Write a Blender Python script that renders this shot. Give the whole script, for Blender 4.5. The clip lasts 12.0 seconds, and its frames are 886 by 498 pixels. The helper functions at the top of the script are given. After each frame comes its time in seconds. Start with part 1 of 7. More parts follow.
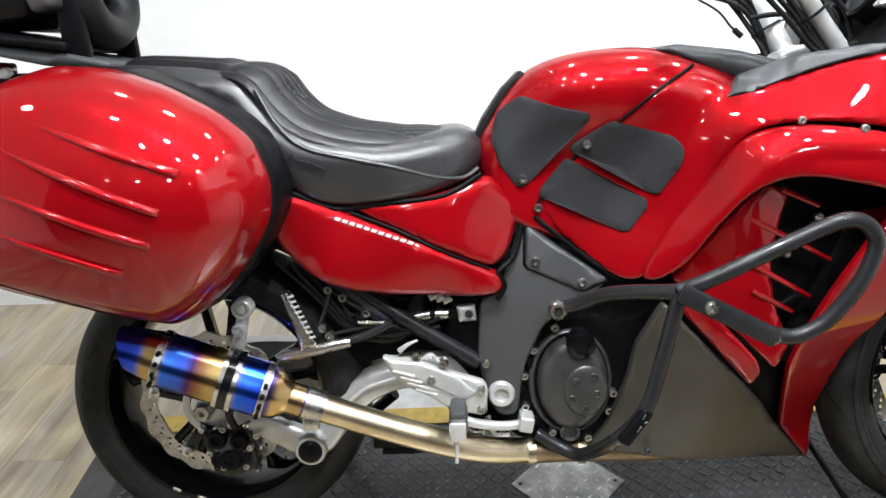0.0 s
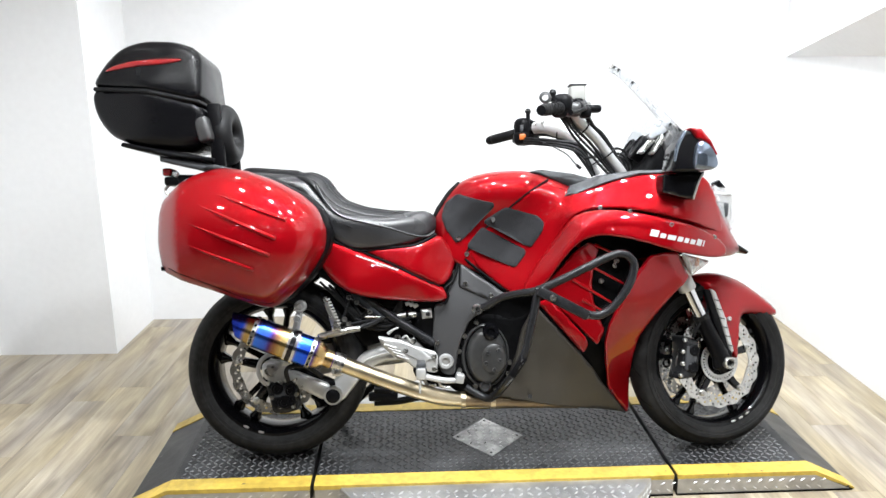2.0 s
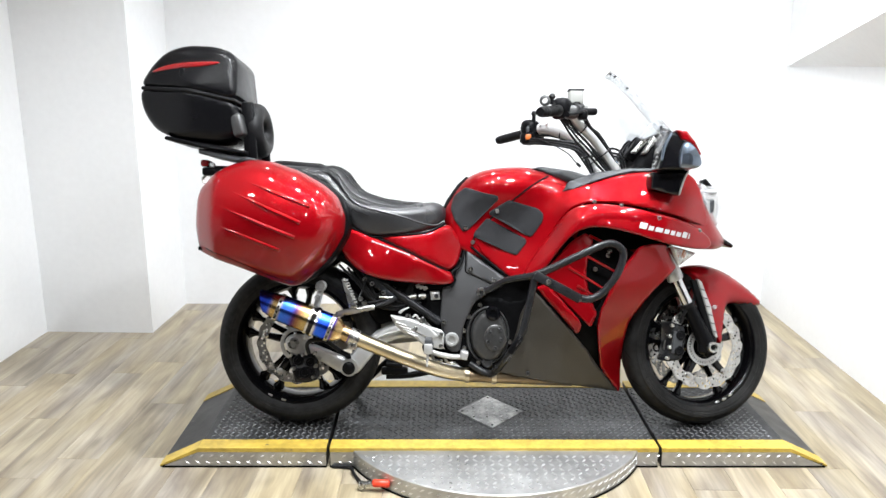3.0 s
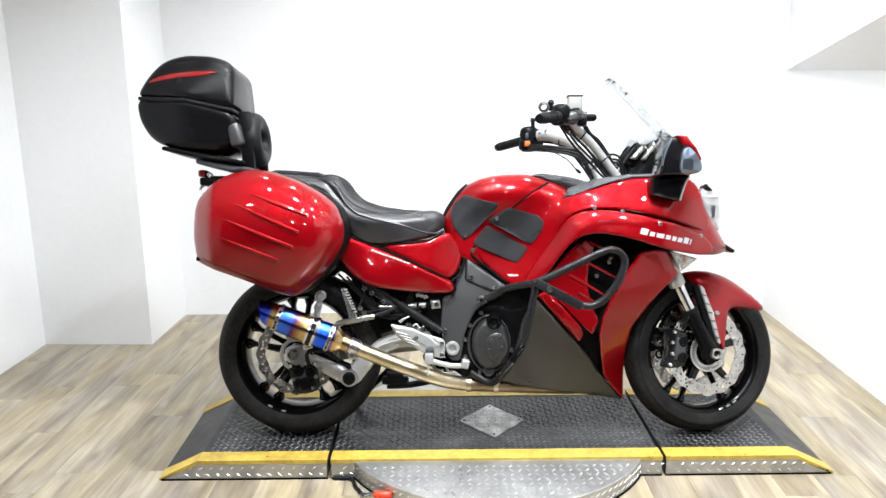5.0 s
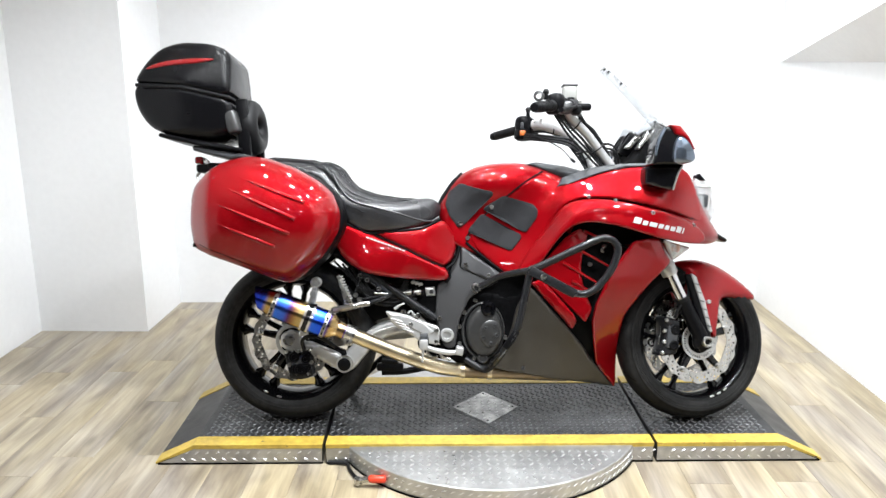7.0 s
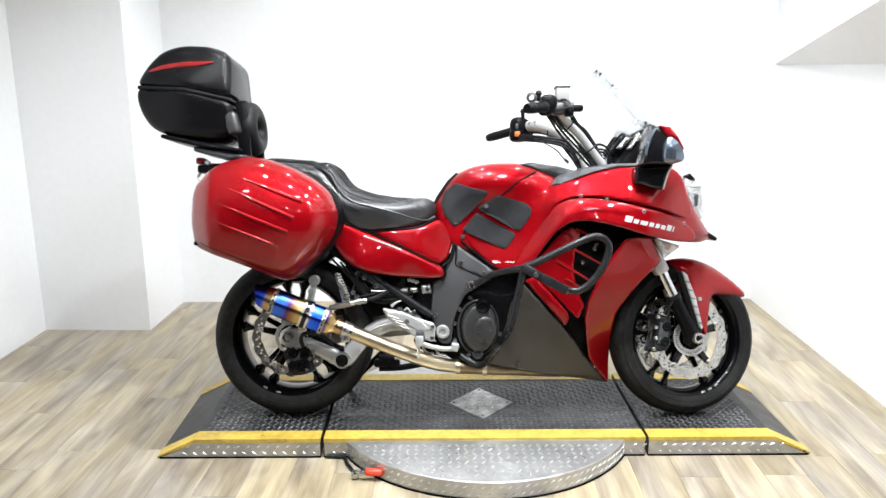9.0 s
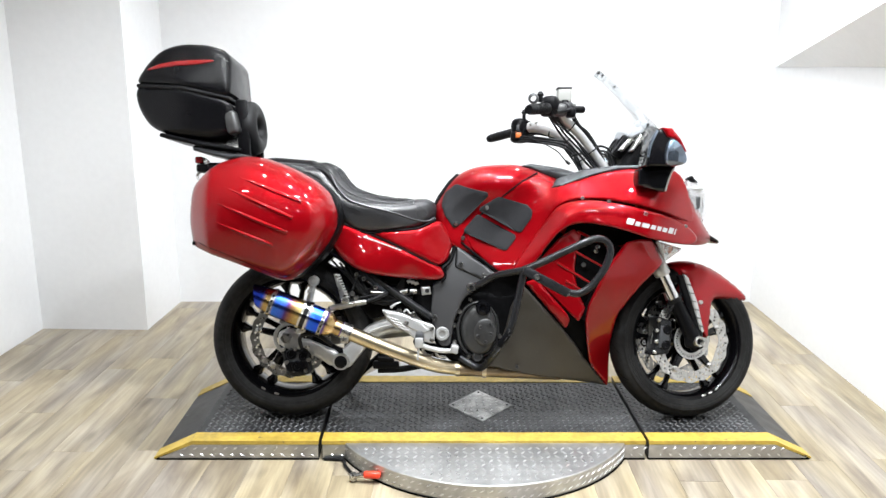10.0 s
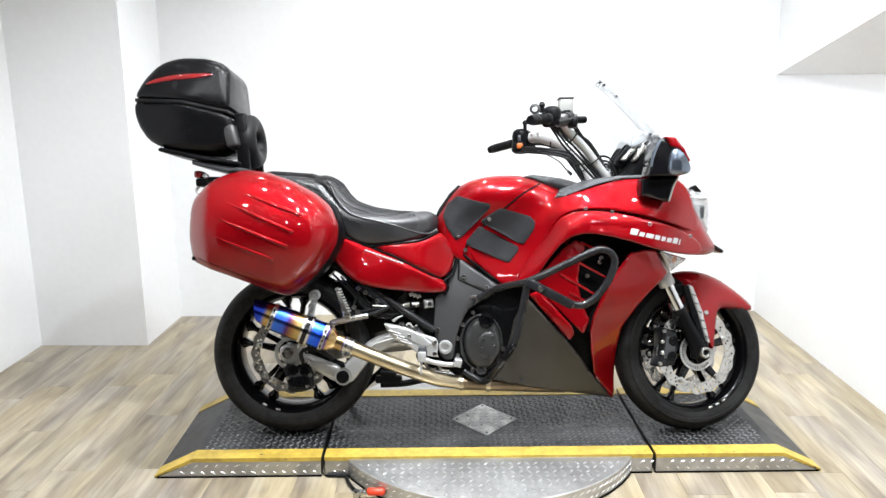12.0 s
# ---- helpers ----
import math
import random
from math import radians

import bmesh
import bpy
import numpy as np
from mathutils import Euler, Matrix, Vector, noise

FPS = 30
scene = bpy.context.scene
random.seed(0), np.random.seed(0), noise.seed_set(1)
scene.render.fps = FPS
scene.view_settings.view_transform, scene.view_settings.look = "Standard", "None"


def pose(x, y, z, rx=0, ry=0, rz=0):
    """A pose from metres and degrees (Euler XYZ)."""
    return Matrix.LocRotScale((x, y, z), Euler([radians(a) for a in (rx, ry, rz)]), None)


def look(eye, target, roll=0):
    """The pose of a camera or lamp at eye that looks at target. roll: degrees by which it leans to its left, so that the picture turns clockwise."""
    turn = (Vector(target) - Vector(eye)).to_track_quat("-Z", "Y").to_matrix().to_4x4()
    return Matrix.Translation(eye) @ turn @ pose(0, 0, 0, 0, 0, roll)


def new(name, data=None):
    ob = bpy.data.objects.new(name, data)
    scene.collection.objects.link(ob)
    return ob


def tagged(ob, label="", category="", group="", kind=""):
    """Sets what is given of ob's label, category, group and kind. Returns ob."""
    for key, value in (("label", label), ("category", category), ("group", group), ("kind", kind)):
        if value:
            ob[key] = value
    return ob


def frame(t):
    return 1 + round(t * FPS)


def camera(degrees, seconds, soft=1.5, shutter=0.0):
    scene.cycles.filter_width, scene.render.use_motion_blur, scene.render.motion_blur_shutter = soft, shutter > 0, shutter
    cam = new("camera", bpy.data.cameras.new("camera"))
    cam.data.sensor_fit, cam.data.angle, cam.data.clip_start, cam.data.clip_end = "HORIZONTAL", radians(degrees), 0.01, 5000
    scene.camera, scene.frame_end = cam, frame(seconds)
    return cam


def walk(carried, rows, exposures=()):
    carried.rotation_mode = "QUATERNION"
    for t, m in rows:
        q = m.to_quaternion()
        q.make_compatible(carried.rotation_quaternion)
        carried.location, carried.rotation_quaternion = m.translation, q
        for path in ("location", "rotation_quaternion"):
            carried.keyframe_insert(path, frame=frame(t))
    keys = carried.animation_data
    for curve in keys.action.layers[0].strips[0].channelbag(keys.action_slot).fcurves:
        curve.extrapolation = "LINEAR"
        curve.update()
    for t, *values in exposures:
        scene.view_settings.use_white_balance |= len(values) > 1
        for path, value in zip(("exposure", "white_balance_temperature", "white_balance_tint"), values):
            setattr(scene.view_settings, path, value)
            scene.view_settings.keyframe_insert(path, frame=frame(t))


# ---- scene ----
cam = camera(60.3, 12.0)
PATH = [
    (0, (-0.183, -1.368, 1.293), (-0.284, 0.441, 0.447), -2.7),
    (0.2, (-0.201, -1.511, 1.304), (-0.231, 0.281, 0.537), -3.1),
    (0.5, (-0.214, -1.72, 1.321), (-0.253, 0.135, 0.573), -3.8),
    (0.8, (-0.202, -1.915, 1.340), (-0.212, -0.065, 0.723), -2.4),
    (1, (-0.183, -2.035, 1.355), (-0.18, -0.144, 0.701), -1.4),
    (1.3, (-0.150, -2.197, 1.378), (-0.152, -0.339, 0.786), -1.0),
    (1.5, (-0.14, -2.296, 1.389), (-0.151, -0.367, 0.864), -0.8),
    (1.8, (-0.174, -2.435, 1.394), (-0.132, -0.545, 0.916), -0.5),
    (2, (-0.192, -2.522, 1.396), (-0.165, -0.582, 0.911), -0.3),
    (2.3, (-0.160, -2.641, 1.405), (-0.190, -0.741, 0.967), 0.3),
    (2.5, (-0.139, -2.701, 1.409), (-0.185, -0.766, 0.908), 0.7),
    (3, (-0.133, -2.781, 1.401), (-0.172, -0.838, 0.926), 0.4),
    (3.2, (-0.156, -2.8, 1.398), (-0.161, -0.846, 0.973), 0.0),
    (4.8, (-0.139, -2.767, 1.401), (-0.181, -0.819, 0.95), -0.6),
    (5, (-0.133, -2.762, 1.398), (-0.172, -0.815, 0.943), -0.2),
    (5.5, (-0.132, -2.762, 1.392), (-0.145, -0.817, 0.922), 0.0),
    (6, (-0.136, -2.776, 1.392), (-0.155, -0.83, 0.932), 0.2),
    (6.5, (-0.133, -2.781, 1.392), (-0.166, -0.84, 0.912), -0.2),
    (7, (-0.131, -2.787, 1.389), (-0.158, -0.845, 0.913), 0.2),
    (9, (-0.104, -2.848, 1.386), (-0.138, -0.904, 0.918), 0.1),
    (9.5, (-0.105, -2.842, 1.384), (-0.138, -0.896, 0.926), 0.3),
    (10, (-0.112, -2.83, 1.385), (-0.141, -0.885, 0.918), 0.5),
    (10.5, (-0.113, -2.825, 1.378), (-0.149, -0.878, 0.922), 0.4),
    (11, (-0.115, -2.819, 1.387), (-0.146, -0.873, 0.928), 0.5),
    (11.5, (-0.116, -2.811, 1.385), (-0.14, -0.863, 0.931), 0.4),
    (12, (-0.119, -2.801, 1.387), (-0.149, -0.851, 0.946), -0.1),
]
walk(cam, [(t, look(eye, target, roll)) for t, eye, target, roll in PATH],
     exposures=[(0.0, -0.02), (0.5, 0.12), (2.0, 0.14), (2.6, 0.08), (3.2, 0.09), (4.8, 0.11), (7.2, 0.13), (9.2, 0.11), (10.5, 0.07), (12.0, 0.06)])

# ---- light ----
world = bpy.data.worlds.new("world")
world.use_nodes = True
scene.world = world
world.node_tree.nodes["Background"].inputs[0].default_value = (0.9, 0.95, 1.0, 1)
world.node_tree.nodes["Background"].inputs[1].default_value = 0.02
scene.view_settings.exposure = -0.15


def lamp(x, y, z, watts, size, warm=(0.92, 0.962, 1.0), aim=(0, 0, 0)):
    data = bpy.data.lights.new("spot_lamp", "AREA")
    data.shape, data.size, data.energy, data.color = "DISK", size, watts, warm
    data.spread = radians(140)
    ob = new("spot_lamp", data)
    ob.matrix_world = look((x, y, z), aim)
    return ob


CEIL = 2.9
LAMPS = [(-1.0, 0.8, 3), (-0.35, 0.8, 11), (0.5, 0.8, 13), (1.3, 0.7, 11), (1.4, 0.0, 15), (1.35, -1.0, 14), (-1.95, -0.6, 1), (-0.95, -0.55, 11), (-0.15, -0.6, 36), (0.6, -0.6, 28),
         (-1.4, -1.5, 5), (-0.55, -1.5, 17), (0.25, -1.5, 24), (1.05, -1.5, 17), (-1.3, -3.3, 1), (-0.5, -3.4, 5), (0.3, -3.3, 7), (1.1, -3.4, 6)]
for lx, ly, lw in LAMPS:
    lamp(lx, ly, CEIL - 0.13, lw, 0.11, aim=(lx * 0.9, ly * 0.9 + 0.1, 0))


# ---- materials ----
def material(name, color=(0.5, 0.5, 0.5), rough=0.5, metal=0.0, coat=0.0, spec=0.5, grain=0.0, grain_size=60.0, stain=0.0, stain_size=4.0,
             bump=0.0, bump_size=80.0, trans=0.0, ior=1.45, island=0.0):
    m = bpy.data.materials.new(name)
    m.use_nodes = True
    nt = m.node_tree
    b = nt.nodes["Principled BSDF"]
    b.inputs["Base Color"].default_value = (*color, 1)
    b.inputs["Roughness"].default_value = rough
    b.inputs["Metallic"].default_value = metal
    b.inputs["Coat Weight"].default_value = coat
    b.inputs["Coat Roughness"].default_value = 0.03
    b.inputs["Specular IOR Level"].default_value = spec
    b.inputs["Transmission Weight"].default_value = trans
    b.inputs["IOR"].default_value = ior
    tc = nt.nodes.new("ShaderNodeTexCoord")

    def noise_tex(size, detail=5.0):
        n = nt.nodes.new("ShaderNodeTexNoise")
        n.inputs["Scale"].default_value = size
        n.inputs["Detail"].default_value = detail
        nt.links.new(tc.outputs["Object"], n.inputs["Vector"])
        return n

    if grain or stain:
        base = (*color, 1)
        last = None
        for amount, size in ((grain, grain_size), (stain, stain_size)):
            if not amount:
                continue
            n = noise_tex(size)
            r = nt.nodes.new("ShaderNodeMapRange")
            r.inputs["From Min"].default_value, r.inputs["From Max"].default_value = 0.3, 0.7
            r.inputs["To Min"].default_value, r.inputs["To Max"].default_value = 1 - amount, 1 + amount
            nt.links.new(n.outputs["Fac"], r.inputs["Value"])
            mul = nt.nodes.new("ShaderNodeVectorMath")
            mul.operation = "SCALE"
            if last:
                nt.links.new(last, mul.inputs[0])
            else:
                mul.inputs[0].default_value = base[:3]
            nt.links.new(r.outputs["Result"], mul.inputs["Scale"])
            last = mul.outputs["Vector"]
        nt.links.new(last, b.inputs["Base Color"])
        n = noise_tex(stain_size * 2.3)
        r = nt.nodes.new("ShaderNodeMapRange")
        r.inputs["To Min"].default_value, r.inputs["To Max"].default_value = max(rough - 0.12, 0.02), min(rough + 0.12, 1)
        nt.links.new(n.outputs["Fac"], r.inputs["Value"])
        nt.links.new(r.outputs["Result"], b.inputs["Roughness"])
    if bump:
        n = noise_tex(bump_size)
        bp = nt.nodes.new("ShaderNodeBump")
        bp.inputs["Strength"].default_value, bp.inputs["Distance"].default_value = bump, 0.002
        nt.links.new(n.outputs["Fac"], bp.inputs["Height"])
        nt.links.new(bp.outputs["Normal"], b.inputs["Normal"])
    return m


def red_candy():
    """Deep candy red: metal flake under a thick clear coat."""
    m = material("candy_red_paint", (0.222, 0.0017, 0.0044), 0.32, 0.35, 1.0, spec=0.1, grain=0.08, grain_size=900, stain=0.05, stain_size=3)
    b = m.node_tree.nodes["Principled BSDF"]
    b.inputs["Coat Roughness"].default_value = 0.015
    b.inputs["Coat IOR"].default_value = 1.42
    b.inputs["Specular Tint"].default_value = (0.55, 0.02, 0.03, 1)
    for link in list(m.node_tree.links):
        if link.to_socket.name == "Roughness":
            m.node_tree.links.remove(link)
    return m


RED = red_candy()
BLACK = material("black_plastic", (0.003, 0.003, 0.0036), 0.36, spec=0.11, grain=0.2, grain_size=300, bump=0.15, bump_size=600)
GLOSS = material("gloss_black", (0.004, 0.004, 0.005), 0.12, coat=0.2, spec=0.25, stain=0.3)
TRIMGREY = material("grey_trim", (0.04, 0.042, 0.045), 0.4, spec=0.35, grain=0.1, stain=0.1)
RUBBER = material("rubber", (0.0115, 0.0113, 0.0112), 0.62, spec=0.15, grain=0.3, grain_size=60, stain=0.45, stain_size=9, bump=0.3, bump_size=150)
SOFT = material("soft_rubber", (0.0055, 0.0055, 0.006), 0.5, spec=0.22, grain=0.15, bump=0.2, bump_size=300)
STEEL = material("steel", (0.46, 0.455, 0.44), 0.28, 1.0, stain=0.15, stain_size=20)
CHROME = material("chrome", (0.6, 0.6, 0.61), 0.12, 1.0)
ALU = material("cast_aluminium", (0.45, 0.45, 0.445), 0.33, 0.5, grain=0.06, stain=0.1, bump=0.2, bump_size=400)
DARKALU = material("dark_metal", (0.06, 0.06, 0.063), 0.4, 0.6, grain=0.2, stain=0.2, bump=0.2, bump_size=250)
GREYMETAL = material("charcoal_paint", (0.055, 0.055, 0.057), 0.42, 0.4, coat=0.05, grain=0.08, grain_size=700, stain=0.06)
BELLYGREY = material("bronze_grey_paint", (0.058, 0.053, 0.045), 0.44, 0.6, grain=0.12, grain_size=500, stain=0.1)
# near-black of engine, seams and filling; also the painted shade at the lift's foot
ENGINESHADE = material("engine_and_shade_black", (0.003, 0.003, 0.0033), 0.45, 0.0, spec=0.05, grain=0.3, grain_size=90, bump=0.4, bump_size=120)
COVER = material("clutch_cover_grey", (0.062, 0.062, 0.062), 0.36, 0.6, grain=0.1, stain=0.15, bump=0.15, bump_size=500)
LEATHER = material("seat_leather", (0.018, 0.018, 0.0195), 0.30, spec=0.6, grain=0.15, grain_size=200, stain=0.2, bump=0.25, bump_size=350)
PADMAT = material("ribbed_knee_pad", (0.010, 0.0102, 0.012), 0.62, spec=0.3, grain=0.1, bump=0.9, bump_size=700)
HEATBLUE = material("heat_violet_band", (0.14, 0.08, 0.42), 0.3, 1.0, stain=0.3, stain_size=30)
GOLD = material("heat_gold_pipe", (0.53, 0.455, 0.32), 0.32, 1.0, stain=0.25, stain_size=9, grain=0.05)
WHITE = material("white_letter", (0.50, 0.50, 0.51), 0.3, 0.3)
ORANGE = material("orange_button", (0.42, 0.10, 0.012), 0.45)
REDLENS = material("red_lens", (0.20, 0.005, 0.007), 0.20, coat=1.0)
SLATE = material("slate_paint", (0.020, 0.023, 0.028), 0.35, spec=0.4, stain=0.2)
AMBER = material("amber_reflector", (0.55, 0.12, 0.015), 0.2, coat=0.6)
CLEAR = material("clear_lens", (0.93, 0.94, 0.95), 0.06, trans=0.75, ior=1.45)
SHIELD = material("windshield", (0.90, 0.92, 0.94), 0.02, trans=1.0, ior=1.07)
REFLECT = material("headlight_reflector", (0.85, 0.85, 0.86), 0.12, 1.0)
RESERVOIR = material("milky_plastic", (0.26, 0.26, 0.245), 0.4, spec=0.3, trans=0.05)
# gloss black in itself; the white wall's reflection is put into this blue-grey
MIRRORSHEEN = material("mirror_reflection_grey", (0.17, 0.205, 0.26), 0.12, 0.85, coat=0.5)
HOODGREY = material("hazy_hood_plastic", (0.30, 0.31, 0.32), 0.3, trans=0.3, stain=0.15)
BARS = material("bar_black", (0.0115, 0.0118, 0.013), 0.28, 0.0, spec=0.2, coat=0.14, grain=0.1, bump=0.1, bump_size=500)
YELLOW = material("yellow_paint", (0.45, 0.315, 0.055), 0.45, grain=0.16, grain_size=50, stain=0.2, stain_size=9, bump=0.3, bump_size=120)
PLATEBLACK = material("black_tread_paint", (0.027, 0.0275, 0.029), 0.38, 0.35, grain=0.35, grain_size=25, stain=0.45, stain_size=5, bump=0.2)
DIAMONDALU = material("scuffed_aluminium", (0.36, 0.36, 0.355), 0.45, 0.6, grain=0.35, grain_size=22, stain=0.45, stain_size=11, bump=0.2)
TREADWORN = material("worn_black_tread", (0.10, 0.101, 0.104), 0.32, 0.5, grain=0.5, grain_size=9, stain=0.4, stain_size=3)
TREADALU = material("tread_aluminium", (0.45, 0.45, 0.447), 0.42, 0.85, grain=0.12, grain_size=30, stain=0.2, stain_size=5, bump=0.15)
TREADSHINE = material("polished_tread_tops", (0.66, 0.66, 0.66), 0.30, 0.85, grain=0.1, grain_size=8)
WALLPAINT = material("white_wall_paint", (0.81, 0.815, 0.822), 0.55, stain=0.03, stain_size=1.2, grain=0.015, grain_size=30, bump=0.12, bump_size=60)
BOXBLACK = material("moulded_black_case", (0.004, 0.004, 0.0048), 0.24, spec=0.25, grain=0.2, grain_size=300, stain=0.2, bump=0.12, bump_size=500)
# kept dark to dim what the bodywork reflects
GREYWALL = material("unseen_wall_grey", (0.07, 0.07, 0.073), 0.6, stain=0.08, stain_size=1.2, grain=0.03, grain_size=30)
CEILPAINT = material("ceiling_paint", (0.75, 0.75, 0.74), 0.7, stain=0.04, grain=0.02)


def chipped(m, under, size, share):
    """Small chips and scrapes through the paint show what lies under it."""
    nt = m.node_tree
    b = nt.nodes["Principled BSDF"]
    old = b.inputs["Base Color"].links[0].from_socket
    tc = nt.nodes.new("ShaderNodeTexCoord")
    n = nt.nodes.new("ShaderNodeTexNoise")
    n.inputs["Scale"].default_value, n.inputs["Detail"].default_value, n.inputs["Roughness"].default_value = size, 7.0, 0.62
    nt.links.new(tc.outputs["Object"], n.inputs["Vector"])
    r = nt.nodes.new("ShaderNodeMapRange")
    r.inputs["From Min"].default_value, r.inputs["From Max"].default_value = share, share + 0.035
    nt.links.new(n.outputs["Fac"], r.inputs["Value"])
    mix = nt.nodes.new("ShaderNodeMix")
    mix.data_type = "RGBA"
    nt.links.new(r.outputs["Result"], mix.inputs["Factor"])
    nt.links.new(old, mix.inputs["A"])
    mix.inputs["B"].default_value = (*under, 1)
    nt.links.new(mix.outputs["Result"], b.inputs["Base Color"])


chipped(YELLOW, (0.06, 0.055, 0.045), 34, 0.67)
chipped(PLATEBLACK, (0.16, 0.16, 0.16), 26, 0.68)


def titanium():
    """Heat-coloured titanium: bands run along the silencer."""
    m = material("heat_blued_titanium", (0.5, 0.4, 0.3), 0.24, 1.0)
    nt = m.node_tree
    b = nt.nodes["Principled BSDF"]
    tc = nt.nodes.new("ShaderNodeTexCoord")
    dot = nt.nodes.new("ShaderNodeVectorMath")
    dot.operation = "DOT_PRODUCT"
    ax = MUF_DIR
    dot.inputs[1].default_value = tuple(ax / MUF_LEN)
    n = nt.nodes.new("ShaderNodeTexNoise")
    n.inputs["Scale"].default_value = 14
    add = nt.nodes.new("ShaderNodeMath")
    add.operation = "MULTIPLY_ADD"
    add.inputs[1].default_value = 0.02
    sub = nt.nodes.new("ShaderNodeMath")
    sub.operation = "SUBTRACT"
    sub.inputs[1].default_value = MUF_A.dot(ax) / MUF_LEN + 0.025
    ramp = nt.nodes.new("ShaderNodeValToRGB")
    e = ramp.color_ramp.elements
    stops = [(0.0, (0.03, 0.06, 0.55)), (0.05, (0.03, 0.10, 0.75)), (0.10, (0.46, 0.31, 0.11)), (0.18, (0.44, 0.32, 0.13)), (0.22, (0.04, 0.16, 0.72)),
             (0.33, (0.05, 0.12, 0.62)), (0.38, (0.09, 0.03, 0.13)), (0.43, (0.26, 0.12, 0.06)), (0.5, (0.45, 0.33, 0.13)), (0.62, (0.44, 0.34, 0.17)),
             (0.68, (0.03, 0.14, 0.85)), (0.82, (0.02, 0.06, 0.75)), (0.86, (0.12, 0.07, 0.16)), (0.89, (0.44, 0.31, 0.13)), (1.0, (0.42, 0.30, 0.16))]
    while len(e) < len(stops):
        e.new(0.5)
    for el, (p, c) in zip(e, stops):
        el.position, el.color = p, (*c, 1)
    L = nt.links.new
    L(tc.outputs["Object"], dot.inputs[0])
    L(tc.outputs["Object"], n.inputs["Vector"])
    L(n.outputs["Fac"], add.inputs[0])
    L(dot.outputs["Value"], add.inputs[2])
    L(add.outputs[0], sub.inputs[0])
    L(sub.outputs[0], ramp.inputs["Fac"])
    L(ramp.outputs["Color"], b.inputs["Base Color"])
    return m


def wood_planks():
    """Grey-beige oak vinyl: streaks along each plank, tone by plank."""
    m = material("oak_vinyl", (0.3, 0.24, 0.16), 0.32, spec=0.5)
    nt = m.node_tree
    b = nt.nodes["Principled BSDF"]
    L = nt.links.new
    tc = nt.nodes.new("ShaderNodeTexCoord")
    info = nt.nodes.new("ShaderNodeObjectInfo")
    geo = nt.nodes.new("ShaderNodeNewGeometry")
    both = nt.nodes.new("ShaderNodeMath")
    both.operation = "ADD"
    L(info.outputs["Random"], both.inputs[0])
    L(geo.outputs["Random Per Island"], both.inputs[1])
    shift = nt.nodes.new("ShaderNodeVectorMath")
    shift.operation = "SCALE"
    shift.inputs[0].default_value = (7.3, 3.1, 11.7)
    L(both.outputs[0], shift.inputs["Scale"])
    add = nt.nodes.new("ShaderNodeVectorMath")
    add.operation = "ADD"
    L(geo.outputs["Position"], add.inputs[0])
    L(shift.outputs["Vector"], add.inputs[1])
    sc = nt.nodes.new("ShaderNodeMapping")
    sc.inputs["Scale"].default_value = (13.0, 2.2, 3.0)
    L(add.outputs["Vector"], sc.inputs["Vector"])
    n1 = nt.nodes.new("ShaderNodeTexNoise")
    n1.inputs["Scale"].default_value, n1.inputs["Detail"].default_value, n1.inputs["Distortion"].default_value = 1.0, 6.0, 0.6
    L(sc.outputs["Vector"], n1.inputs["Vector"])
    sc2 = nt.nodes.new("ShaderNodeMapping")
    sc2.inputs["Scale"].default_value = (90.0, 4.0, 9.0)
    L(add.outputs["Vector"], sc2.inputs["Vector"])
    n2 = nt.nodes.new("ShaderNodeTexNoise")
    n2.inputs["Scale"].default_value, n2.inputs["Detail"].default_value = 1.0, 8.0
    L(sc2.outputs["Vector"], n2.inputs["Vector"])
    ramp = nt.nodes.new("ShaderNodeValToRGB")
    e = ramp.color_ramp.elements
    e[0].position, e[0].color = 0.30, (0.180, 0.146, 0.110, 1)
    e[1].position, e[1].color = 0.70, (0.405, 0.350, 0.264, 1)
    mid = e.new(0.5)
    mid.color = (0.302, 0.257, 0.193, 1)
    L(n1.outputs["Fac"], ramp.inputs["Fac"])
    tone = nt.nodes.new("ShaderNodeMath")
    tone.operation = "FRACT"
    L(both.outputs[0], tone.inputs[0])
    rng = nt.nodes.new("ShaderNodeMapRange")
    rng.inputs["To Min"].default_value, rng.inputs["To Max"].default_value = 0.90, 1.08
    L(tone.outputs[0], rng.inputs["Value"])
    rng2 = nt.nodes.new("ShaderNodeMapRange")
    rng2.inputs["From Min"].default_value, rng2.inputs["From Max"].default_value = 0.3, 0.7
    rng2.inputs["To Min"].default_value, rng2.inputs["To Max"].default_value = 0.82, 1.12
    L(n2.outputs["Fac"], rng2.inputs["Value"])
    mul = nt.nodes.new("ShaderNodeMath")
    mul.operation = "MULTIPLY"
    L(rng.outputs["Result"], mul.inputs[0])
    L(rng2.outputs["Result"], mul.inputs[1])
    # some planks lean to grey, some to straw yellow
    cast = nt.nodes.new("ShaderNodeMix")
    cast.data_type, cast.blend_type = "RGBA", "MULTIPLY"
    cast.inputs["Factor"].default_value = 1.0
    hue = nt.nodes.new("ShaderNodeValToRGB")
    hue.color_ramp.elements[0].color, hue.color_ramp.elements[1].color = (0.97, 1.0, 1.10, 1), (1.03, 1.0, 0.86, 1)
    sc3 = nt.nodes.new("ShaderNodeMapping")
    sc3.inputs["Scale"].default_value = (5.0, 1.1, 2.0)
    L(add.outputs["Vector"], sc3.inputs["Vector"])
    n3 = nt.nodes.new("ShaderNodeTexNoise")
    n3.inputs["Scale"].default_value, n3.inputs["Detail"].default_value = 1.0, 3.0
    L(sc3.outputs["Vector"], n3.inputs["Vector"])
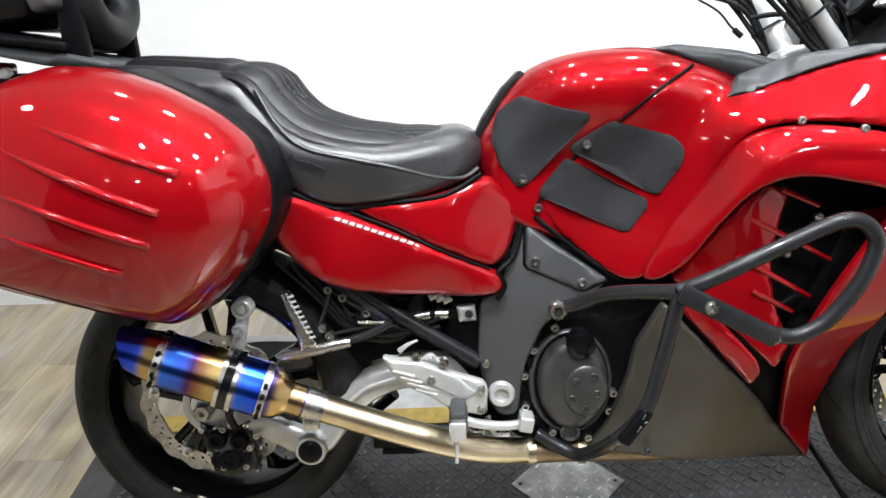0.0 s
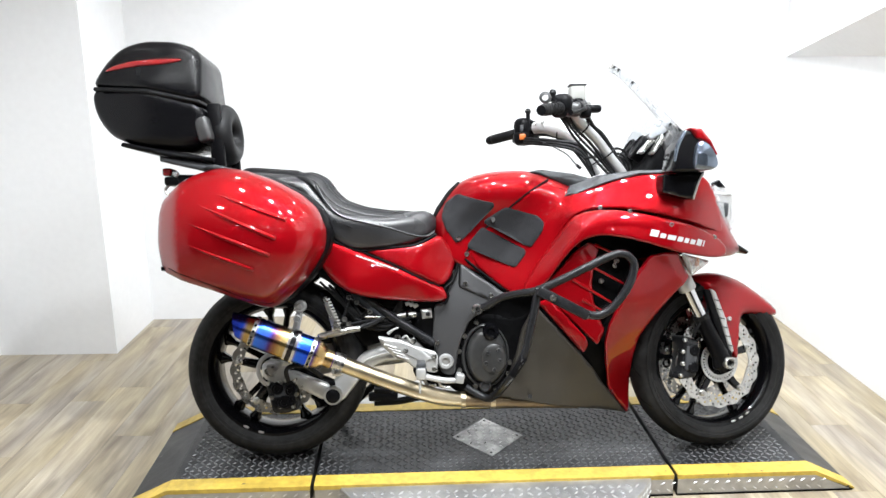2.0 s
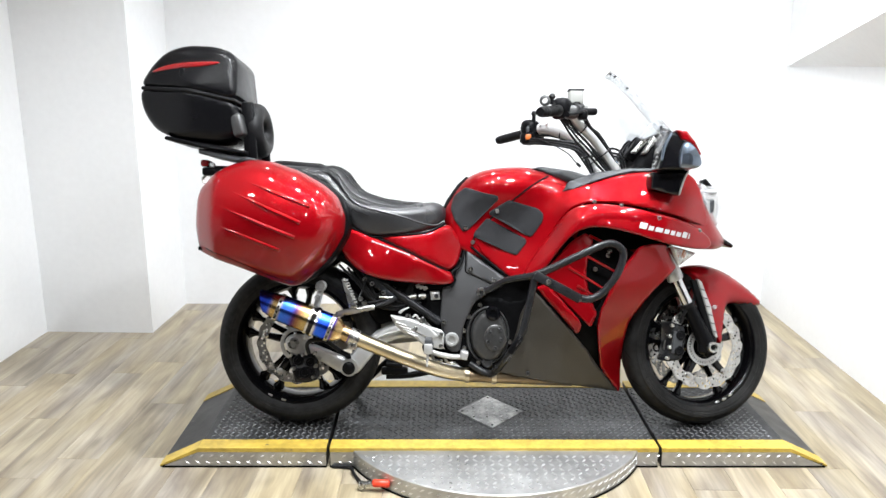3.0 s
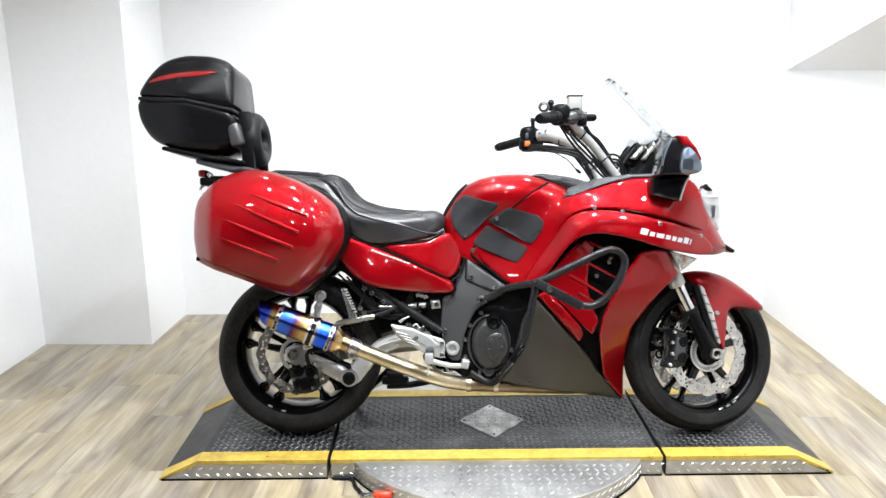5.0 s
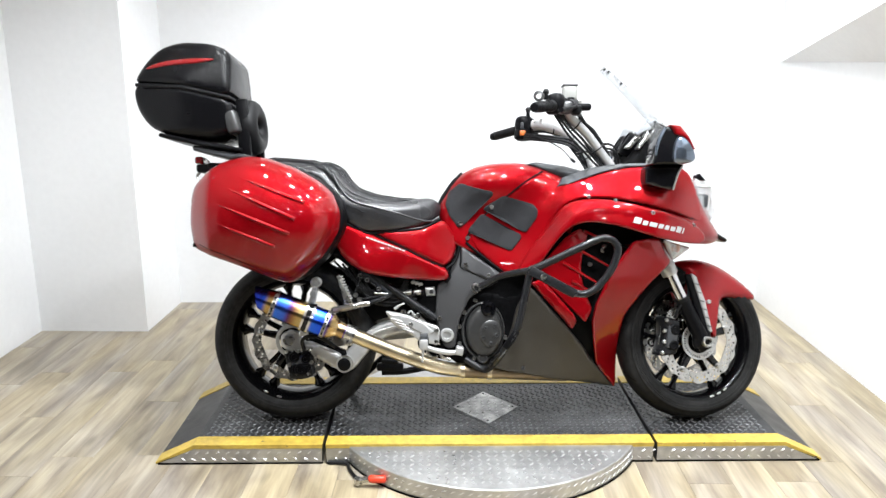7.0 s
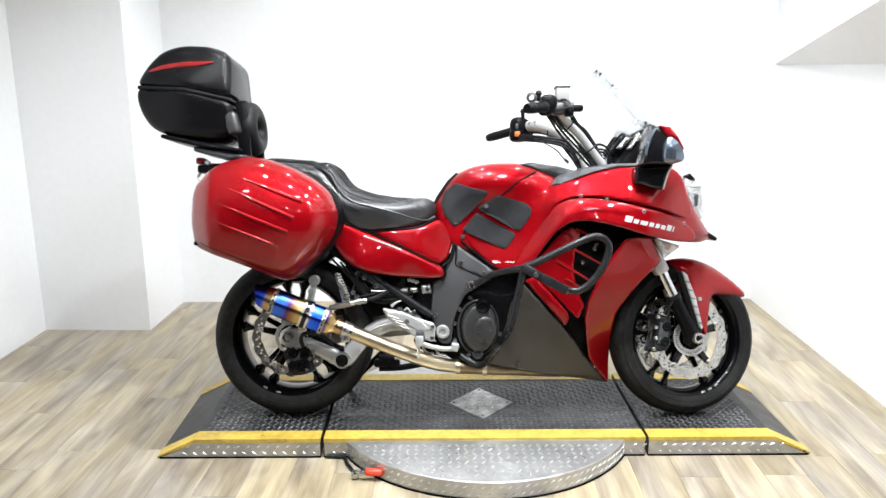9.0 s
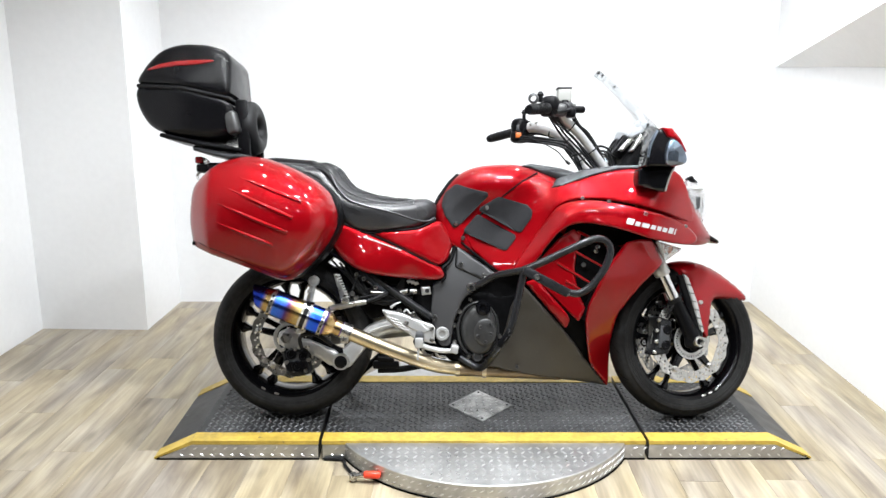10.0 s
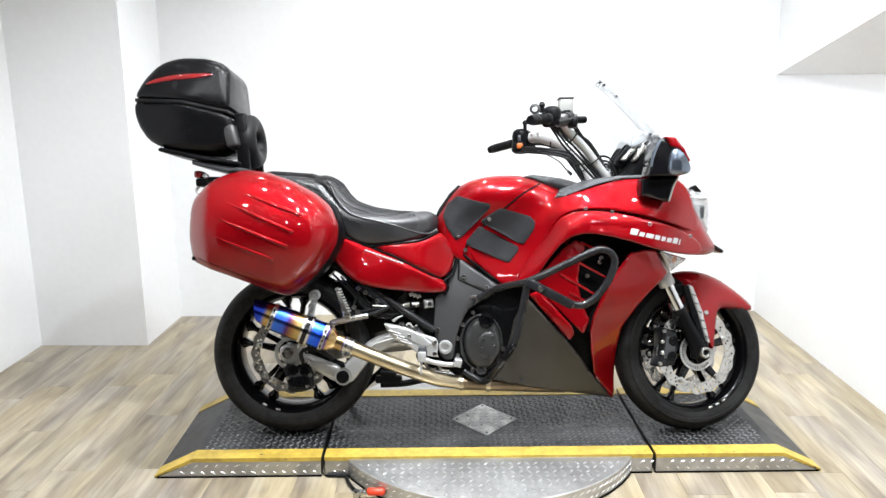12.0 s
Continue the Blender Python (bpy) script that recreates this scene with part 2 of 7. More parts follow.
    L(n3.outputs["Fac"], hue.inputs["Fac"])
    hue.color_ramp.elements[0].position, hue.color_ramp.elements[1].position = 0.36, 0.62
    L(ramp.outputs["Color"], cast.inputs["A"])
    L(hue.outputs["Color"], cast.inputs["B"])
    # short dark knots
    sc4 = nt.nodes.new("ShaderNodeMapping")
    sc4.inputs["Scale"].default_value = (16.0, 6.0, 1.0)
    L(add.outputs["Vector"], sc4.inputs["Vector"])
    knot = nt.nodes.new("ShaderNodeTexVoronoi")
    knot.inputs["Scale"].default_value = 0.55
    L(sc4.outputs["Vector"], knot.inputs["Vector"])
    kr = nt.nodes.new("ShaderNodeMapRange")
    kr.inputs["From Min"].default_value, kr.inputs["From Max"].default_value = 0.06, 0.20
    kr.inputs["To Min"].default_value, kr.inputs["To Max"].default_value = 0.74, 1.0
    L(knot.outputs["Distance"], kr.inputs["Value"])
    mulk = nt.nodes.new("ShaderNodeMath")
    mulk.operation = "MULTIPLY"
    L(mul.outputs[0], mulk.inputs[0])
    L(kr.outputs["Result"], mulk.inputs[1])
    mul = mulk
    fin = nt.nodes.new("ShaderNodeVectorMath")
    fin.operation = "SCALE"
    L(cast.outputs["Result"], fin.inputs[0])
    L(mul.outputs[0], fin.inputs["Scale"])
    L(fin.outputs["Vector"], b.inputs["Base Color"])
    bp = nt.nodes.new("ShaderNodeBump")
    bp.inputs["Strength"].default_value, bp.inputs["Distance"].default_value = 0.15, 0.001
    L(n2.outputs["Fac"], bp.inputs["Height"])
    L(bp.outputs["Normal"], b.inputs["Normal"])
    return m


# silencer axis in the motorcycle's own frame, tail to pipe
MUF_A, MUF_B = Vector((-0.848, -0.225, 0.474)), Vector((-0.575, -0.20, 0.362))
MUF_LEN = (MUF_B - MUF_A).length
MUF_DIR = (MUF_B - MUF_A).normalized()
TITAN = titanium()
RIMBLACK = material("rim_black", (0.0022, 0.0022, 0.0026), 0.16, coat=0.12, spec=0.2, stain=0.2, stain_size=9)
GROOVE = material("groove_black", (0.002, 0.002, 0.002), 0.8, spec=0.05)
BRONZE = material("burnt_bronze_pipe", (0.20, 0.15, 0.095), 0.42, 0.9, stain=0.3, stain_size=12)
WOOD = wood_planks()


# ---- mesh helpers ----
def part(name, bm, mat, parent, label="", smooth=True, angle=40):
    me = bpy.data.meshes.new(name)
    bmesh.ops.recalc_face_normals(bm, faces=bm.faces[:])
    if smooth:
        for f in bm.faces:
            f.smooth = True
        for e in bm.edges:
            if len(e.link_faces) == 2 and e.calc_face_angle(0) > radians(angle):
                e.smooth = False
    lay, wall = bm.verts.layers.float_vector.get("face_normal"), bm.faces.layers.int.get("wall")
    told = []
    if lay and wall and any(v[lay].length > 0.5 for v in bm.verts):
        for f in bm.faces:
            plain = f[wall] == 1 or any(v[lay].length < 0.5 for v in f.verts)
            told += [(0, 0, 0) if plain else tuple(v[lay]) for v in f.verts]
    bm.to_mesh(me)
    bm.free()
    if told:
        me.normals_split_custom_set(told)
    me.materials.append(mat)
    ob = new(name, me)
    ob.parent = parent
    if label:
        ob["label"] = label
    return ob


def curve_loop(pts, k=5, closed=True, ease=5):
    """Catmull-Rom through the points, k steps a span."""
    p = [np.array(q, float) for q in pts]
    n = len(p)
    out = []
    for i in range(n if closed else n - 1):
        a, b, c, d = (p[(i - 1) % n] if closed or i else p[0]), p[i], p[(i + 1) % n], (p[(i + 2) % n] if closed or i + 2 < n else p[-1])
        for j in range(k):
            t = j / k
            out.append(0.5 * (2 * b + (c - a) * t + (2 * a - 5 * b + 4 * c - d) * t * t + (3 * b - a - 3 * c + d) * t ** 3))
    if not closed:
        out.append(p[-1])
    elif len(p[0]) == 2:
        q = np.array(out)
        for _ in range(ease):
            q = 0.25 * np.roll(q, 1, 0) + 0.5 * q + 0.25 * np.roll(q, -1, 0)
        out = list(q)
    return out


def fillet(pts, r, k=4):
    """A polygon with its corners rounded."""
    p = [np.array(q, float) for q in pts]
    out = []
    for i in range(len(p)):
        a, b, c = p[i - 1], p[i], p[(i + 1) % len(p)]
        u, v = a - b, c - b
        lu, lv = np.linalg.norm(u), np.linalg.norm(v)
        d = min(r, 0.45 * lu, 0.45 * lv)
        s, e = b + u / lu * d, b + v / lv * d
        for j in range(k + 1):
            t = j / k
            out.append((1 - t) ** 2 * s + 2 * t * (1 - t) * b + t * t * e)
    return out


def inside(px, pz, loop):
    lx, lz = loop[:, 0], loop[:, 1]
    mx, mz = np.roll(lx, -1), np.roll(lz, -1)
    cond = (lz[None] > pz[:, None]) != (mz[None] > pz[:, None])
    with np.errstate(divide="ignore", invalid="ignore"):
        cross = lx[None] + (pz[:, None] - lz[None]) / (mz - lz)[None] * (mx - lx)[None]
    return ((cond & (px[:, None] < cross)).sum(1) % 2) == 1


def distance(px, pz, loop):
    a, b = loop, np.roll(loop, -1, 0)
    ab = b - a
    p = np.stack([px, pz], -1)[:, None]
    t = np.clip(((p - a) * ab).sum(-1) / np.maximum((ab ** 2).sum(-1), 1e-12), 0, 1)
    return np.linalg.norm(p - (a + t[..., None] * ab), axis=-1).min(1)


def field(rows):
    """A smooth half-width over the side view from a few rows of x, z, width."""
    r = np.array(rows, float)
    n = len(r)
    bend = lambda d: d * d * np.log(np.maximum(d, 1e-6))
    d = bend(np.linalg.norm(r[:, None, :2] - r[None, :, :2], axis=-1)) + 2e-4 * np.eye(n)
    big = np.zeros((n + 3, n + 3))
    big[:n, :n] = d
    big[:n, n], big[:n, n + 1:] = 1, r[:, :2]
    big[n, :n], big[n + 1:, :n] = 1, r[:, :2].T
    k = np.linalg.lstsq(big, np.r_[r[:, 2], 0, 0, 0], rcond=None)[0]

    def width(x, z):
        q = np.stack([x, z], -1)
        w = bend(np.linalg.norm(q[:, None] - r[None, :, :2], axis=-1)) @ k[:n] + k[n] + q @ k[n + 1:]
        return np.clip(w, r[:, 2].min() - 0.015, r[:, 2].max() + 0.015)
    return width


def shell(outline, width, r=0.012, thick=0.02, step=0.02, holes=(), side=-1, mirror=False, m=None, rim=None):
    """A panel seen from the side: its outline in x and z, its outer face at the half-width, rolled over at the edges.
    mirror: one closed body, the same on both sides."""
    from mathutils.geometry import delaunay_2d_cdt
    if not callable(width):
        w0 = width
        width = lambda x, z: np.full(len(x), float(w0))
    loops = [np.array([q[:2] for q in outline], float)] + [np.array(h, float) for h in holes]
    verts, edges = [], []
    for lp in loops:
        keep = [lp[0]]
        for q in lp[1:]:
            if np.linalg.norm(q - keep[-1]) > 1e-4:
                keep.append(q)
        if np.linalg.norm(keep[0] - keep[-1]) < 1e-4:
            keep.pop()
        s = len(verts)
        verts += keep
        edges += [(s + i, s + (i + 1) % len(keep)) for i in range(len(keep))]
    lo, hi = loops[0].min(0), loops[0].max(0)
    gx, gz = np.meshgrid(np.arange(lo[0], hi[0], step), np.arange(lo[1], hi[1], step * 0.87))
    gx = gx + (np.arange(gx.shape[0]) % 2 * step / 2)[:, None]
    gx, gz = gx.ravel(), gz.ravel()
    ok = inside(gx, gz, loops[0])
    for lp in loops[1:]:
        ok &= ~inside(gx, gz, lp)
    gx, gz = gx[ok], gz[ok]
    if len(gx):
        d = np.min([distance(gx, gz, lp) for lp in loops], 0)
        gx, gz = gx[d > step * 0.3], gz[d > step * 0.3]
    # rings that follow the edge give the roll an even curve
    ring = []
    for lp in loops[:1]:
        area = np.sum(lp[:, 0] * np.roll(lp[:, 1], -1) - np.roll(lp[:, 0], -1) * lp[:, 1])
        tang = np.roll(lp, -1, 0) - np.roll(lp, 1, 0)
        nrm = np.stack([-tang[:, 1], tang[:, 0]], -1) * np.sign(area)
        nrm /= np.maximum(np.linalg.norm(nrm, axis=1), 1e-9)[:, None]
        for f in (0.12, 0.35, 0.7):
            rr = (r(lp[:, 0], lp[:, 1]) if callable(r) else np.full(len(lp), r))[:, None]
            q = lp + nrm * rr * f
            dd = distance(q[:, 0], q[:, 1], lp)
            q = q[inside(q[:, 0], q[:, 1], lp) & (dd > rr[:, 0] * f * 0.93)]
            ring += list(q)
    pts = [Vector(q) for q in verts] + [Vector(q) for q in ring]
    if len(gx):
        if ring:
            rr = np.array(ring)
            near = np.array([np.min((rr[:, 0] - x) ** 2 + (rr[:, 1] - z) ** 2) for x, z in zip(gx, gz)])
            gx, gz = gx[near > (0.35 * step) ** 2], gz[near > (0.35 * step) ** 2]
        pts += [Vector((x, z)) for x, z in zip(gx, gz)]
    co, _, tris, *_ = delaunay_2d_cdt(pts, edges, [], 0, 1e-6)
    c = np.array([tuple(v) for v in co])
    tri = np.array([t for t in tris if len(t) == 3])
    mid = c[tri].mean(1)
    ok = inside(mid[:, 0], mid[:, 1], loops[0])
    for lp in loops[1:]:
        ok &= ~inside(mid[:, 0], mid[:, 1], lp)
    tri = tri[ok]
    d = np.min([distance(c[:, 0], c[:, 1], lp) for lp in loops], 0)
    w = width(c[:, 0], c[:, 1])
    rl = r(c[:, 0], c[:, 1]) if callable(r) else r
    k = np.clip(1 - d / rl, 0, 1)
    out = w - rl * (1 - np.sqrt(1 - k * k))
    if mirror:
        out = np.maximum(out, 0.004)
        back = -out
    else:
        back = w - np.maximum(thick, rl + 0.003)
    def depth(x, z):
        sign = inside(x, z, loops[0])
        for lp in loops[1:]:
            sign &= ~inside(x, z, lp)
        return np.min([distance(x, z, lp) for lp in loops], 0) * np.where(sign, 1, -1)

    e = 0.001
    slope = np.minimum(k, 0.97)
    slope = slope / np.sqrt(1 - slope * slope)
    gx_ = (width(c[:, 0] + e, c[:, 1]) - width(c[:, 0] - e, c[:, 1]) + slope * (depth(c[:, 0] + e, c[:, 1]) - depth(c[:, 0] - e, c[:, 1]))) / (2 * e)
    gz_ = (width(c[:, 0], c[:, 1] + e) - width(c[:, 0], c[:, 1] - e) + slope * (depth(c[:, 0], c[:, 1] + e) - depth(c[:, 0], c[:, 1] - e))) / (2 * e)
    bm = bmesh.new()
    lay = bm.verts.layers.float_vector.new("face_normal")
    wall = bm.faces.layers.int.new("wall")
    f_ = [bm.verts.new((x, side * y, z)) for (x, z), y in zip(c, out)]
    b_ = [bm.verts.new((x, side * y, z)) for (x, z), y in zip(c, back)]
    flat = not callable(r) and r < 0.0025
    for va, vb, hx, hz in () if flat else zip(f_, b_, gx_, gz_):
        va[lay] = Vector((-hx, side, -hz)).normalized()
        if mirror:
            vb[lay] = Vector((-hx, -side, -hz)).normalized()
    count = {}
    for a, b, e in tri:
        bm.faces.new((f_[a], f_[b], f_[e]))
        bm.faces.new((b_[e], b_[b], b_[a]))
        for u, v in ((a, b), (b, e), (e, a)):
            count[(u, v)] = count.get((u, v), 0) + 1
    for (u, v) in list(count):
        if (v, u) not in count:
            bm.faces.new((f_[v], f_[u], b_[u], b_[v]))[wall] = 1
    loose = [v for v in bm.verts if not v.link_faces]
    bmesh.ops.delete(bm, geom=loose, context="VERTS")
    return bm if m is None else moved(bm, m)


def tube(path, radius, n=12, closed=False, k=6, smooth=True):
    """A round bar along the points; radius a number or one for each point."""
    rad = list(radius) if hasattr(radius, "__len__") else [radius] * len(path)
    pts = curve_loop([(*p, q) for p, q in zip(path, rad)], k, closed) if smooth and len(path) > 2 else [np.array((*p, q), float) for p, q in zip(path, rad)]
    bm = bmesh.new()
    rings = []
    P = [Vector(q[:3]) for q in pts]
    N = len(P)
    up = None
    for i in range(N):
        d = ((P[(i + 1) % N] if closed or i + 1 < N else P[i]) - (P[i - 1] if closed or i else P[i])).normalized()
        if up is None:
            up = d.orthogonal().normalized()
        up = (up - d * up.dot(d)).normalized()
        s = d.cross(up)
        rings.append([bm.verts.new(P[i] + (up * math.cos(a) + s * math.sin(a)) * pts[i][3]) for a in (2 * math.pi * j / n for j in range(n))])
    for i in range(N if closed else N - 1):
        a, b = rings[i], rings[(i + 1) % N]
        for j in range(n):
            bm.faces.new((a[j], a[(j + 1) % n], b[(j + 1) % n], b[j]))
    if not closed:
        bm.faces.new(rings[0][::-1])
        bm.faces.new(rings[-1])
    return bm


def lathe(profile, center, axis=(0, 1, 0), n=40, closed=False):
    """A turned body: profile of (radius, along) about the axis."""
    ax = Vector(axis).normalized()
    u = ax.orthogonal().normalized()
    if abs(ax.y) > 0.99:
        u = Vector((1, 0, 0))
    v = ax.cross(u)
    bm = bmesh.new()
    rings = []
    for r, h in profile:
        o = Vector(center) + ax * h
        rings.append([bm.verts.new(o + (u * math.cos(a) + v * math.sin(a)) * max(r, 1e-4)) for a in (2 * math.pi * j / n for j in range(n))])
    m = len(rings)
    for i in range(m if closed else m - 1):
        a, b = rings[i], rings[(i + 1) % m]
        for j in range(n):
            bm.faces.new((a[j], a[(j + 1) % n], b[(j + 1) % n], b[j]))
    if not closed:
        bm.faces.new(rings[0][::-1])
        bm.faces.new(rings[-1])
    return bm


def rbox(sx, sy, sz, r=0.004, seg=2, m=None):
    bm = bmesh.new()
    bmesh.ops.create_cube(bm, size=1)
    bmesh.ops.scale(bm, vec=(sx, sy, sz), verts=bm.verts)
    bmesh.ops.bevel(bm, geom=bm.edges[:], offset=min(r, sx * 0.45, sy * 0.45, sz * 0.45), segments=seg, affect="EDGES", profile=0.5)
    if m is not None:
        bm.transform(m)
    return bm


def join(*bms):
    out = bms[0]
    for b in bms[1:]:
        me = bpy.data.meshes.new("tmp")
        b.to_mesh(me)
        out.from_mesh(me)
        b.free()
        bpy.data.meshes.remove(me)
    return out


def moved(bm, m):
    bm.transform(m)
    lay = bm.verts.layers.float_vector.get("face_normal")
    if lay:
        turn = m.to_3x3()
        for v in bm.verts:
            v[lay] = turn @ v[lay]
    return bm


def thing(name, label, category, m=None, group="", kind=""):
    ob = new(name)
    ob.empty_display_size = 0.05
    if m is not None:
        ob.matrix_world = m
    return tagged(ob, label, category, group, kind)


def bolt(parent, x, w, z, r=0.008, h=0.006, mat=None, name="bolt", m=None):
    """A socket-head screw on the right-hand side, head outwards."""
    prof = [(r, 0.004), (r, -h * 0.6), (r * 0.8, -h), (r * 0.5, -h), (r * 0.42, -h * 0.3), (0.0005, -h * 0.3)]
    bm = lathe(prof, (x, -w, z), n=12)
    if m is not None:
        bm.transform(m)
    return part(name, bm, mat or STEEL, parent)

# ---- side-view outlines of the motorcycle's panels, in its own frame ----
CASE = [(-1.046, 0.864), (-0.995, 0.911), (-0.940, 0.945), (-0.876, 0.965), (-0.803, 0.958), (-0.708, 0.924), (-0.631, 0.882), (-0.583, 0.839), (-0.556, 0.772), (-0.560, 0.715), (-0.592, 0.657), (-0.630, 0.609), (-0.687, 0.556), (-0.735, 0.527), (-0.793, 0.546), (-0.860, 0.578), (-0.937, 0.610), (-1.000, 0.632), (-1.054, 0.650), (-1.060, 0.730), (-1.056, 0.826)]
SIDE_LOW = [(-0.582, 0.741), (-0.496, 0.711), (-0.372, 0.661), (-0.207, 0.582), (-0.185, 0.569), (-0.180, 0.545), (-0.197, 0.530), (-0.289, 0.532), (-0.392, 0.543), (-0.474, 0.557), (-0.536, 0.588), (-0.577, 0.633), (-0.598, 0.684)]
SIDE_UP = [(-0.485, 0.715), (-0.372, 0.712), (-0.274, 0.721), (-0.202, 0.754), (-0.184, 0.722), (-0.142, 0.687), (-0.154, 0.656), (-0.166, 0.611), (-0.193, 0.584), (-0.228, 0.590), (-0.331, 0.643)]
PAD1 = [(-0.142, 0.886), (-0.024, 0.852), (-0.022, 0.840), (-0.133, 0.726), (-0.149, 0.722), (-0.181, 0.765), (-0.196, 0.808), (-0.183, 0.855)]
PAD2 = [(0.014, 0.838), (0.120, 0.808), (0.139, 0.787), (0.134, 0.759), (0.097, 0.706), (0.083, 0.708), (-0.056, 0.787), (-0.052, 0.797)]
PAD3 = [(-0.062, 0.774), (0.078, 0.698), (0.079, 0.684), (0.046, 0.641), (0.034, 0.641), (-0.112, 0.706), (-0.108, 0.720)]
FAIR = [(0.154, 0.924), (0.225, 0.880), (0.316, 0.905), (0.427, 0.936), (0.539, 0.939), (0.660, 0.940), (0.698, 0.865), (0.730, 0.740), (0.703, 0.746), (0.540, 0.795), (0.418, 0.823), (0.317, 0.832), (0.246, 0.817), (0.206, 0.781), (0.166, 0.700), (0.087, 0.567), (0.036, 0.555), (-0.005, 0.579), (-0.119, 0.677), (-0.067, 0.753), (0.003, 0.818), (0.074, 0.875)]
ARCH = [(0.232, 0.809), (0.307, 0.826), (0.407, 0.817), (0.527, 0.788), (0.627, 0.759), (0.713, 0.721), (0.733, 0.684), (0.704, 0.664), (0.608, 0.675), (0.528, 0.692), (0.448, 0.718), (0.368, 0.737), (0.308, 0.744), (0.253, 0.730), (0.213, 0.696), (0.170, 0.636), (0.121, 0.566), (0.051, 0.556), (0.120, 0.660), (0.189, 0.756)]
LEG = [(0.562, 0.686), (0.516, 0.686), (0.466, 0.676), (0.426, 0.621), (0.377, 0.540), (0.340, 0.449), (0.334, 0.384), (0.345, 0.320), (0.366, 0.222), (0.450, 0.114), (0.456, 0.140), (0.455, 0.222), (0.448, 0.310), (0.458, 0.400), (0.490, 0.455), (0.538, 0.521), (0.598, 0.582), (0.614, 0.602)]
INNER = [(0.234, 0.689), (0.286, 0.722), (0.318, 0.700), (0.300, 0.640), (0.292, 0.570), (0.306, 0.490), (0.333, 0.432), (0.309, 0.381), (0.163, 0.524), (0.118, 0.555)]
INLOW = [(0.111, 0.525), (0.152, 0.541), (0.200, 0.484), (0.262, 0.414), (0.272, 0.388), (0.258, 0.358), (0.200, 0.425)]
BELLY = [(0.102, 0.518), (0.164, 0.452), (0.235, 0.376), (0.310, 0.292), (0.361, 0.220), (0.452, 0.116), (0.360, 0.138), (0.165, 0.172), (0.043, 0.196), (-0.023, 0.210), (0.012, 0.262), (0.045, 0.350), (0.062, 0.430)]
FRAMEC = [(-0.142, 0.668), (-0.154, 0.625), (-0.172, 0.577), (-0.184, 0.532), (-0.223, 0.521), (-0.231, 0.407), (-0.218, 0.325), (-0.195, 0.283), (-0.158, 0.284), (-0.144, 0.383), (-0.107, 0.466), (-0.029, 0.516), (0.014, 0.548), (-0.063, 0.599)]
COVER2 = [(-0.136, 0.654), (0.011, 0.552), (-0.038, 0.531), (-0.139, 0.576)]
FENDER = [(0.676, 0.586), (0.750, 0.602), (0.832, 0.588), (0.925, 0.538), (1.012, 0.446), (0.900, 0.452), (0.832, 0.446), (0.806, 0.350), (0.790, 0.300), (0.738, 0.432), (0.692, 0.538)]
GUARD = [(0.692, 0.548), (0.714, 0.536), (0.750, 0.441), (0.774, 0.329), (0.760, 0.325), (0.730, 0.430)]
TSIG = [(0.572, 0.682), (0.688, 0.652), (0.618, 0.605)]
TRIM = [(0.205, 0.870), (0.231, 0.906), (0.316, 0.937), (0.427, 0.950), (0.538, 0.951), (0.539, 0.937), (0.427, 0.936), (0.316, 0.905), (0.246, 0.878)]


# ---- room ----
def prism(plan, z0, z1):
    bm = bmesh.new()
    a = [bm.verts.new((x, y, z0)) for x, y in plan]
    b = [bm.verts.new((x, y, z1)) for x, y in plan]
    n = len(plan)
    bm.faces.new(a[::-1])
    bm.faces.new(b)
    for i in range(n):
        bm.faces.new((a[i], a[(i + 1) % n], b[(i + 1) % n], b[i]))
    return bm


def wall(name, plan, z0, z1, label, mat=WALLPAINT):
    return tagged(part(name, prism(plan, z0, z1), mat, None, smooth=False), label, "wall", kind="structure")


wall("wall_west", [(-2.305, -2.7), (-2.305, 1.0), (-2.43, 1.0), (-2.43, -2.7)], 0, CEIL, "plain white painted side wall")
wall("pillar", [(-1.742, 1.004), (-1.742, 1.66), (-2.43, 1.66), (-2.43, 1.0)], 0, CEIL, "white painted boxed-out corner pillar")
wall("wall_north", [(-1.742, 1.508), (1.695, 1.655), (1.695, 1.78), (-1.742, 1.66)], 0, CEIL, "plain bright white back wall")
wall("wall_east", [(1.692, -2.7), (1.82, -2.7), (1.82, 1.78), (1.695, 1.78)], 0, CEIL, "plain bright white side wall")
# unseen walls added behind the camera, dark so that the red paint stays deep
wall("wall_west_2", [(-2.305, -5.2), (-2.305, -2.7), (-2.43, -2.7), (-2.43, -5.2)], 0, CEIL, "unseen grey side wall, added dark for the reflections", GREYWALL)
wall("wall_east_2", [(1.692, -5.2), (1.82, -5.2), (1.82, -2.7), (1.692, -2.7)], 0, CEIL, "unseen grey side wall, added dark for the reflections", GREYWALL)
wall("wall_south", [(-2.305, -5.2), (-2.305, -5.32), (1.692, -5.32), (1.692, -5.2)], 0, CEIL, "unseen grey end wall, added dark for the reflections", GREYWALL)
tagged(part("ceiling", prism([(-2.43, -5.32), (1.82, -5.32), (1.82, 1.78), (-2.43, 1.78)], CEIL, CEIL + 0.1), CEILPAINT, None, smooth=False),
       "plain white ceiling with small lamps", "ceiling", kind="structure")


